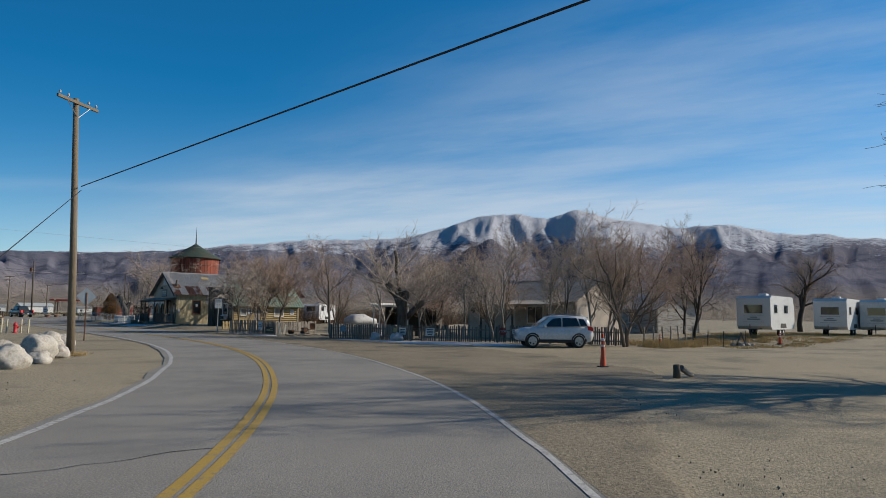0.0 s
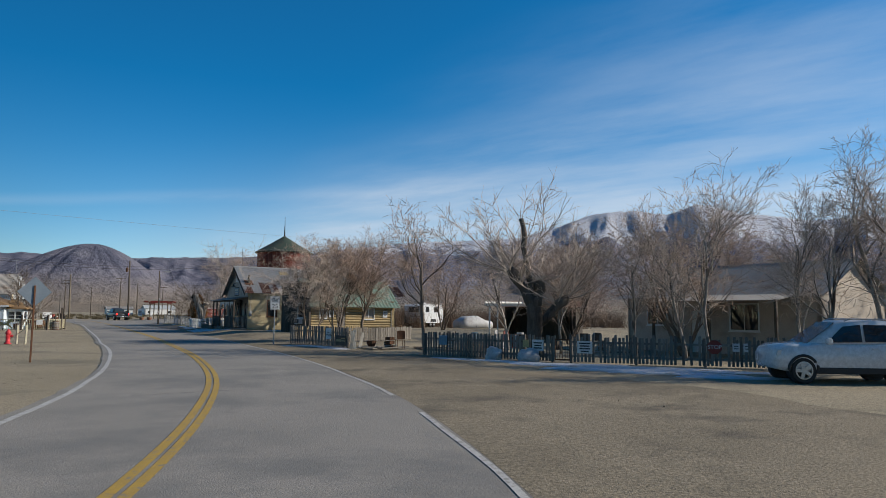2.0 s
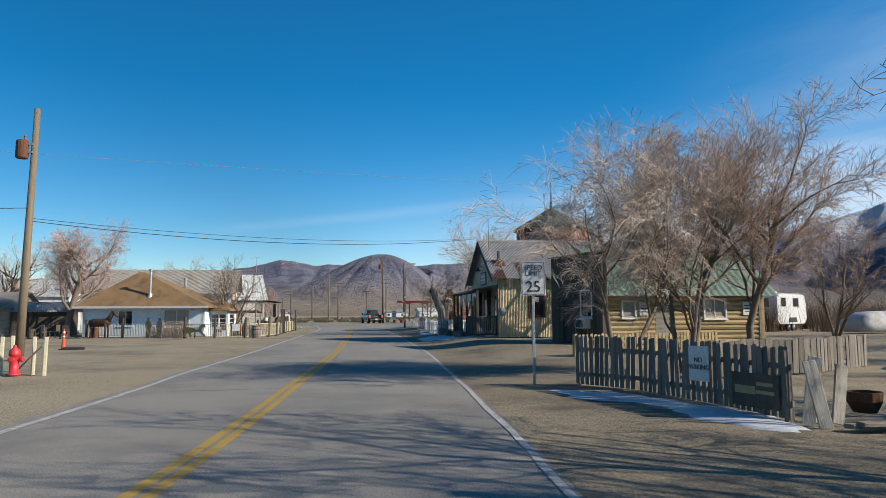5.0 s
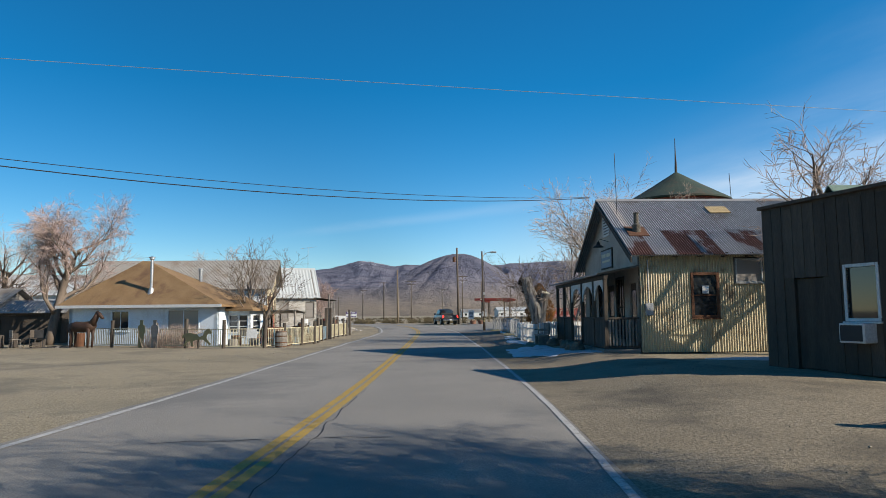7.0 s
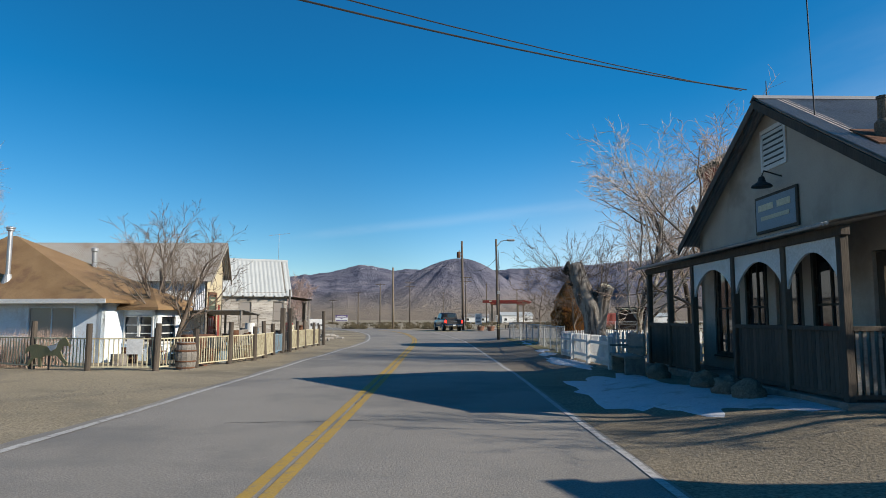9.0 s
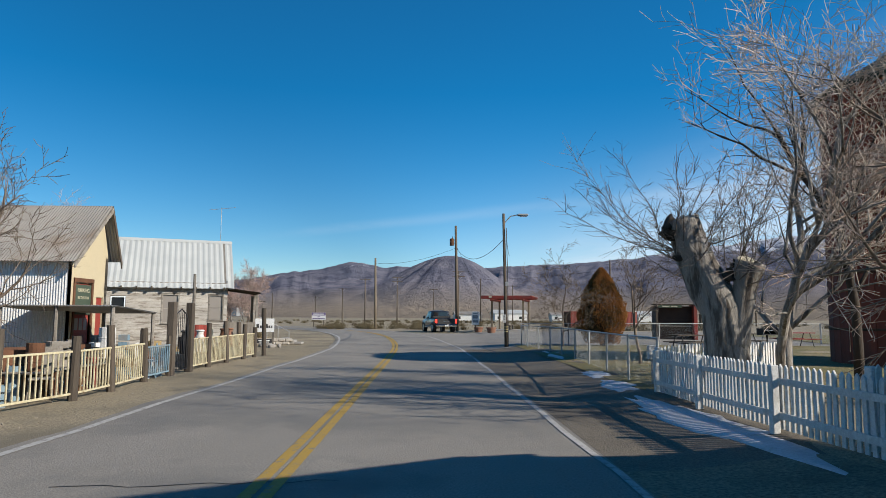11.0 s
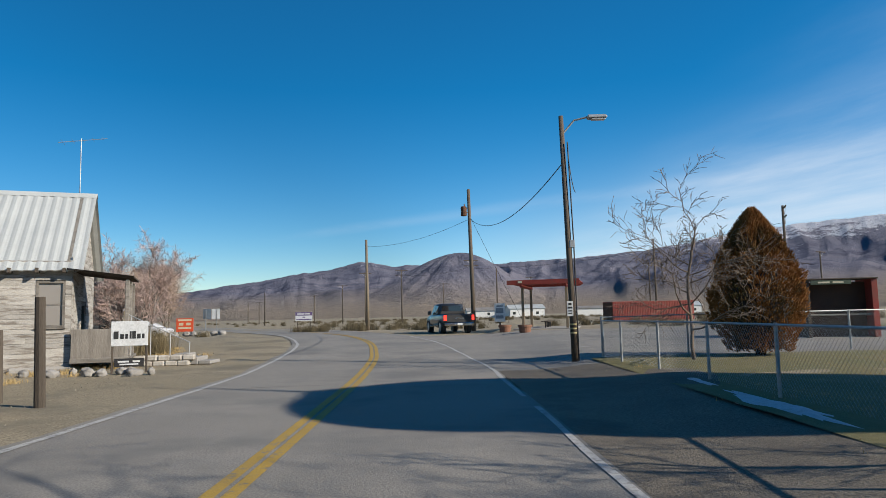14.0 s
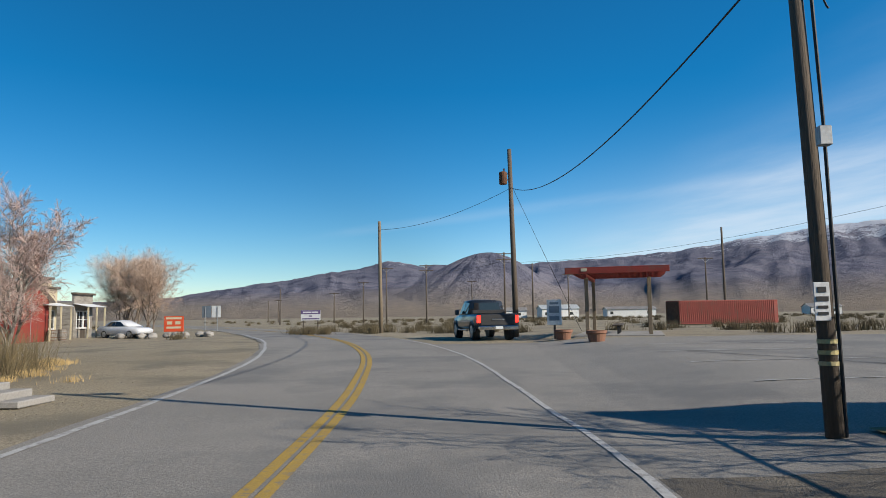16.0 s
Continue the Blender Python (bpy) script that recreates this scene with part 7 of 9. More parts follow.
for k, (x, y) in enumerate(((21.0, 75.4), (20.95, 76.1), (21.0, 77.2), (20.8, 79.4))):
    boulder(x, y, 0.28, 0.4, 40 + k, "dark stone lined up along a porch", GRAVEL, 0.1, "porch stones")

# ---- round red tower ----
tw = thing("water_tower", 32.7, 98.35, "round dark red wooden tank tower with a green conical roof", "tower", z=0.1)
n = 40
TR, TH = 3.2, 9.2
body = part("body", Mesh().lathe([(TR - 0.05, 0.0), (TR - 0.05, TH)], n), TOWER_RED, tw)
for i in range(n):
    a = 2 * math.pi * i / n
    part("stave", Mesh().box(-0.24, -0.02, 0, 0.24, 0.03, TH), TOWER_RED, tw, m=pose(TR * math.cos(a), TR * math.sin(a), 0.02, 0, 0, math.degrees(a) + 90))
for z in (1.2, 3.0, 4.8, 6.6, 8.0):
    part("hoop", Mesh().lathe([(TR + 0.04, z), (TR + 0.06, z + 0.02), (TR + 0.06, z + 0.06), (TR + 0.04, z + 0.08)], n), RUST, tw)
part("roof", Mesh().lathe([(3.55, 9.05), (3.57, 9.15), (1.8, 10.2), (0.12, 11.25)], n), TOWER_ROOF, tw, "dark green conical roof")
part("spire", Mesh().lathe([(0.1, 11.2), (0.08, 11.8), (0.04, 12.7), (0.02, 13.7)], 8), DARK_WOOD, tw)
part("downpipe", Mesh().tube((TR + 0.1, -0.6, 0), (TR + 0.1, -0.6, 9.0), 0.05, n=8), RUST, tw)

# ---- white picket fence and park ----
picket_fence([(20.6, 82.6), (20.5, 86.2), (20.52, 89.7)], "white-painted picket fence round a yard with a cut tree", WHITE, 0.86, 0.07, 0.055, True, jitter=0.015, lean=0.8, missing=0.0, seed=9, group="white picket fences")
picket_fence([(20.62, 89.8), (25.0, 93.2)], "white-painted picket fence round a yard with a cut tree", WHITE, 0.9, 0.07, 0.055, True, jitter=0.015, lean=0.8, missing=0.0, seed=10, group="white picket fences")
picket_fence([(20.9, 83.6), (25.0, 84.3)], "white-painted picket fence round a yard with a cut tree", WHITE, 0.9, 0.07, 0.055, True, jitter=0.015, lean=0.8, missing=0.0, seed=11, group="white picket fences")
chain_fence([(20.62, 90.0), (20.9, 95.0), (21.12, 101.0), (21.1, 106.5), (20.75, 112.4)], "galvanised chain-link fence along a park lawn", 1.06)
chain_fence([(20.75, 112.5), (28, 113.6), (38, 114.7)], "galvanised chain-link fence along a park lawn")
chain_fence([(38, 114.8), (40, 96), (40, 90)], "galvanised chain-link fence along a park lawn")


def picnic_table(x, y, rz, material, label):
    t = thing("picnic_table", x, y, label, "table", rz, group="picnic tables")
    for k in range(4):
        part("board", Mesh().box(-0.9, -0.38 + 0.195 * k, 0.72, 0.9, -0.2 + 0.195 * k, 0.76, 0.006), material, t)
    for s in (-1, 1):
        part("bench", Mesh().box(-0.9, s * 0.72 - 0.13, 0.42, 0.9, s * 0.72 + 0.13, 0.46, 0.006), material, t)
        part("frame", Mesh().tube((s * 0.65, -0.75, 0.41), (s * 0.65, 0.75, 0.41), 0.025, n=6).tube((s * 0.65, -0.6, 0.0), (s * 0.65, -0.25, 0.72), 0.025, n=6).tube((s * 0.65, 0.6, 0.0), (s * 0.65, 0.25, 0.72), 0.025, n=6), BLACK, t)


picnic_table(27.2, 105.5, 10, DARK_WOOD, "dark wooden picnic table on a park lawn")
picnic_table(30.5, 108.5, 15, DARK_WOOD, "dark wooden picnic table on a park lawn")
picnic_table(34.8, 111.5, 5, RED_PAINT, "red-painted picnic table on a park lawn")
gr = thing("park_grill", 31.3, 107.3, "black steel park grill on a post", "grill", 10)
part("post", Mesh().tube((0, 0, -0.1), (0, 0, 0.72), 0.04, n=8), BLACK, gr)
part("firebox", Mesh().box(-0.35, -0.25, 0.72, 0.35, 0.25, 0.76, 0.01).box(-0.35, -0.25, 0.76, -0.32, 0.25, 1.02).box(0.32, -0.25, 0.76, 0.35, 0.25, 1.02).box(-0.32, 0.22, 0.76, 0.32, 0.25, 1.02), BLACK, gr)
part("grate", Mesh().box(-0.32, -0.24, 0.93, 0.32, 0.2, 0.945), STEEL, gr)
ki = thing("kiosk", 31.3, 119.2, "small park kiosk with red side walls and a flat roof", "kiosk", -8)
part("wall", Mesh().box(-1.5, -0.6, 0, -1.35, 0.9, 2.35, 0.01), DARK_WOOD, ki)
part("wall", Mesh().box(1.25, -0.6, 0, 1.5, 0.9, 2.4, 0.01), RED_PAINT, ki, "brick-red end wall")
part("wall", Mesh().box(-1.35, 0.0, 0, 1.25, 0.14, 2.3, 0.01), EARTH_BROWN, ki, "faded brown back panel")
ki.scale = (0.84, 0.9, 0.9)
part("roof", Mesh().box(-1.53, -0.68, 2.4, 1.53, 0.98, 2.46, 0.02), DARK_WOOD, ki)
nb = part("name_board", Mesh().box(-1.3, -0.66, 2.2, 0.4, -0.62, 2.38, 0.006), GREEN_SIGN, ki)
bars(nb, SIGN_CREAM, pose(-0.45, -0.661, 2.29), [(-0.3, 0, 0.5, 0.07), (0.3, 0, 0.45, 0.07)])
part("counter", Mesh().box(-1.34, -0.45, 0.9, 1.24, -0.01, 0.96, 0.01), GREY_WOOD, ki)
ub = thing("utility_box", 20.95, 91.35, "small grey metal utility box on a post", "utility box", 0)
part("post", Mesh().box(-0.03, -0.03, -0.1, 0.03, 0.03, 0.6), GALV, ub)
part("box", Mesh().box(-0.11, -0.08, 0.55, 0.11, 0.08, 0.86, 0.015), WHITE_METAL, ub)


# ---- left side: pale blue house with a brown hip roof ----
bh = thing("house", 4.1, 88.3, "pale blue house with a brown shingled hip roof", "house", 170)
# local x runs away from the road along the front, the front faces local +y
BL, BD, BHH = 9.0, 4.6, 2.25
B_OPEN = [(1.1, 2.9, 0.75, 1.9), (5.3, 6.3, 0.85, 1.85)]
FR = face(BL, 0, 0, 180)
mir = [(BL - b, BL - a, c, d) for a, b, c, d in B_OPEN]
part("wall", wall(BL, BHH, 0.2, mir), BLUE_WALL, bh, m=FR)
part("wall", wall(BD, BHH, 0.2, [(3.0, 4.0, 0.9, 1.8)]), BLUE_WALL, bh, m=face(0, 0, 0, -90))
part("wall", wall(BD, BHH, 0.2), BLUE_WALL, bh, m=face(BL, -BD, 0, 90))
part("wall", wall(BL, BHH, 0.2), BLUE_WALL, bh, m=face(0, -BD, 0, 0))
for o, bb in zip(mir, ((2, 1), (2, 1))):
    window(bh, FR, *o, BLUE_WALL, PANE_CURTAIN if bb[0] == 2 and o[1] - o[0] > 1.5 else PANE, 0.08, bb)
ov = 0.5
ridge_z = 4.85
hip = Mesh()
hip.add([(-ov, ov, BHH - 0.05), (BL + ov, ov, BHH - 0.05), (BL + ov, -BD - ov, BHH - 0.05), (-ov, -BD - ov, BHH - 0.05), (5.7, -BD / 2, ridge_z), (6.1, -BD / 2, ridge_z),
         (-ov, ov, BHH - 0.17), (BL + ov, ov, BHH - 0.17), (BL + ov, -BD - ov, BHH - 0.17), (-ov, -BD - ov, BHH - 0.17)],
        [(0, 1, 5, 4), (1, 2, 5), (2, 3, 4, 5), (3, 0, 4), (0, 6, 7, 1), (1, 7, 8, 2), (2, 8, 9, 3), (3, 9, 6, 0), (6, 9, 8, 7)])
part("roof", hip, SHINGLE, bh, "brown asphalt shingle hip roof")
part("fascia", Mesh().box(-ov, ov, BHH - 0.19, BL + ov, ov + 0.02, BHH - 0.03), WHITE, bh, "white eave board")
sp_ = part("stovepipe", Mesh().lathe([(0.085, 0), (0.085, 1.95), (0.14, 1.98), (0.14, 2.04), (0.17, 2.06), (0.17, 2.1), (0.02, 2.14)], 14, (4.2, -0.35, 2.8)), STEEL, bh, "grey metal stovepipe with a rain cap")
part("flashing", Mesh().lathe([(0.22, 0), (0.12, 0.36)], 14, (4.2, -0.35, 2.8)), GALV, sp_)
part("stovepipe", Mesh().lathe([(0.1, 0), (0.1, 1.1), (0.14, 1.12), (0.14, 1.25), (0.03, 1.3)], 14, (2.9, -3.3, 3.15)), GALV, bh, "metal stovepipe with a rain cap")
# sun porch on the road end
part("sun_porch_wall", wall(1.3, 1.95, 0.15, [(0.1, 0.6, 0.7, 1.6), (0.7, 1.2, 0.7, 1.6)]), BLUE_WALL, bh, m=face(0.0, -1.2, 0, 180))
part("sun_porch_wall", wall(1.7, 1.95, 0.15, [(0.4, 1.3, 0.7, 1.6)]), BLUE_WALL, bh, m=face(-1.3, -1.2, 0, -90))
for o in ((0.1, 0.6, 0.7, 1.6), (0.7, 1.2, 0.7, 1.6)):
    window(bh, face(0.0, -1.2, 0, 180), *o, WHITE, PANE, 0.05, (1, 3))
for o in ((0.4, 1.3, 0.7, 1.6),):
    window(bh, face(-1.3, -1.2, 0, -90), *o, WHITE, PANE, 0.05, (1, 3))
pr = Mesh()
pr.add([(-1.65, -0.8, 1.95), (0.1, -0.8, 1.95), (0.1, -3.2, 1.95), (-1.65, -3.2, 1.95), (0.1, -2.0, 2.7), (-0.6, -2.0, 2.7), (-1.65, -0.8, 1.85), (0.1, -0.8, 1.85), (0.1, -3.2, 1.85), (-1.65, -3.2, 1.85)],
       [(0, 1, 4, 5), (5, 4, 2, 3), (0, 5, 3), (0, 6, 7, 1), (3, 9, 6, 0), (6, 9, 8, 7), (1, 7, 8, 2), (1, 2, 4), (2, 8, 9, 3)])
part("sun_porch_roof", pr, SHINGLE, bh)

# barn with a cream front; local x runs away from the road, local +y faces up the road
ba = thing("barn", 4.0, 98.95, "old barn with a corrugated grey roof and a cream road front", "barn", 180)
BAL, BAD, BAH, BAR, BAP = 12.5, 2.7, 3.75, 5.6, 2.05
part("wall", wall(BAL, BAH, 0.2), WHITE, ba, "white corrugated wall", face(BAL, 0, 0, 180))
part("cladding", Mesh().sheet((0, 0.02, 0.05), (1, 0, 0), (0, 0, 1), BAL, BAH - 0.1, 0.09, 0.015, 0.015), WHITE_METAL, ba, "white corrugated cladding")
BF = face(0, 0, 0, -90)
BF_OPEN = [(0.45, 1.55, 0.0, 2.75), (1.95, 2.45, 0.0, 2.3)]
part("wall", wall(BAD, BAH, 0.2, BF_OPEN, (BAP, BAR)), CREAM, ba, "cream-painted gable front", BF)
part("wall", wall(BAD, BAH, 0.2, (), (BAD - BAP, BAR)), GREY_WOOD, ba, m=face(BAL, -BAD, 0, 90))
part("wall", wall(BAL, BAH, 0.2), GREY_WOOD, ba, m=face(0, -BAD, 0, 0))
bs_ = (BAR - BAH) / BAP
part("roof", Mesh().sheet((BAL + 0.4, 0.4, BAH - bs_ * 0.4 + 0.03), (-1, 0, 0), (0, -BAP - 0.4, BAR - BAH + bs_ * 0.4), BAL + 0.8, math.hypot(BAP + 0.4, BAR - BAH + bs_ * 0.4), 0.1, 0.014, 0.03, 3), TIN_BARN, ba, "weathered corrugated roof slope")
part("roof", Mesh().sheet((-0.4, -BAD - 0.25, BAH - 0.1), (1, 0, 0), (0, BAD - BAP + 0.25, BAR - BAH + 0.12), BAL + 0.8, math.hypot(BAD - BAP + 0.25, BAR - BAH + 0.12), 0.1, 0.014, 0.03, 2), TIN_BARN, ba)
part("bargeboard", Mesh().prism([(0.4, BAH - bs_ * 0.4 - 0.02), (-BAP, BAR - 0.02), (-BAP, BAR - 0.22), (0.4, BAH - bs_ * 0.4 - 0.2)], -0.42, -0.38, "x"), GREY_WOOD, ba)
part("bargeboard", Mesh().prism([(-BAP, BAR - 0.02), (-BAD - 0.25, BAH - 0.12), (-BAD - 0.25, BAH - 0.36), (-BAP, BAR - 0.3)], -0.42, -0.38, "x"), DARK_WOOD, ba)
door = part("barn_door", Mesh().box(0.47, 0.04, 0.03, 1.53, 0.1, 2.73, 0.01), RED_PAINT, ba, "red barn door", BF)
for k in range(3):
    part("door_pane", Mesh().box(0.6 + 0.3 * k, 0.03, 1.15, 0.82 + 0.3 * k, 0.039, 1.55), PANE_CURTAIN, door)
part("door_frame", Mesh().box(0.34, -0.04, 0, 0.45, 0.06, 2.9).box(1.55, -0.04, 0, 1.66, 0.06, 2.9).box(0.34, -0.05, 2.78, 1.66, 0.07, 2.92), RUST, ba, m=BF)
ps = part("parking_sign", Mesh().box(0.48, -0.02, 1.68, 1.52, 0.02, 2.7, 0.008), GREEN_SIGN, ba, "dark green hand-painted parking board", BF)
lettering(ps, "PARKING", 0.19, SIGN_CREAM, pose(1.0, -0.02, 2.5))
lettering(ps, "IN THE REAR", 0.13, SIGN_CREAM, pose(1.0, -0.02, 2.25))
part("side_door", Mesh().box(1.97, 0.05, 0.03, 2.43, 0.1, 2.28, 0.008), RED_PAINT, ba, m=BF)
# lean-to along the yard side
lt = thing("lean_to", 6.5, 98.57, "rusty lean-to roof on poles beside a barn", "shelter", 180)
part("roof", Mesh().sheet((0, -1.6, 1.76), (1, 0, 0), (0, 3.2, 0.2), 3.6, 3.22, 0.1, 0.012, 0.03, 2), TIN, lt)
for x in (0.1, 1.8, 3.5):
    part("post", Mesh().tube((x, 1.5, -0.1), (x, 1.5, 1.94), 0.06, n=7), GREY_WOOD, lt)
    part("post", Mesh().tube((x, -1.5, -0.1), (x, -1.5, 1.76), 0.06, n=7), GREY_WOOD, lt)

# weathered white house with a pale metal roof
wh = thing("house", -4.1, 111.1, "weathered clapboard house with a pale ribbed metal roof", "house", 21)
WL, WD, WH_, WR = 9.3, 5.4, 3.45, 6.05
W_OPEN = [(6.0, 6.75, 1.3, 2.75), (8.4, 9.05, 1.45, 2.75), (3.5, 4.1, 1.9, 2.6)]
part("wall", wall(WL, WH_, 0.15, W_OPEN), GREY_WOOD, wh)
siding(wh, pose(0, 0, 0), WL, 0.15, WH_, 0.15, CLAP, [(a - 0.08, b + 0.08, c - 0.1, d + 0.08) for a, b, c, d in W_OPEN], seed=3)
part("wall", wall(WD, WH_, 0.15, [(2.2, 3.1, 0.0, 2.1)], (WD / 2, WR)), GREY_WOOD, wh, m=face(WL, 0, 0, 90))
siding(wh, face(WL, 0, 0, 90), WD, 0.15, WR - 0.3, 0.15, CLAP, [(2.1, 3.2, 0.0, 2.2)], seed=4, gable=(WH_, WD / 2, WR))
part("wall", wall(WD, WH_, 0.15, (), (WD / 2, WR)), GREY_WOOD, wh, m=face(0, WD, 0, -90))
part("wall", wall(WL, WH_, 0.15), GREY_WOOD, wh, m=face(WL, WD, 0, 180))
gable_house_roof(wh, WL, WD, WH_, WR, 0.32, TIN_CLEAN, pitch=0.3, gable_over=0.35, thick=0.04)
for k in range(13):
    part("rafter_tail", Mesh().box(0.2 + 0.74 * k, -0.42, WH_ - 0.38, 0.28 + 0.74 * k, 0.0, WH_ - 0.24), DARK_WOOD, wh)
window(wh, pose(0, -0.02, 0), *W_OPEN[0], GREY_WOOD, PANE_CURTAIN, 0.08, (1, 2))
window(wh, pose(0, -0.02, 0), *W_OPEN[1], GREY_WOOD, PANE_CURTAIN, 0.08, (1, 2))
window(wh, pose(0, -0.02, 0), *W_OPEN[2], BLUE_WALL, PANE, 0.06)
part("porch_roof", Mesh().sheet((WL - 0.1, 2.6, 3.2), (0, -1, 0), (1.9, 0, -0.25), 3.0, 1.92, 0.14, 0.012, 0.04, 2), DARK_WOOD, wh, "dark sagging porch roof")
for y in (-0.2, 1.1, 2.4):
    part("porch_post", Mesh().box(WL + 1.55, y - 0.06, -0.3, WL + 1.67, y + 0.06, 2.85, 0.01), GREY_WOOD, wh)
part("porch_deck", Mesh().box(WL + 0.02, -0.3, 0.25, WL + 1.75, 2.5, 0.4, 0.01), GREY_WOOD, wh)
for (a, b) in ((-0.2, 1.1), (1.1, 2.4)):
    part("porch_panel", Mesh().box(WL + 1.58, a + 0.08, 0.4, WL + 1.62, b - 0.08, 1.3), FENCE_WOOD, wh, "weathered plank porch parapet")
part("porch_panel", Mesh().box(WL + 0.05, -0.25, 0.4, WL + 1.55, -0.21, 1.3), FENCE_WOOD, wh)
for k in range(6):
    part("porch_board", Mesh().box(WL + 1.585, 1.15 + 0.21 * k, 1.3, WL + 1.615, 1.345 + 0.21 * k, 2.75), FENCE_WOOD, wh)
for k in range(10):
    part("foundation_stone", Mesh().box(-0.4, -0.2, 0, 0.4, 0.15, 0.28, 0.06), CONCRETE, wh, m=pose(0.6 + 0.93 * k, 0.02, -0.1, 0, 0, 4 * math.sin(k)))
ant = thing("tv_antenna", 3.2, 117.3, "thin rooftop television antenna on a mast", "antenna", 20, z=6.05)
part("mast", Mesh().tube((0, 0, -0.05), (0, 0, 2.15), 0.018, n=6), GALV, ant)
part("boom", Mesh().tube((-0.75, 0, 1.95), (0.85, 0, 2.2), 0.012, n=5), GALV, ant)
for k in range(5):
    part("element", Mesh().tube((-0.6 + 0.33 * k, -0.4 + 0.05 * k, 1.98 + 0.05 * k), (-0.6 + 0.33 * k, 0.4 - 0.05 * k, 1.98 + 0.05 * k), 0.006, n=4), GALV, ant)

# yard fence along the road
bar_fence([(-4.2, 89.2), (-1.2, 87.6), (1.6, 86.2), (3.6, 85.2), (5.75, 84.35), (7.7, 84.4)], "cream metal bar fence between rough timber posts", 3)
bar_fence([(7.7, 84.4), (8.3, 86.0), (8.75, 87.9), (9.05, 89.9), (9.0, 91.6), (8.8, 93.8)], "cream metal bar fence between rough timber posts", 4)
bar_fence([(8.75, 97.1), (8.7, 99.0), (8.7, 101.0), (8.75, 103.0), (8.8, 104.4)], "cream metal bar fence between rough timber posts", 5)
bar_fence([(8.8, 93.8), (8.75, 95.6)], "low pale blue metal fence panel", 6, 0.85, mat_bar=BLUE_JUNK)
ag = thing("garden_gate", 8.75, 96.35, "tall arched black iron garden gate between timber posts", "gate", 90)
for x in (-0.72, 0.72):
    part("gate_post", Mesh().box(x - 0.11, -0.1, -0.1, x + 0.11, 0.1, 2.05, 0.02), DARK_WOOD, ag, "thick rough timber gate post")
gt = part("gate_leaf", Mesh().path([(-0.58, 0, 0.1), (-0.58, 0, 1.4), (-0.4, 0, 1.7), (0, 0, 1.85), (0.4, 0, 1.7), (0.58, 0, 1.4), (0.58, 0, 0.1), (-0.58, 0, 0.1)], [0.02] * 8, 6), BLACK, ag)
for k in range(8):
    x = -0.5 + 0.143 * k
    part("bar", Mesh().tube((x, 0, 0.1), (x, 0, 1.8 - 0.9 * x * x), 0.01, n=5), BLACK, gt)
for p in ((8.9, 105.6, 2.0), (7.6, 106.4, 1.4)):
    ob = solid("timber_post", Mesh().path([(0, 0, -0.1), (0, 0, p[2])], (0.1, 0.09), 9), DARK_WOOD, "thick rough timber post at the fence end", "post", group="timber posts")
    ob.matrix_basis = pose(p[0], p[1], g(p[0], p[1]), 1, -1, 0)
ob = solid("notice_board", Mesh().box(-0.24, -0.012, -0.22, 0.24, 0.0, 0.22, 0.004), SIGN_WHITE, "plain white board hung on a bar fence", "sign")
ob.matrix_basis = pose(7.1, 84.34, 0.72, 0, 0, 0)
brl = thing("barrel", 8.35, 85.0, "old wooden barrel with iron hoops by the fence", "barrel")
BPROF = [(0.25, 0), (0.285, 0.15), (0.315, 0.42), (0.285, 0.69), (0.25, 0.84)]
for i in range(14):
    a = 2 * math.pi * i / 14
    v = []
    for r, z in BPROF:
        for s in (-1, 1):
            w = a + s * math.pi / 14 * 0.96
            v += [(r * math.cos(w), r * math.sin(w), z), ((r - 0.025) * math.cos(w), (r - 0.025) * math.sin(w), z)]
    f = []
    for j in range(4):
        o = j * 4
        f += [(o, o + 2, o + 6, o + 4), (o + 1, o + 5, o + 7, o + 3), (o, o + 4, o + 5, o + 1), (o + 2, o + 3, o + 7, o + 6)]
    f += [(0, 1, 3, 2), (16, 18, 19, 17)]
    part("stave", Mesh().add(v, f), GREY_WOOD, brl)
for z, r in ((0.06, 0.268), (0.25, 0.302), (0.56, 0.307), (0.77, 0.27)):
    part("hoop", Mesh().lathe([(r, z), (r + 0.008, z + 0.005), (r + 0.008, z + 0.04), (r, z + 0.045)], 22), RUST, brl)
part("lid", Mesh().lathe([(0.23, 0.8), (0.23, 0.82)], 20), DARK_WOOD, brl)


def cutout(x, y, rz, poly, material, label, name, category, z=0.0, th=0.02, extra=None):
    t = thing(name, x, y, label, category, rz)
    part("panel", Mesh().prism(poly, 0, th, "y"), material, t, m=pose(0, 0, z))
    part("stake", Mesh().box(-0.03, th, -0.1, 0.03, th + 0.03, 0.6), DARK_WOOD, t)
    if extra:
        part("saddle", Mesh().prism(extra, -0.006, 0, "y"), SIGN_WHITE, t, m=pose(0, 0, z))
    return t


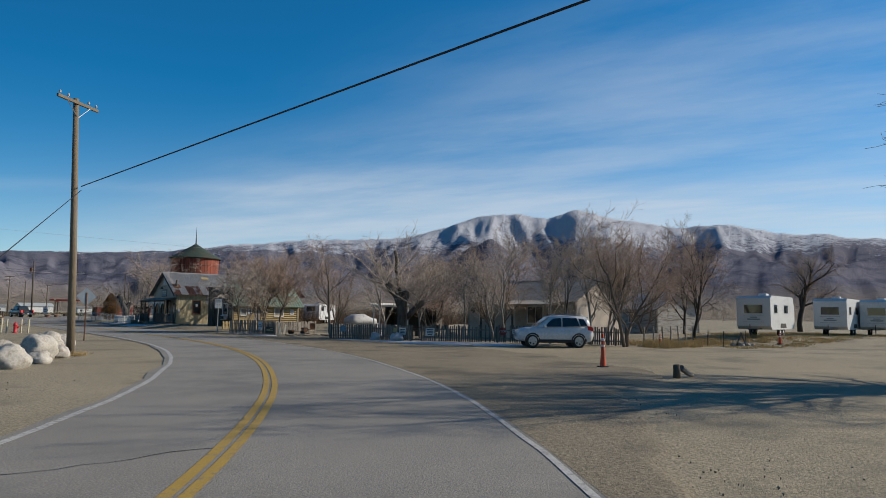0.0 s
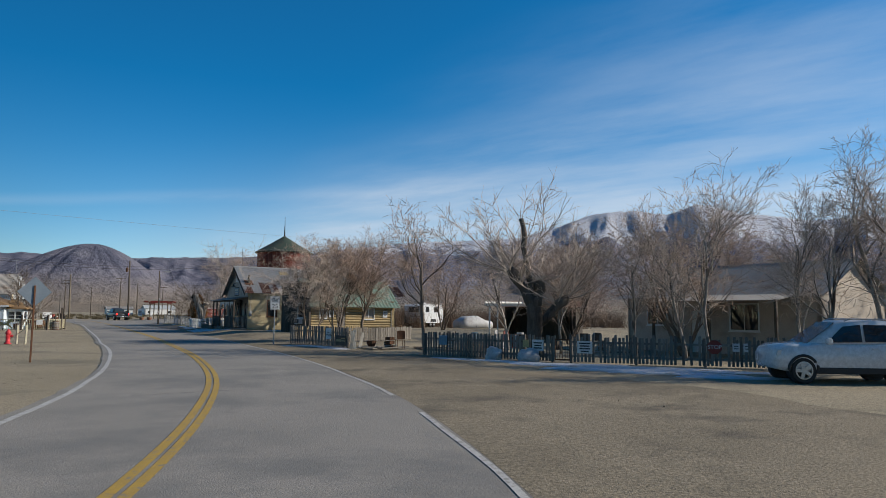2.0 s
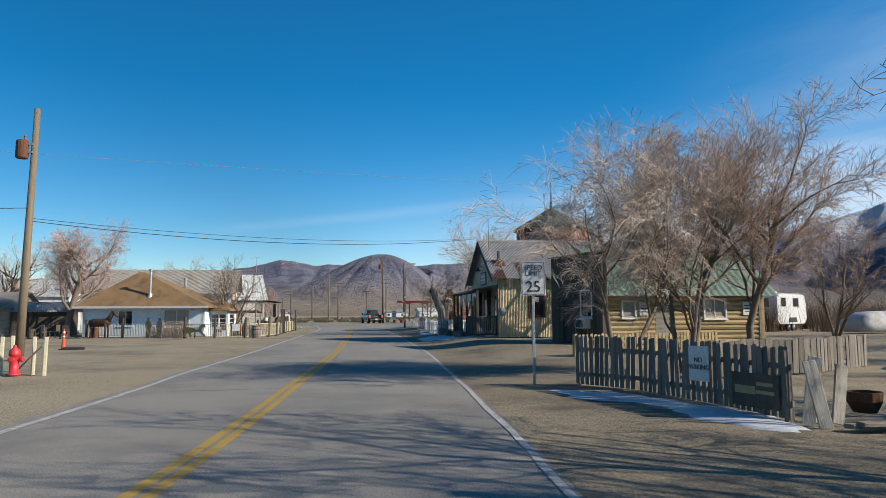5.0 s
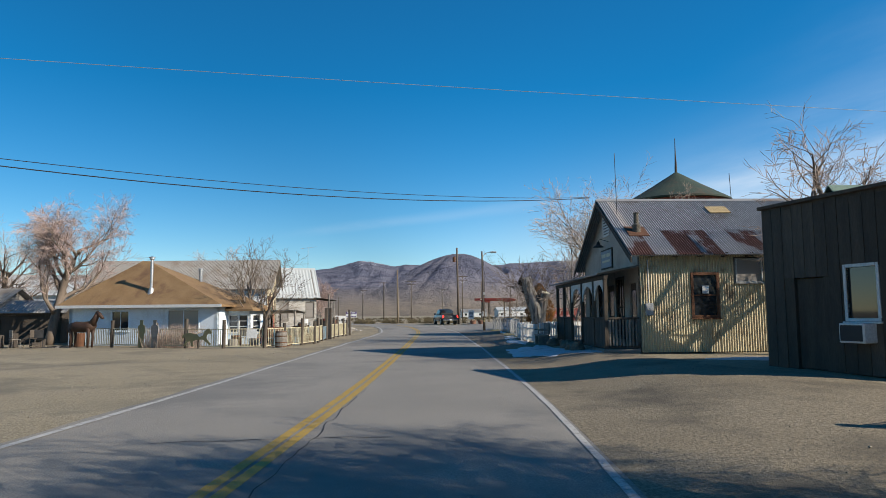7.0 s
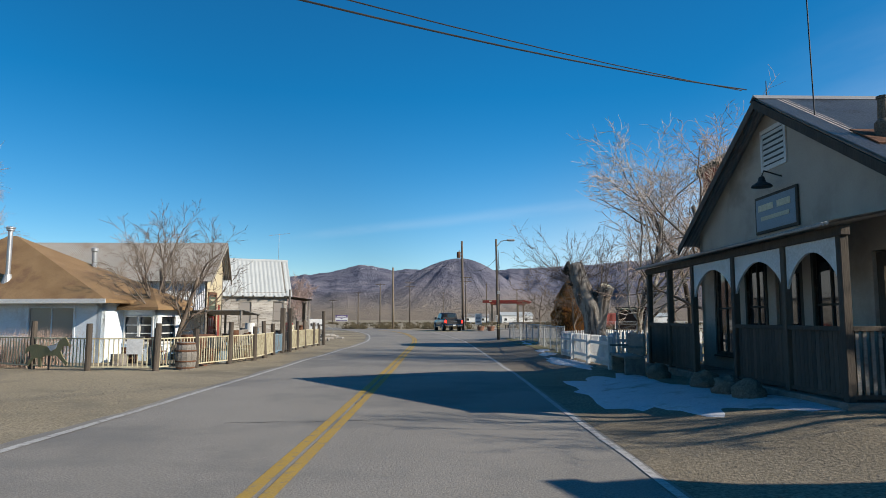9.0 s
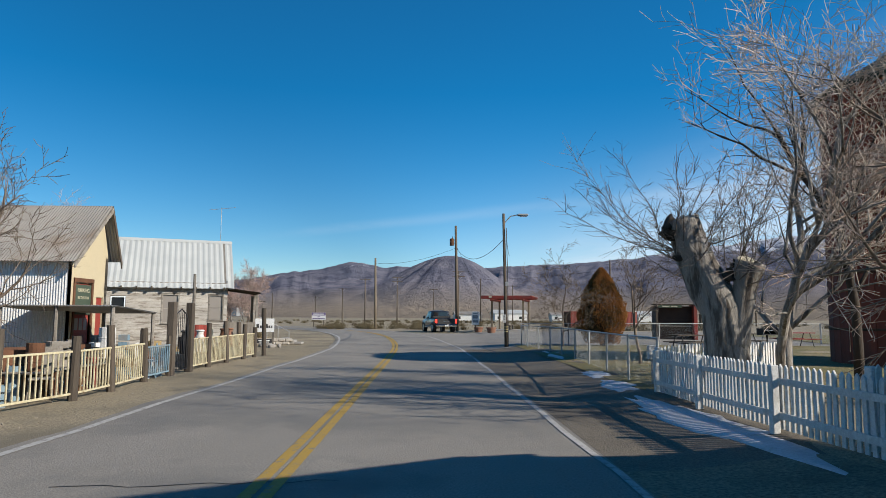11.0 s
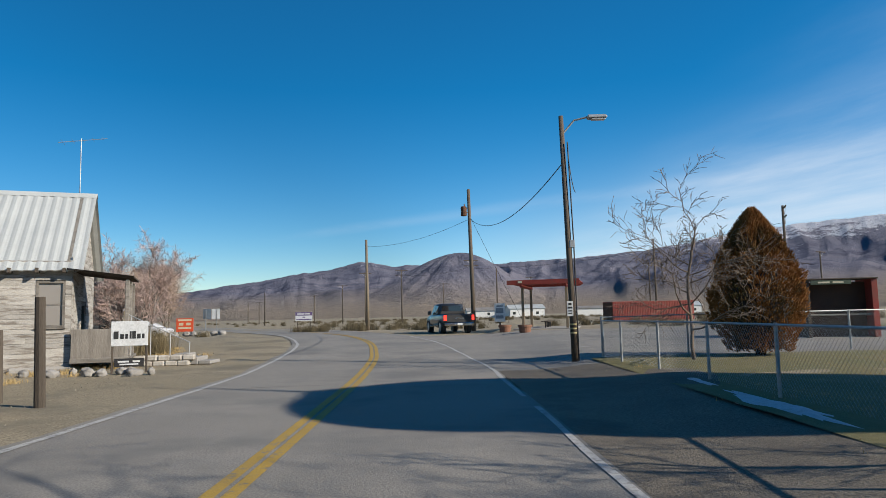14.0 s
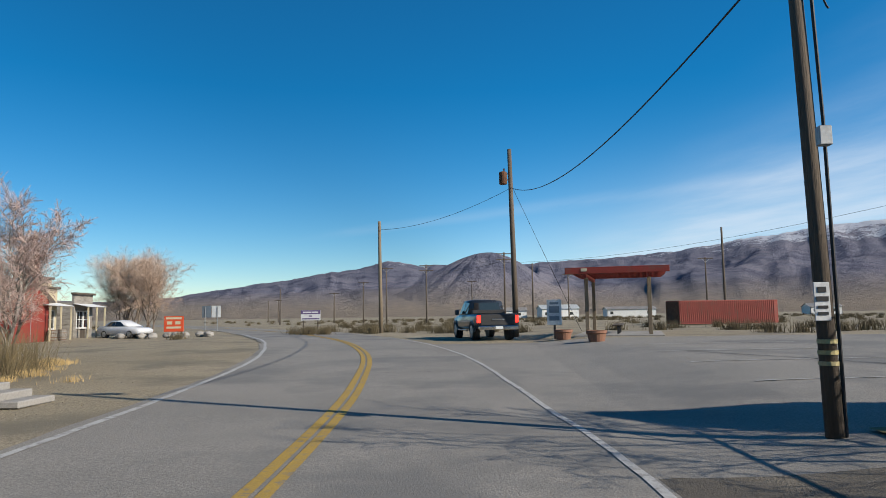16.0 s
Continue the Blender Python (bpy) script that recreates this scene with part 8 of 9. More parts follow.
HORSE = [(-0.95, 0.6), (-0.8, 0.68), (-0.55, 0.72), (-0.1, 0.66), (0.3, 0.74), (0.55, 0.9), (0.68, 0.94), (0.85, 0.74), (0.8, 0.68), (0.6, 0.68), (0.5, 0.52), (0.62, 0.34), (0.8, 0.2), (0.74, 0.12), (0.5, 0.28), (0.32, 0.4),
         (-0.15, 0.38), (-0.3, 0.3), (-0.28, 0.05), (-0.38, 0.05), (-0.46, 0.32), (-0.62, 0.28), (-0.82, 0.06), (-0.9, 0.1), (-0.72, 0.36), (-0.8, 0.52), (-1.0, 0.42)]
cutout(4.35, 84.75, -22, HORSE, FIGURE, "flat olive-painted horse cutout by the fence", "horse_cutout", "yard ornament", 0.05, extra=[(-0.05, 0.66), (0.3, 0.72), (0.42, 0.86), (0.3, 0.6), (0.1, 0.52)])
PLAIN = [(-0.2, 0.0), (-0.04, 0.0), (0.0, 0.5), (0.04, 0.0), (0.2, 0.0), (0.2, 0.7), (0.28, 0.75), (0.24, 1.1), (0.1, 1.18), (0.12, 1.4), (-0.12, 1.4), (-0.1, 1.18), (-0.24, 1.1), (-0.28, 0.75), (-0.2, 0.7)]
cutout(0.9, 86.3, -26, PLAIN, FIGURE, "flat painted plywood yard cutout shape", "yard_cutout", "yard ornament")
cutout(1.75, 85.9, -26, PLAIN, GREY_WOOD, "flat painted plywood yard cutout shape", "yard_cutout", "yard ornament")
hs = solid("horse_statue", Mesh(), EARTH_BROWN, "dark brown life-size horse statue in the yard", "statue")
hm = Mesh()
rough_log(hm, [(-0.75, 0, 1.05), (-0.4, 0, 1.06), (0.1, 0, 1.04), (0.5, 0, 1.08), (0.75, 0, 1.2)], [0.2, 0.29, 0.27, 0.29, 0.2], 12, 3, 0.03)
rough_log(hm, [(0.6, 0, 1.15), (0.85, 0, 1.5), (1.0, 0, 1.75)], [0.22, 0.15, 0.12], 10, 4, 0.03)
rough_log(hm, [(0.95, 0, 1.8), (1.15, 0, 1.68), (1.35, 0, 1.5)], [0.12, 0.11, 0.07], 9, 5, 0.03)
for x in (-0.6, 0.55):
    for y in (-0.15, 0.15):
        rough_log(hm, [(x, y, 1.0), (x + 0.03, y, 0.55), (x, y, 0.0)], [0.11, 0.06, 0.055], 8, 6, 0.03)
rough_log(hm, [(-0.8, 0, 1.15), (-0.95, 0, 0.9), (-0.98, 0, 0.5)], [0.06, 0.06, 0.02], 7, 6, 0.05)
me_ = hm.data("horse_statue", True)
me_.materials.append(EARTH_BROWN)
hs.data = me_
hs.matrix_basis = pose(-2.6, 87.2, 0, 0, 0, -18)
for x, y, r in ((6.2, 92.0, 0.0), (6.9, 90.0, 40)):
    tk = thing("rusty_tank", x, y, "rusty riveted boiler tank lying in the yard", "tank", r + 60)
    part("shell", Mesh().path([(-0.8, 0, 0.5), (-0.72, 0, 0.5), (0.72, 0, 0.5), (0.8, 0, 0.5)], (0.3, 0.42, 0.42, 0.3), 18), RUST, tk)
    for s in (-0.5, 0.5):
        part("cradle", Mesh().box(s - 0.06, -0.35, 0, s + 0.06, 0.35, 0.2, 0.01), DARK_WOOD, tk)
junk_heap(6.8, 100.5, 1.2, 3.0, 26, 11, [RUST, BLUE_JUNK, DARK_WOOD, TARP, GREY_WOOD, LOG, BLACK], "antiques in a fenced yard")
junk_heap(6.5, 87.2, 1.6, 1.2, 10, 12, [RUST, TERRACOTTA, GREY_WOOD, BLUE_JUNK], "ornaments in a fenced yard")
junk_heap(-5.5, 87.5, 2.2, 0.9, 14, 13, [RUST, DARK_WOOD, GREY_WOOD, BLACK], "scrap iron by a fence")


def milk_can(x, y, material, label):
    ob = solid("milk_can", Mesh().lathe([(0.17, 0), (0.18, 0.03), (0.18, 0.42), (0.11, 0.58), (0.11, 0.66), (0.15, 0.7), (0.13, 0.74)], 16), material, label, "can", group="milk cans")
    ob.matrix_basis = pose(x, y, g(x, y) + 0.45)
    bx = solid("stand", Mesh().box(-0.22, -0.22, 0, 0.22, 0.22, 0.45, 0.01), GREY_WOOD, "low wooden plant stand in a yard", "stand", group="stands")
    bx.matrix_basis = pose(x, y, g(x, y))


def yard_bench(x, y, length, rz):
    t = thing("bench", x, y, "low grey plank bench heaped with yard antiques", "bench", rz, group="yard benches")
    for k in range(3):
        part("plank", Mesh().box(-length / 2, -0.33 + 0.22 * k, 0.53, length / 2, -0.13 + 0.22 * k, 0.57, 0.005), GREY_WOOD, t)
    for s in (-0.42, 0.42):
        part("trestle", Mesh().box(s * length - 0.04, -0.3, 0, s * length + 0.04, 0.3, 0.53, 0.008), DARK_WOOD, t)


yard_bench(8.15, 91.3, 3.6, 91)
yard_bench(7.6, 94.6, 1.6, 90)
yard_bench(7.75, 100.9, 2.6, 90)
junk_heap(8.15, 91.3, 0.16, 1.6, 11, 31, [DARK_WOOD, RUST, RED_PAINT, BLUE_JUNK, GREY_WOOD], "antiques on a yard bench", 1, 0.57)
junk_heap(7.6, 94.6, 0.16, 0.6, 5, 32, [WHITE, BLUE_JUNK, GREY_WOOD], "antiques on a yard bench", 0, 0.57)
junk_heap(7.75, 100.9, 0.16, 1.1, 6, 33, [RUST, BLACK, CREAM_RAIL, RED_PAINT], "antiques on a yard bench", 0, 0.57)
junk_heap(8.2, 90.0, 0.4, 2.4, 12, 34, [RUST, RED_PAINT, GREY_WOOD, TERRACOTTA, BLUE_JUNK], "ornaments along a fence")
junk_heap(8.2, 94.7, 0.3, 0.8, 5, 35, [WHITE, BLUE_JUNK], "pale tubs along a fence")
ob = solid("tall_pole", Mesh().path([(0, 0, -0.15), (0.01, 0, 1.5), (0, 0.02, 2.98)], (0.06, 0.055, 0.045), 8), GREY_WOOD, "tall weathered wooden pole behind a bar fence", "pole")
ob.matrix_basis = pose(8.5, 98.0, g(8.5, 98.0))
milk_can(8.2, 99.6, WHITE, "white old milk can on a stand")
milk_can(8.15, 98.4, BLACK, "black old milk can on a stand")
milk_can(8.2, 102.2, RUST, "rusty old milk can on a stand")
milk_can(8.1, 103.3, TERRACOTTA, "terracotta-brown old can on a stand")

# roadside board with lettering, planters and stones
cb = thing("roadside_sign", 7.05, 113.1, "white roadside board with black lettering on a rusty cart frame", "sign", 18)
part("panel", Mesh().box(-0.5, 0, 0.78, 0.5, 0.03, 1.5, 0.008), SIGN_WHITE, cb)
bars(cb, SIGN_BLACK, pose(0, 0, 1.08), [(-0.36, 0.02, 0.13, 0.22), (-0.2, -0.02, 0.1, 0.14), (-0.08, -0.02, 0.07, 0.14), (0.03, 0.02, 0.05, 0.22), (0.12, 0.02, 0.1, 0.22), (0.25, -0.02, 0.1, 0.14), (0.37, -0.02, 0.07, 0.14)])
for x in (-0.46, 0.46):
    part("leg", Mesh().box(x - 0.03, 0.03, -0.05, x + 0.03, 0.08, 1.4, 0.005), DARK_WOOD, cb)
part("lower_board", Mesh().box(-0.4, -0.01, 0.18, 0.4, 0.02, 0.42, 0.006), BLACK, cb)
bars(cb, SIGN_WHITE, pose(0, -0.011, 0.3), [(-0.15, 0.03, 0.3, 0.05), (0.2, 0.03, 0.2, 0.05), (0, -0.05, 0.5, 0.04)])
for k in range(12):
    boulder(4.4 + 0.33 * k, 112.4 + 0.35 * math.sin(k * 1.7), 0.17 + 0.05 * math.sin(k * 2.7), 0.24, 60 + k, "rough stone edging a dry garden", CONCRETE, 0.04, "garden stones")
sw = thing("stone_wall", 6.7, 115.6, "low stone garden wall with a metal railing", "wall", 8)
for k in range(5):
    for j in range(2):
        part("stone", Mesh().box(-0.2, -0.14, 0, 0.2, 0.14, 0.19, 0.045), ROCK, sw, m=pose(-0.6 + 0.39 * k + 0.16 * (j % 2), 0, -0.03 + 0.18 * j, 0, 0, 7 * math.sin(k * 3 + j)))
for k in range(4):
    part("post", Mesh().tube((-0.75 + 0.62 * k, 0.1, 0.0), (-0.75 + 0.62 * k, 0.1, 1.65 - 0.3 * k), 0.02, n=6), GALV, sw)
part("rail", Mesh().tube((-0.95, 0.1, 1.75), (1.15, 0.1, 0.72), 0.018, n=6), GALV, sw, "slanting metal handrail")
old = thing("shed", 0.5, 120.9, "weathered grey plank building with an old shingled roof", "building", 90)
part("wall", wall(5.6, 3.3, 0.12, [(3.4, 4.2, 1.1, 2.3)]), GREY_WOOD, old)
part("wall", wall(5, 3.3, 0.12, (), (2.5, 4.7)), GREY_WOOD, old, m=face(5.6, 0, 0, 90))
part("wall", wall(5, 3.3, 0.12, (), (2.5, 4.7)), GREY_WOOD, old, m=face(0, 5, 0, -90))
part("wall", wall(5.6, 3.3, 0.12), GREY_WOOD, old, m=face(5.6, 5, 0, 180))
gable_house_roof(old, 5.6, 5, 3.3, 4.7, 0.35, GREY_WOOD, kind="shingle")
window(old, pose(0, 0, 0), 3.4, 4.2, 1.1, 2.3, DARK_WOOD, PANE, bars=(1, 2))
for k in range(19):
    x = 0.01 + 0.295 * k
    for a, b in (((0.0, 1.02), (2.38, 3.25)) if x < 4.28 and x + 0.28 > 3.32 else ((0.0, 3.22 + 0.04 * math.sin(k * 2.1)),)):
        part("plank", Mesh().box(x, -0.03, a, x + 0.278, -0.004, b, 0.005), GREY_WOOD, old)
for k in range(3):
    ob = solid("concrete_step", Mesh().box(-0.5, -0.2, 0, 0.5, 0.2, 0.12 + 0.12 * k, 0.02), CONCRETE, "worn grey concrete garden step", "step", group="steps")
    ob.matrix_basis = pose(8.3 - 0.42 * k, 116.3, g(8, 116), 0, 0, 90)

# hydrant with guard posts
hy = thing("fire_hydrant", 6.5, 56.7, "red fire hydrant between cream guard posts", "fire hydrant")
part("barrel", Mesh().lathe([(0.17, 0), (0.17, 0.05), (0.11, 0.06), (0.11, 0.5), (0.14, 0.52), (0.14, 0.57), (0.12, 0.66), (0.05, 0.72), (0.04, 0.78), (0.01, 0.79)], 16), HYDRANT, hy, shade=True)
for a in (0, 90, 180):
    part("nozzle", Mesh().lathe([(0.06, 0.08), (0.06, 0.17), (0.075, 0.17), (0.075, 0.21), (0.02, 0.22)], 12), HYDRANT, hy, m=pose(0, 0, 0.42, 90, 0, a))
for x, y in ((6.02, 57.0), (5.8, 58.0), (6.88, 56.9), (7.3, 56.6)):
    ob = solid("guard_post", Mesh().box(-0.045, -0.045, -0.1, 0.045, 0.045, 1.0, 0.012), SIGN_CREAM, "cream-yellow timber guard post by a hydrant", "post", group="guard posts")
    ob.matrix_basis = pose(x, y, g(x, y), 1, 1, 15)
br = solid("guard_brace", Mesh().tube((0, 0, 0.05), (0.9, -0.6, 0.75), 0.025, n=6), SIGN_CREAM, "cream-yellow diagonal brace between guard posts", "brace")
br.matrix_basis = pose(6.3, 57.2, 0)
wsn = thing("warning_sign", 8.1, 41.8, "diamond warning sign seen from behind on a thin post", "traffic sign", 8)
part("post", Mesh().box(-0.03, -0.02, -0.2, 0.03, 0.02, 2.65, 0.006), RUST, wsn)
part("panel", Mesh().prism([(0, 1.9), (0.53, 2.43), (0, 2.96), (-0.53, 2.43)], 0.021, 0.026, "y"), SIGN_BACK, wsn)
mk = thing("marker_sign", 3.0, 34.5, "small white diamond marker on a low post", "traffic sign", 25)
part("post", Mesh().box(-0.03, 0.0, -0.1, 0.03, 0.04, 0.9), GREY_WOOD, mk)
part("panel", Mesh().prism([(0, 0.65), (0.28, 0.93), (0, 1.21), (-0.28, 0.93)], -0.012, -0.004, "y"), SIGN_WHITE, mk)
ob = solid("wheel_stop", Mesh().box(-0.45, -0.09, 0, 0.45, 0.09, 0.14, 0.03), RUBBER, "black rubber wheel stop on gravel", "wheel stop")
ob.matrix_basis = pose(2.5, 70.4, g(2.5, 70.4), 0, 0, 5)

# sheds and white barn far left
def plain_building(name, x, y, rz, L, D, H, R, wmat, rmat, label, opens=(), category="building", pitch=0.2):
    t = thing(name, x, y, label, category, rz)
    part("wall", wall(L, H, 0.15, opens), wmat, t)
    part("wall", wall(D, H, 0.15, (), (D / 2, R)), wmat, t, m=face(L, 0, 0, 90))
    part("wall", wall(D, H, 0.15, (), (D / 2, R)), wmat, t, m=face(0, D, 0, -90))
    part("wall", wall(L, H, 0.15), wmat, t, m=face(L, D, 0, 180))
    gable_house_roof(t, L, D, H, R, 0.35, rmat, pitch=pitch)
    for o in opens:
        if o[2] > 0.3:
            window(t, pose(0, 0, 0), *o, WHITE, PANE, 0.06)
        else:
            part("door", Mesh().box(o[0] + 0.02, 0.05, 0.02, o[1] - 0.02, 0.09, o[3] - 0.02), DARK_WOOD, t)
    return t


plain_building("barn", -30, 108, 8, 16, 9, 3.6, 5.4, WHITE_METAL, TIN_CLEAN, "white metal barn behind a bare tree", [(3, 6, 0, 3)], pitch=0.3)
plain_building("shed", -22, 92, 4, 11, 5, 2.3, 3.4, GREY_WOOD, TIN_BARN, "grey weathered shed with a tin roof", [(1, 2, 0.9, 1.7), (4, 6.5, 0, 2.0), (8, 9, 0.9, 1.7)])
plain_building("shed", -11.0, 92.5, 10, 4.0, 3, 2.0, 2.6, DARK_WOOD, TIN, "dark open shed beside a bare tree", [(0.6, 2.8, 0, 1.7)])
plain_building("house", -30, 78, 5, 9, 6, 2.6, 4.0, CREAM, TIN_BARN, "low cream house with a grey roof across the lot", [(1, 2, 1, 2), (4, 5, 0, 2)])


# ---- vehicles ----
def wheel(parent, x, y, r, w, spokes=5, rim_mat=None):
    t = part("wheel", Mesh().ring([(r * 0.66, -w * 0.48), (r * 0.93, -w / 2), (r, -w * 0.32), (r, w * 0.32), (r * 0.93, w / 2), (r * 0.66, w * 0.48)], 28), RUBBER, parent, "black rubber tyre", pose(x, y, r, 90, 0, 0), shade=False)
    rim = Mesh().ring([(r * 0.7, -w * 0.505), (r * 0.72, 0), (r * 0.7, w * 0.505), (r * 0.6, w * 0.52), (r * 0.56, 0), (r * 0.6, -w * 0.52)], 24)
    for k in range(spokes):
        a = 2 * math.pi * k / spokes
        for s in (-1, 1):
            rim.box(0.03, -0.045, -0.015, r * 0.64, 0.045, 0.015, m=Matrix.Rotation(a, 4, "Z") @ Matrix.Translation((0, 0, s * w * 0.46)))
    rim.lathe([(0.05, -w * 0.52), (0.07, -w * 0.46), (0.07, w * 0.46), (0.05, w * 0.52)], 12)
    part("rim", rim, rim_mat or STEEL, t)
    part("backing", Mesh().lathe([(r * 0.6, -w * 0.1), (r * 0.6, w * 0.1)], 20), BLACK, t)
    return t


def sec(half, z0, zb, zt, top):
    """Lower body section: sill, bulge, belt, top."""
    return [(half * 0.9, z0), (half * 0.985, z0 + 0.1), (half, z0 + (zb - z0) * 0.6), (half * 0.97, zb), (top, zt)]


def panels(parent, tabs, material, name):
    """Thin panels: polygons (four corners each) set on a body."""
    for quad in tabs:
        q = [Vector(p) for p in quad]
        nrm = (q[1] - q[0]).cross(q[2] - q[0]).normalized() * 0.006
        part(name, Mesh().add([p + nrm for p in q] + [p - nrm for p in q], [(0, 1, 2, 3), (7, 6, 5, 4), (0, 4, 5, 1), (1, 5, 6, 2), (2, 6, 7, 3), (3, 7, 4, 0)]), material, parent)


# compact white SUV; front is local +x
sv = thing("parked_suv", 28.55, 25.88, "compact white SUV with roof rails parked on dirt by a fence", "car", 146)
W = 0.88
body = loft([(-2.12, sec(0.72, 0.5, 0.8, 0.9, 0.66)), (-2.05, sec(0.8, 0.38, 0.95, 1.02, 0.72)), (-1.9, sec(W, 0.3, 0.98, 1.06, 0.78)), (-1.2, sec(W, 0.28, 0.98, 1.06, 0.78)), (0.2, sec(W, 0.28, 0.96, 1.03, 0.78)), (0.95, sec(W, 0.28, 0.96, 1.04, 0.74)),
              (1.5, sec(W * 0.98, 0.3, 0.95, 1.02, 0.7)), (1.78, sec(0.84, 0.32, 0.9, 0.98, 0.66)), (1.95, sec(0.78, 0.36, 0.84, 0.9, 0.6)), (2.02, sec(0.7, 0.42, 0.74, 0.8, 0.55))])
part("body", body, CAR_WHITE, sv, shade=True)
cab = loft([(-1.95, [(0.76, 1.0), (0.7, 1.25), (0.56, 1.36), (0.3, 1.38)]), (-1.72, [(0.78, 1.0), (0.72, 1.3), (0.62, 1.58), (0.3, 1.62)]), (-0.6, [(0.79, 1.0), (0.73, 1.32), (0.63, 1.62), (0.3, 1.67)]), (0.2, [(0.79, 1.0), (0.72, 1.3), (0.61, 1.58), (0.3, 1.64)]), (1.1, [(0.74, 0.98), (0.72, 1.0), (0.68, 1.02), (0.3, 1.03)])])
part("cabin", cab, CAR_WHITE, sv, shade=True)
for s in (-1, 1):
    panels(sv, [[(-0.32, s * 0.805, 1.08), (0.62, s * 0.79, 1.06), (0.15, s * 0.695, 1.48), (-0.32, s * 0.695, 1.53)], [(-1.35, s * 0.805, 1.1), (-0.4, s * 0.806, 1.08), (-0.4, s * 0.697, 1.53), (-1.2, s * 0.69, 1.52)], [(-1.78, s * 0.79, 1.14), (-1.42, s * 0.803, 1.12), (-1.28, s * 0.69, 1.5), (-1.6, s * 0.685, 1.47)]], CAR_GLASS, "side_window")
    part("roof_rail", Mesh().path([(-1.6, s * 0.6, 1.6), (-1.5, s * 0.6, 1.68), (-0.1, s * 0.6, 1.68), (0.05, s * 0.6, 1.62)], [0.02] * 4, 6), STEEL, sv)
    part("sill_trim", Mesh().box(-1.0, s * 0.86 - 0.03, 0.26, 0.95, s * 0.86 + 0.03, 0.42, 0.015), PLASTIC, sv)
    part("tail_light", Mesh().prism([(-2.1, 0.85), (-1.78, 0.92), (-1.78, 1.12), (-2.03, 1.08)], s * 0.78 - 0.05, s * 0.78 + 0.085, "y"), TAIL, sv, "red tail light")
    part("mirror", Mesh().box(0.55, s * 0.95 - 0.09, 1.02, 0.7, s * 0.95 + 0.09, 1.18, 0.03), CAR_WHITE, sv)
    part("headlight", Mesh().prism([(1.7, 0.76), (1.97, 0.72), (1.93, 0.84), (1.62, 0.92)], s * 0.68 - 0.1, s * 0.68 + 0.12, "y"), LENS, sv)
    for xx in (-0.36, 0.6):
        part("door_handle", Mesh().box(xx - 0.32, s * 0.885 - 0.015, 0.9, xx - 0.16, s * 0.885 + 0.015, 0.93, 0.006), CAR_WHITE, sv)
    for xx in (-1.28, 1.28):
        part("wheel_arch", Mesh().path([(xx + 0.39 * math.cos(math.pi * i / 10), s * 0.855, 0.33 + 0.39 * math.sin(math.pi * i / 10)) for i in range(11)], [0.045] * 11, 6), PLASTIC, sv, "black wheel arch trim")
        part("wheel_well", Mesh().lathe([(0.37, -0.12), (0.37, 0.12)], 20), BLACK, sv, m=pose(xx, s * 0.68, 0.34, 90, 0, 0))
        wheel(sv, xx, s * 0.78, 0.335, 0.22)
panels(sv, [[(-2.0, -0.58, 1.12), (-2.0, 0.58, 1.12), (-1.8, 0.5, 1.52), (-1.8, -0.5, 1.52)]], CAR_GLASS, "rear_window")
panels(sv, [[(1.08, -0.66, 1.04), (1.08, 0.66, 1.04), (0.3, 0.55, 1.58), (0.3, -0.55, 1.58)]], CAR_GLASS, "windscreen")
part("rear_bumper", Mesh().box(-2.18, -0.72, 0.36, -1.95, 0.72, 0.62, 0.05), PLASTIC, sv)
part("number_plate", Mesh().box(-2.14, -0.26, 0.86, -2.1, 0.26, 0.98, 0.004), SIGN_WHITE, sv, "plain pale number plate")
part("spoiler", Mesh().box(-1.92, -0.58, 1.56, -1.55, 0.58, 1.61, 0.02), CAR_WHITE, sv)

sv.scale = (1, 1, 1.06)

# dark crew-cab pickup; front is local +x
pk = thing("pickup_truck", 16.55, 139.0, "dark crew-cab pickup truck with lit brake lights on the shoulder", "truck", 103)
lb = loft([(-2.85, sec(0.95, 0.62, 1.05, 1.2, 0.94)), (-2.75, sec(0.99, 0.55, 1.1, 1.22, 0.96)), (-0.6, sec(0.99, 0.5, 1.1, 1.2, 0.95)), (1.2, sec(0.99, 0.5, 1.08, 1.17, 0.94)), (2.2, sec(0.98, 0.5, 1.05, 1.15, 0.85)), (2.75, sec(0.95, 0.52, 1.0, 1.08, 0.78)), (2.95, sec(0.86, 0.55, 0.9, 0.98, 0.66))])
part("body", lb, CAR_DARK, pk, shade=True)
pc = loft([(-0.75, [(0.92, 1.15), (0.85, 1.5), (0.76, 1.86), (0.4, 1.9)]), (0.3, [(0.93, 1.15), (0.86, 1.52), (0.77, 1.9), (0.4, 1.95)]), (0.9, [(0.92, 1.15), (0.85, 1.5), (0.75, 1.86), (0.4, 1.92)]), (1.85, [(0.88, 1.12), (0.86, 1.14), (0.82, 1.16), (0.4, 1.17)])])
part("cabin", pc, CAR_DARK, pk, shade=True)
part("bed", Mesh().box(-2.7, -0.78, 1.19, -0.85, 0.78, 1.235), PLASTIC, pk, "black bed cover")
part("tailgate", Mesh().box(-2.9, -0.82, 0.72, -2.84, 0.82, 1.2, 0.015), PLASTIC, pk, "dark tailgate")
part("tailgate_badge", Mesh().box(-2.915, -0.3, 0.93, -2.9, 0.3, 1.0, 0.004), CHROME, pk)
part("rear_bumper", Mesh().box(-3.05, -0.95, 0.5, -2.85, 0.95, 0.68, 0.03), CHROME, pk)
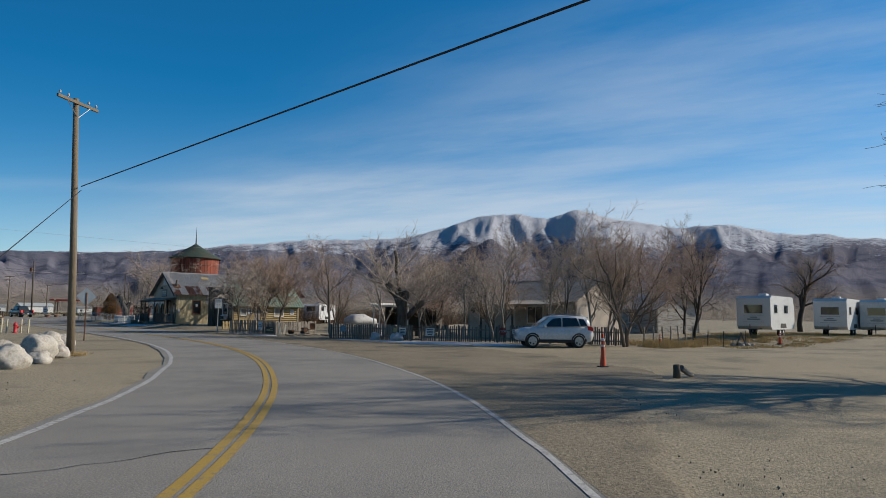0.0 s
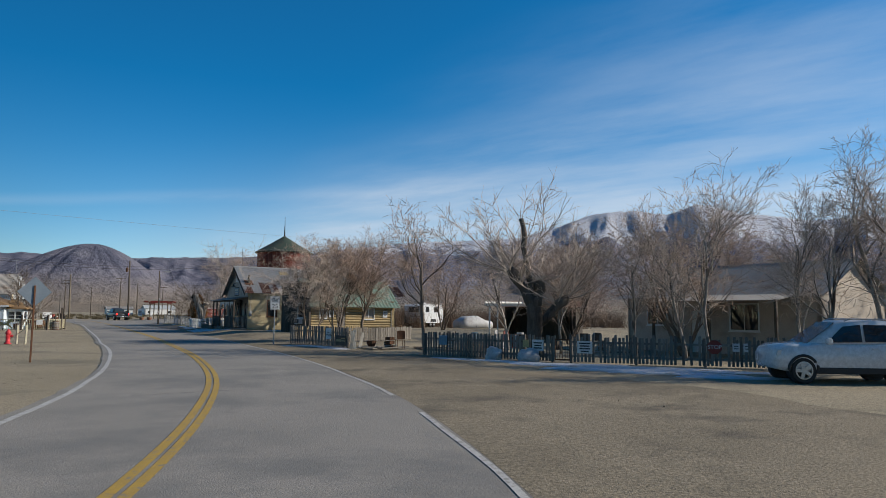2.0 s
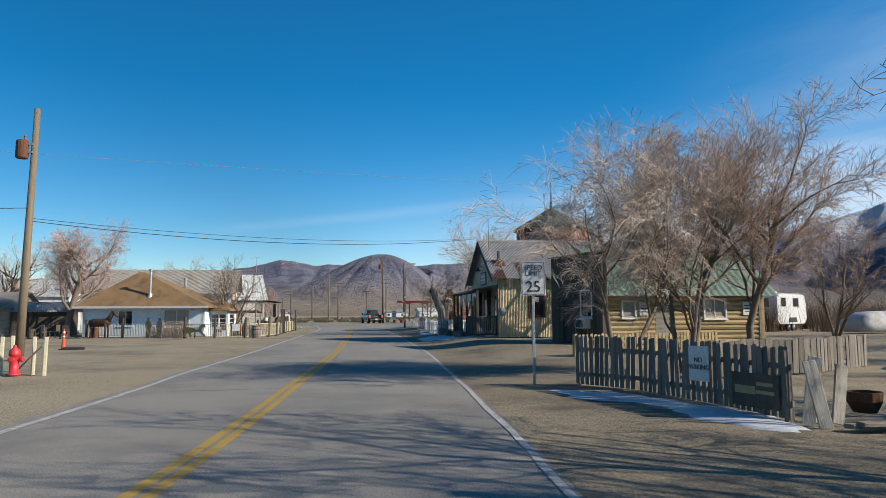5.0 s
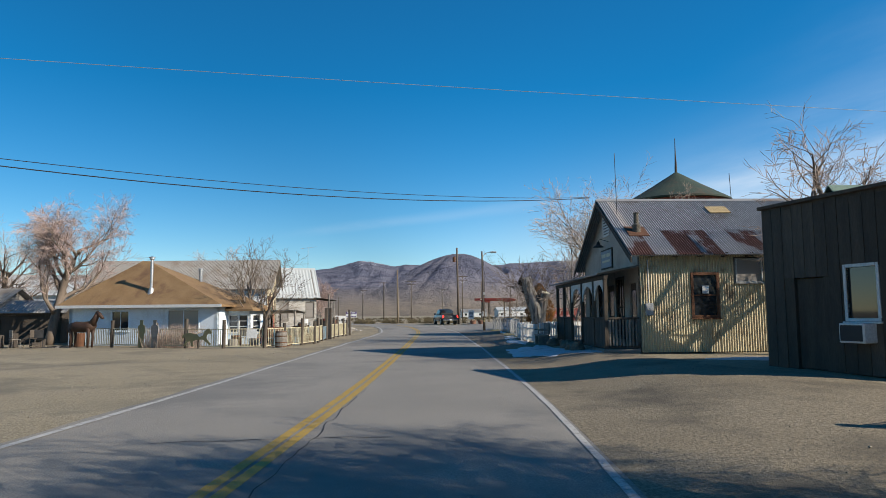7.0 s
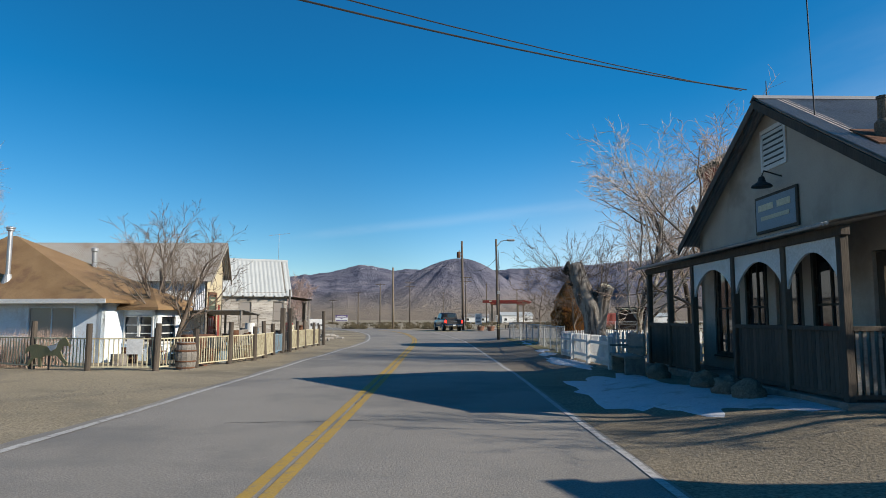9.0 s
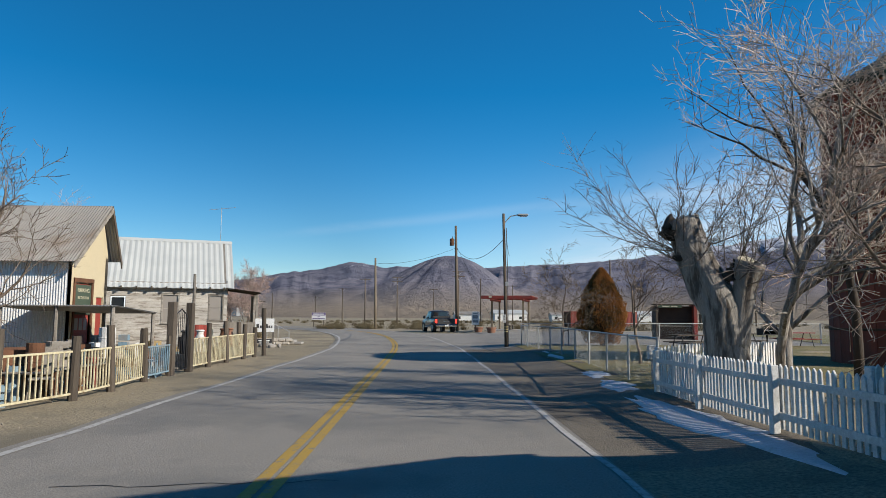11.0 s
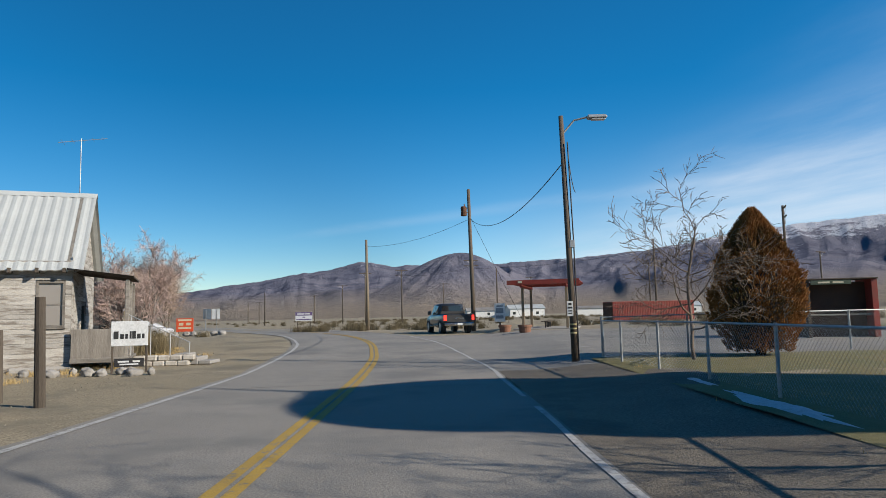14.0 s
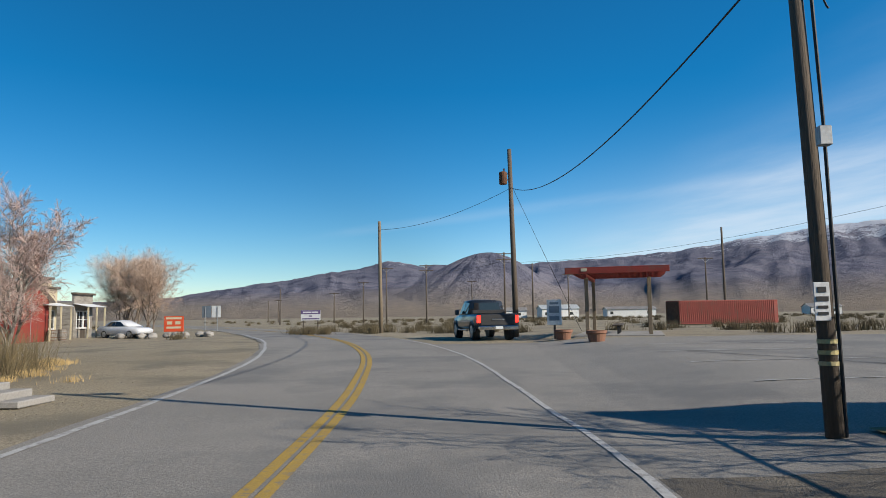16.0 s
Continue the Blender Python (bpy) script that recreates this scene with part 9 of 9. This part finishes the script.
part("number_plate", Mesh().box(-3.07, -0.16, 0.54, -3.05, 0.16, 0.66), SIGN_WHITE, pk, "plain pale number plate")
part("toolbox", Mesh().box(-1.2, -0.8, 1.24, -0.8, 0.8, 1.42, 0.02), BLACK, pk)
panels(pk, [[(-0.79, -0.68, 1.3), (-0.79, 0.68, 1.3), (-0.765, 0.62, 1.78), (-0.765, -0.62, 1.78)]], CAR_GLASS, "rear_window")
panels(pk, [[(1.8, -0.8, 1.18), (1.8, 0.8, 1.18), (0.98, 0.68, 1.84), (0.98, -0.68, 1.84)]], CAR_GLASS, "windscreen")
for s in (-1, 1):
    panels(pk, [[(0.25, s * 0.925, 1.24), (1.35, s * 0.91, 1.22), (0.85, s * 0.8, 1.76), (0.25, s * 0.8, 1.8)], [(-0.62, s * 0.92, 1.26), (0.17, s * 0.926, 1.24), (0.17, s * 0.8, 1.8), (-0.62, s * 0.8, 1.76)]], CAR_GLASS, "side_window")
    part("tail_light", Mesh().box(-2.9, s * 0.9 - 0.08, 0.82, -2.78, s * 0.9 + 0.085, 1.16, 0.02), BRAKE, pk, "lit red brake light")
    part("mirror", Mesh().box(1.1, s * 1.1 - 0.12, 1.2, 1.24, s * 1.1 + 0.1, 1.46, 0.04), CAR_DARK, pk)
    part("running_board", Mesh().box(-0.7, s * 0.98 - 0.06, 0.42, 1.3, s * 0.98 + 0.06, 0.48, 0.01), CHROME, pk)
    for xx in (-1.75, 1.95):
        part("wheel_arch", Mesh().path([(xx + 0.5 * math.cos(math.pi * i / 10), s * 0.97, 0.42 + 0.48 * math.sin(math.pi * i / 10)) for i in range(11)], [0.05] * 11, 6), CAR_DARK, pk)
        part("wheel_well", Mesh().lathe([(0.47, -0.1), (0.47, 0.1)], 20), BLACK, pk, m=pose(xx, s * 0.8, 0.44, 90, 0, 0))
        wheel(pk, xx, s * 0.88, 0.41, 0.27, 6)

# white sedan far off
sd = thing("parked_sedan", -12.6, 160.0, "white sedan parked on a dirt lot", "car", -21)
part("body", loft([(-2.35, sec(0.75, 0.45, 0.75, 0.85, 0.62)), (-2.2, sec(0.86, 0.3, 0.85, 0.95, 0.7)), (-1.0, sec(0.89, 0.26, 0.86, 0.95, 0.74)), (1.0, sec(0.89, 0.26, 0.84, 0.93, 0.74)), (2.0, sec(0.84, 0.3, 0.74, 0.82, 0.62)), (2.35, sec(0.7, 0.38, 0.64, 0.7, 0.5))]), CAR_WHITE, sd, shade=True)
part("cabin", loft([(-1.75, [(0.7, 0.92), (0.68, 0.94), (0.6, 0.96), (0.3, 0.97)]), (-0.9, [(0.76, 0.92), (0.68, 1.2), (0.58, 1.38), (0.3, 1.42)]), (0.1, [(0.77, 0.92), (0.68, 1.2), (0.58, 1.4), (0.3, 1.45)]), (1.15, [(0.72, 0.92), (0.7, 0.93), (0.64, 0.94), (0.3, 0.95)])]), CAR_WHITE, sd, shade=True)
for s in (-1, 1):
    panels(sd, [[(-1.2, s * 0.775, 0.98), (-0.35, s * 0.785, 0.97), (-0.35, s * 0.665, 1.32), (-0.85, s * 0.665, 1.3)], [(-0.28, s * 0.785, 0.97), (0.75, s * 0.76, 0.96), (0.2, s * 0.665, 1.3), (-0.28, s * 0.67, 1.33)]], CAR_GLASS, "side_window")
    for xx in (-1.4, 1.4):
        part("wheel_well", Mesh().lathe([(0.35, -0.1), (0.35, 0.1)], 18), BLACK, sd, m=pose(xx, s * 0.7, 0.33, 90, 0, 0))
        wheel(sd, xx, s * 0.79, 0.31, 0.2)

# ---- poles and cables ----
utility_pole(5.2, 28.9, 10.0, "grey weathered wooden utility pole with a crossarm", 1, 40, 0.15, (0.12, 0.6), POLE_PALE)
utility_pole(3.6, 63.1, 9.1, "wooden utility pole with a transformer and a short bracket", 0, 0, 0.15, (0.08, 0.2), POLE_PALE, True)
lp = utility_pole(19.95, 112.4, 7.1, "wooden street light pole with yellow bands near its foot", 0, 0, 0.1, (-0.12, 0.1), POLE_WOOD)
arm = part("lamp_arm", Mesh().path([(-0.1, 0.1, 6.55), (0.25, 0.05, 6.95), (0.6, 0, 7.02), (0.75, 0, 7.02)], [0.03] * 4, 7), GALV, lp)
part("lamp_head", Mesh().box(0.62, -0.12, 6.96, 1.2, 0.12, 7.08, 0.04), GALV, arm, "grey street lamp head")
part("lens", Mesh().box(0.75, -0.09, 6.935, 1.15, 0.09, 6.962, 0.01), LENS, arm)
for z in (0.78, 0.9, 1.02):
    part("band", Mesh().lathe([(0.104, z), (0.106, z + 0.045)], 14, (-0.015, 0.01, 0)), YELLOW_PAINT, lp, "yellow reflective band")
jb = part("junction_box", Mesh().box(-0.06, -0.22, 3.2, 0.08, -0.11, 3.42, 0.01), GALV, lp)
part("conduit", Mesh().path([(0.1, -0.04, 0), (0.08, -0.04, 3.5), (0.02, -0.02, 6.3)], [0.02] * 3, 6), BLACK, lp)
np2 = part("parking_notice", Mesh().box(-0.2, -0.145, 1.27, -0.03, -0.13, 1.69, 0.004), SIGN_WHITE, lp, "small white notice plate")
bars(np2, SIGN_BLACK, pose(-0.115, -0.146, 1.48), [(0, 0.13, 0.09, 0.06), (0, 0.03, 0.13, 0.05), (0, -0.06, 0.11, 0.03), (0, -0.13, 0.11, 0.03)])
utility_pole(18.3, 140.6, 10.0, "tall wooden utility pole with a small transformer", 0, 0, 0.16, (-0.15, 0), POLE_WOOD, True)
utility_pole(9.6, 152.5, 7.9, "plain tan wooden pole beside the curve", 0, 0, 0.15, (-0.08, 0), POLE_PALE)
for x, y, h, arms, rz in ((42, 176, 9.8, 0, 0), (45, 150, 9.6, 2, 70), (20.4, 196, 9.4, 2, 10), (25.0, 206, 8.6, 0, 0), (-6.6, 246, 8.6, 1, 10), (2.0, 216, 9.2, 1, 10), (8.7, 214, 9.4, 2, 12), (-23, 242, 7.2, 0, 0), (-16, 262, 7.0, 1, 0), (-40, 300, 6.5, 1, 0), (-52, 330, 7, 0, 0),
                       (50, 205, 9, 1, 0), (70, 190, 9, 1, 30), (35, 240, 9, 1, 0), (16, 260, 9, 1, 0), (63, 81, 9.5, 1, 20), (-26, 63.2, 9.4, 1, 90)):
    utility_pole(x, y, h, "wooden utility pole standing on the desert flats", arms, rz, 0.14, (0, 0), POLE_WOOD, insul=False)
utility_pole(7.7, -9.5, 6.2, "wooden utility pole at the roadside", 0, 0, 0.14, (0, 0), POLE_WOOD)
cable((5.25, 29.2, 6.5), (7.7, -9.5, 5.35), 0.0, 0.02, "thick black overhead cable from a utility pole")
cable((5.2, 28.9, 6.3), (-0.4, 13.74, 0.65), 0.0, 0.014, "black guy cable slanting from a utility pole to the ground")
cable((3.62, 63.2, 4.95), (22.0, 77.2, 6.0), 0.55, 0.013)
cable((3.62, 63.2, 5.05), (22.0, 77.4, 6.05), 0.42, 0.009)
cable((-26, 63.2, 9.1), (63, 81, 9.1), 0.55, 0.008, "thin pale overhead wire high across the road").data.materials[0] = GALV
cable((3.62, 63.1, 5.4), (-26, 52, 5.0), 0.6, 0.012)
cable((19.9, 112.5, 5.9), (18.2, 140.6, 8.2), 1.1, 0.016)
cable((18.2, 140.6, 8.2), (9.6, 152.5, 7.6), 0.5, 0.012)
cable((18.2, 140.6, 8.4), (22.6, 146.0, 0.3), 0.05, 0.012, "thin guy wire from a utility pole to the ground")
cable((20.4, 196, 8.4), (45, 150, 8.6), 1.0, 0.012)
cable((20.4, 196, 8.7), (8.7, 214, 8.7), 0.6, 0.012)
cable((19.95, 112.3, 6.1), (20.12, 112.25, 4.9), 0.25, 0.012, "drooping loop of cable on a street light pole", 10)

# ---- pergola shelter, planters, container ----
sh_ = thing("shelter", 23.0, 137.3, "timber picnic shelter with a dark red slatted roof", "shelter", -14)
part("slab", Mesh().box(-1.9, -2.9, -0.12, 1.9, 2.9, 0.05, 0.02), CONCRETE, sh_, "concrete slab")
for x in (-1.35, 1.35):
    for y in (-2.2, 2.2):
        part("post", Mesh().box(x - 0.08, y - 0.08, 0.04, x + 0.08, y + 0.08, 2.55, 0.012), POLE_PALE, sh_)
for x in (-1.4, 1.3):
    part("beam", Mesh().box(x, -2.9, 2.55, x + 0.1, 2.9, 2.75, 0.01), RED_PAINT, sh_)
for k in range(13):
    y = -2.75 + 0.455 * k
    part("rafter", Mesh().prism([(-2.1, 2.82), (-2.15, 2.9), (-2.15, 2.95), (2.15, 2.95), (2.15, 2.9), (1.95, 2.76), (-1.95, 2.76)], y, y + 0.07, "y"), RED_PAINT, sh_)
for k in range(16):
    x = -2.05 + 0.27 * k
    part("slat", Mesh().box(x, -3.0, 2.95, x + 0.12, 3.0, 3.0, 0.006), RED_PAINT, sh_)
part("fascia", Mesh().box(-2.2, -3.02, 2.72, 2.2, -2.96, 3.0, 0.006), RED_PAINT, sh_)
pm = part("medallion", Mesh().box(-1.5, -3.04, 2.82, -1.25, -3.021, 2.95, 0.004), SIGN_CREAM, sh_)
for y in (-1.0, 1.0):
    bb_ = part("bench", Mesh().box(-0.3, y - 0.8, 0.42, 0.15, y + 0.8, 0.47, 0.01), DARK_WOOD, sh_)
    for q in (-0.6, 0.5):
        part("leg", Mesh().box(-0.1, y + q, 0.05, -0.02, y + q + 0.1, 0.42), BLACK, bb_)
for x, y in ((19.9, 134.2), (20.7, 130.8)):
    p = thing("planter", x, y, "round terracotta planter on the asphalt", "planter", group="planters")
    part("pot", Mesh().lathe([(0.3, 0), (0.36, 0.3), (0.4, 0.32), (0.4, 0.42), (0.35, 0.42), (0.33, 0.34)], 18), TERRACOTTA, p)
    part("soil", Mesh().lathe([(0.34, 0.33), (0.34, 0.37)], 16), DARK_WOOD, p)
ib = thing("information_board", 19.75, 136.0, "narrow white information board on a post", "sign", -10)
part("post", Mesh().box(-0.05, 0.03, -0.1, 0.05, 0.1, 1.5), DARK_WOOD, ib)
part("panel", Mesh().box(-0.33, -0.02, 0.6, 0.33, 0.03, 1.75, 0.01), SIGN_WHITE, ib)
bars(ib, SIGN_BACK, pose(0, -0.021, 1.2), [(0, 0.38, 0.4, 0.1), (0, 0.1, 0.46, 0.3), (0, -0.3, 0.46, 0.2)])
sc = thing("shipping_container", 38.0, 166.0, "red ribbed steel shipping container on the flats", "container", 12)
part("frame", Mesh().box(-5, -1.2, 0.05, 5, 1.2, 2.5, 0.02), CONTAINER, sc)
for k in range(48):
    part("rib", Mesh().prism([(-1.245, 0.2), (-1.2, 0.2), (-1.2, 2.4), (-1.245, 2.4)], -4.85 + 0.2 * k, -4.76 + 0.2 * k, "x"), CONTAINER, sc)
part("door", Mesh().box(-5.04, -1.12, 0.15, -5.0, 1.12, 2.42, 0.01), RUST, sc)
sc.scale = (0.93, 1, 0.82)

# ---- far signs and buildings ----
fb = thing("billboard", 0.2, 171.0, "small purple and white roadside billboard on two posts", "sign", 5)
for x in (-0.7, 0.7):
    part("post", Mesh().box(x - 0.05, 0.02, -0.1, x + 0.05, 0.1, 1.2), DARK_WOOD, fb)
part("panel", Mesh().box(-0.95, -0.02, 0.95, 0.95, 0.03, 1.95, 0.01), SIGN_WHITE, fb)
part("upper_band", Mesh().box(-0.94, -0.025, 1.55, 0.94, -0.021, 1.94), PURPLE, fb)
bars(fb, SIGN_WHITE, pose(0, -0.026, 1.74), [(-0.35, 0, 0.8, 0.13), (0.4, 0, 0.6, 0.13)])
bars(fb, PURPLE, pose(0, -0.021, 1.25), [(0, 0.12, 0.3, 0.12), (0, -0.14, 1.7, 0.12)])
rs_ = thing("road_sign", -15.5, 186.0, "pair of grey road sign panels seen from behind", "traffic sign", 0)
for x in (-0.75, 0.75):
    part("post", Mesh().box(x - 0.04, 0, -0.1, x + 0.04, 0.06, 2.9), GALV, rs_)
part("panel", Mesh().box(-1.15, 0.062, 1.6, -0.03, 0.075, 3.0, 0.004), SIGN_BACK, rs_)
part("panel", Mesh().box(0.03, 0.062, 1.6, 1.15, 0.075, 3.0, 0.004), SIGN_WHITE, rs_)
rm = thing("red_sign", -13.2, 170.5, "red advertising board on the ground by the road", "sign", 4)
part("panel", Mesh().box(-0.95, 0, 0.25, 0.95, 0.06, 1.75, 0.01), RED_ORANGE, rm)
bars(rm, SIGN_CREAM, pose(0, -0.001, 1.0), [(0, 0.55, 1.5, 0.2), (-0.4, 0.1, 0.5, 0.3), (0.4, 0.1, 0.5, 0.3), (0, -0.35, 1.4, 0.2)])
for x in (-0.7, 0.7):
    part("leg", Mesh().box(x - 0.04, 0.06, -0.1, x + 0.04, 0.12, 1.6), DARK_WOOD, rm)
for k in range(9):
    boulder(-5.2 - 0.9 * k, 159.0 + 0.5 * math.sin(k * 2), 0.4, 0.5, 80 + k, "dark rock at the edge of the flats", CONCRETE, 0.1, "far rocks")


def false_front_store(x, y, rz, w, h, depth, wmat, label, step=True, name="store"):
    t = thing(name, x, y, label, "building", rz)
    o = [(0.5, 1.5, 0.9, 2.2), (w / 2 - 0.5, w / 2 + 0.5, 0.0, 2.2), (w - 1.5, w - 0.5, 0.9, 2.2)]
    part("wall", wall(w, h, 0.2, o), wmat, t)
    for q in (o[0], o[2]):
        window(t, pose(0, 0, 0), *q, WHITE, PANE, 0.08, (2, 2))
    part("door", Mesh().box(o[1][0] + 0.02, 0.06, 0.02, o[1][1] - 0.02, 0.1, 2.18), DARK_WOOD, t)
    part("cornice", Mesh().box(-0.12, -0.22, h, w + 0.12, 0.25, h + 0.16, 0.02), DARK_WOOD, t)
    if step:
        part("parapet", Mesh().box(w * 0.28, 0, h + 0.16, w * 0.72, 0.2, h + 0.7), wmat, t)
        part("cornice", Mesh().box(w * 0.28 - 0.1, -0.2, h + 0.7, w * 0.72 + 0.1, 0.25, h + 0.85, 0.02), DARK_WOOD, t)
    part("wall", wall(depth, h * 0.8, 0.2), wmat, t, m=face(w, 0.2, 0, 90))
    part("wall", wall(depth, h * 0.8, 0.2), wmat, t, m=face(0, depth + 0.2, 0, -90))
    part("roof", Mesh().box(0, 0.2, h * 0.8, w, depth + 0.2, h * 0.8 + 0.12), TIN_BARN, t)
    part("awning", Mesh().sheet((-0.1, -1.2, 2.6), (1, 0, 0), (0, 1.2, 0.25), w + 0.2, 1.23, 0.12, 0.012, 0.03, 1), WHITE_METAL, t)
    for xx in (0.1, w / 2, w - 0.1):
        part("awning_post", Mesh().box(xx - 0.05, -1.15, 0, xx + 0.05, -1.05, 2.6), CREAM, t)
    return t


false_front_store(-15.5, 152.5, 100, 3.9, 3.9, 5, CREAM, "cream false-fronted store with dark cornices and an awning")
false_front_store(-16.4, 159.0, 95, 3.2, 3.6, 5, GREY_WOOD, "grey false-fronted shop with a small awning", False)
at = board_sign(-15.0, 147.6, 3.2, 8, 1.3, 0.45, "dark store sign with white letters", base=GREEN_SIGN, text="ATM ICE", size=0.26, ink=SIGN_WHITE)
part("bracket", Mesh().box(-0.9, 0.0, -0.03, -0.7, 0.02, 0.03), BLACK, at)
plain_building("store", -20.4, 147.8, 6, 6, 5, 3.0, 4.4, RED_PAINT, TIN_BARN, "dark red wooden store with a tin roof", [(0.8, 1.6, 0.9, 2), (2.5, 3.5, 0, 2.1), (4.4, 5.2, 0.9, 2)])
fl = thing("feather_flag", -14.4, 150.6, "tall red feather flag on a thin pole", "flag", 0)
part("pole", Mesh().path([(0, 0, 0), (0, 0, 4.8), (0.1, 0, 5.8), (0.3, 0, 6.2)], [0.02] * 4, 6), GALV, fl)
part("cloth", Mesh().prism([(0.02, 3.9), (0.4, 4.4), (0.45, 5.6), (0.3, 6.2), (0.05, 5.6)], -0.005, 0.005, "y"), RED_ORANGE, fl)
for x, y in ((-14.5, 153.2), (-14.3, 154.1)):
    b2 = copy_thing(brl, pose(x, y, 0))
for k, (x, y, L, D, H, R, rz) in enumerate(((24, 330, 10, 6, 2.6, 3.6, 5), (38, 322, 12, 7, 3.0, 4.2, 8), (60, 330, 16, 6, 2.6, 3.4, 2), (95, 340, 14, 7, 3, 4.2, 0), (125, 330, 10, 6, 2.6, 3.6, 0))):
    plain_building("far_house", x, y, rz, L, D, H, R, WHITE, TIN_CLEAN if k % 2 else TIN_BARN, "small white house far out on the flats", [(1, 2, 0.9, 1.8), (L - 3, L - 2, 0.9, 1.8)], "house")
water = Mesh().box(5, 260, 0.02, 22, 268, 0.05)
solid("water", water, glass_mat("water", (0.02, 0.04, 0.06), 0.05), "thin strip of dark blue water beyond the road", "water", "structure")
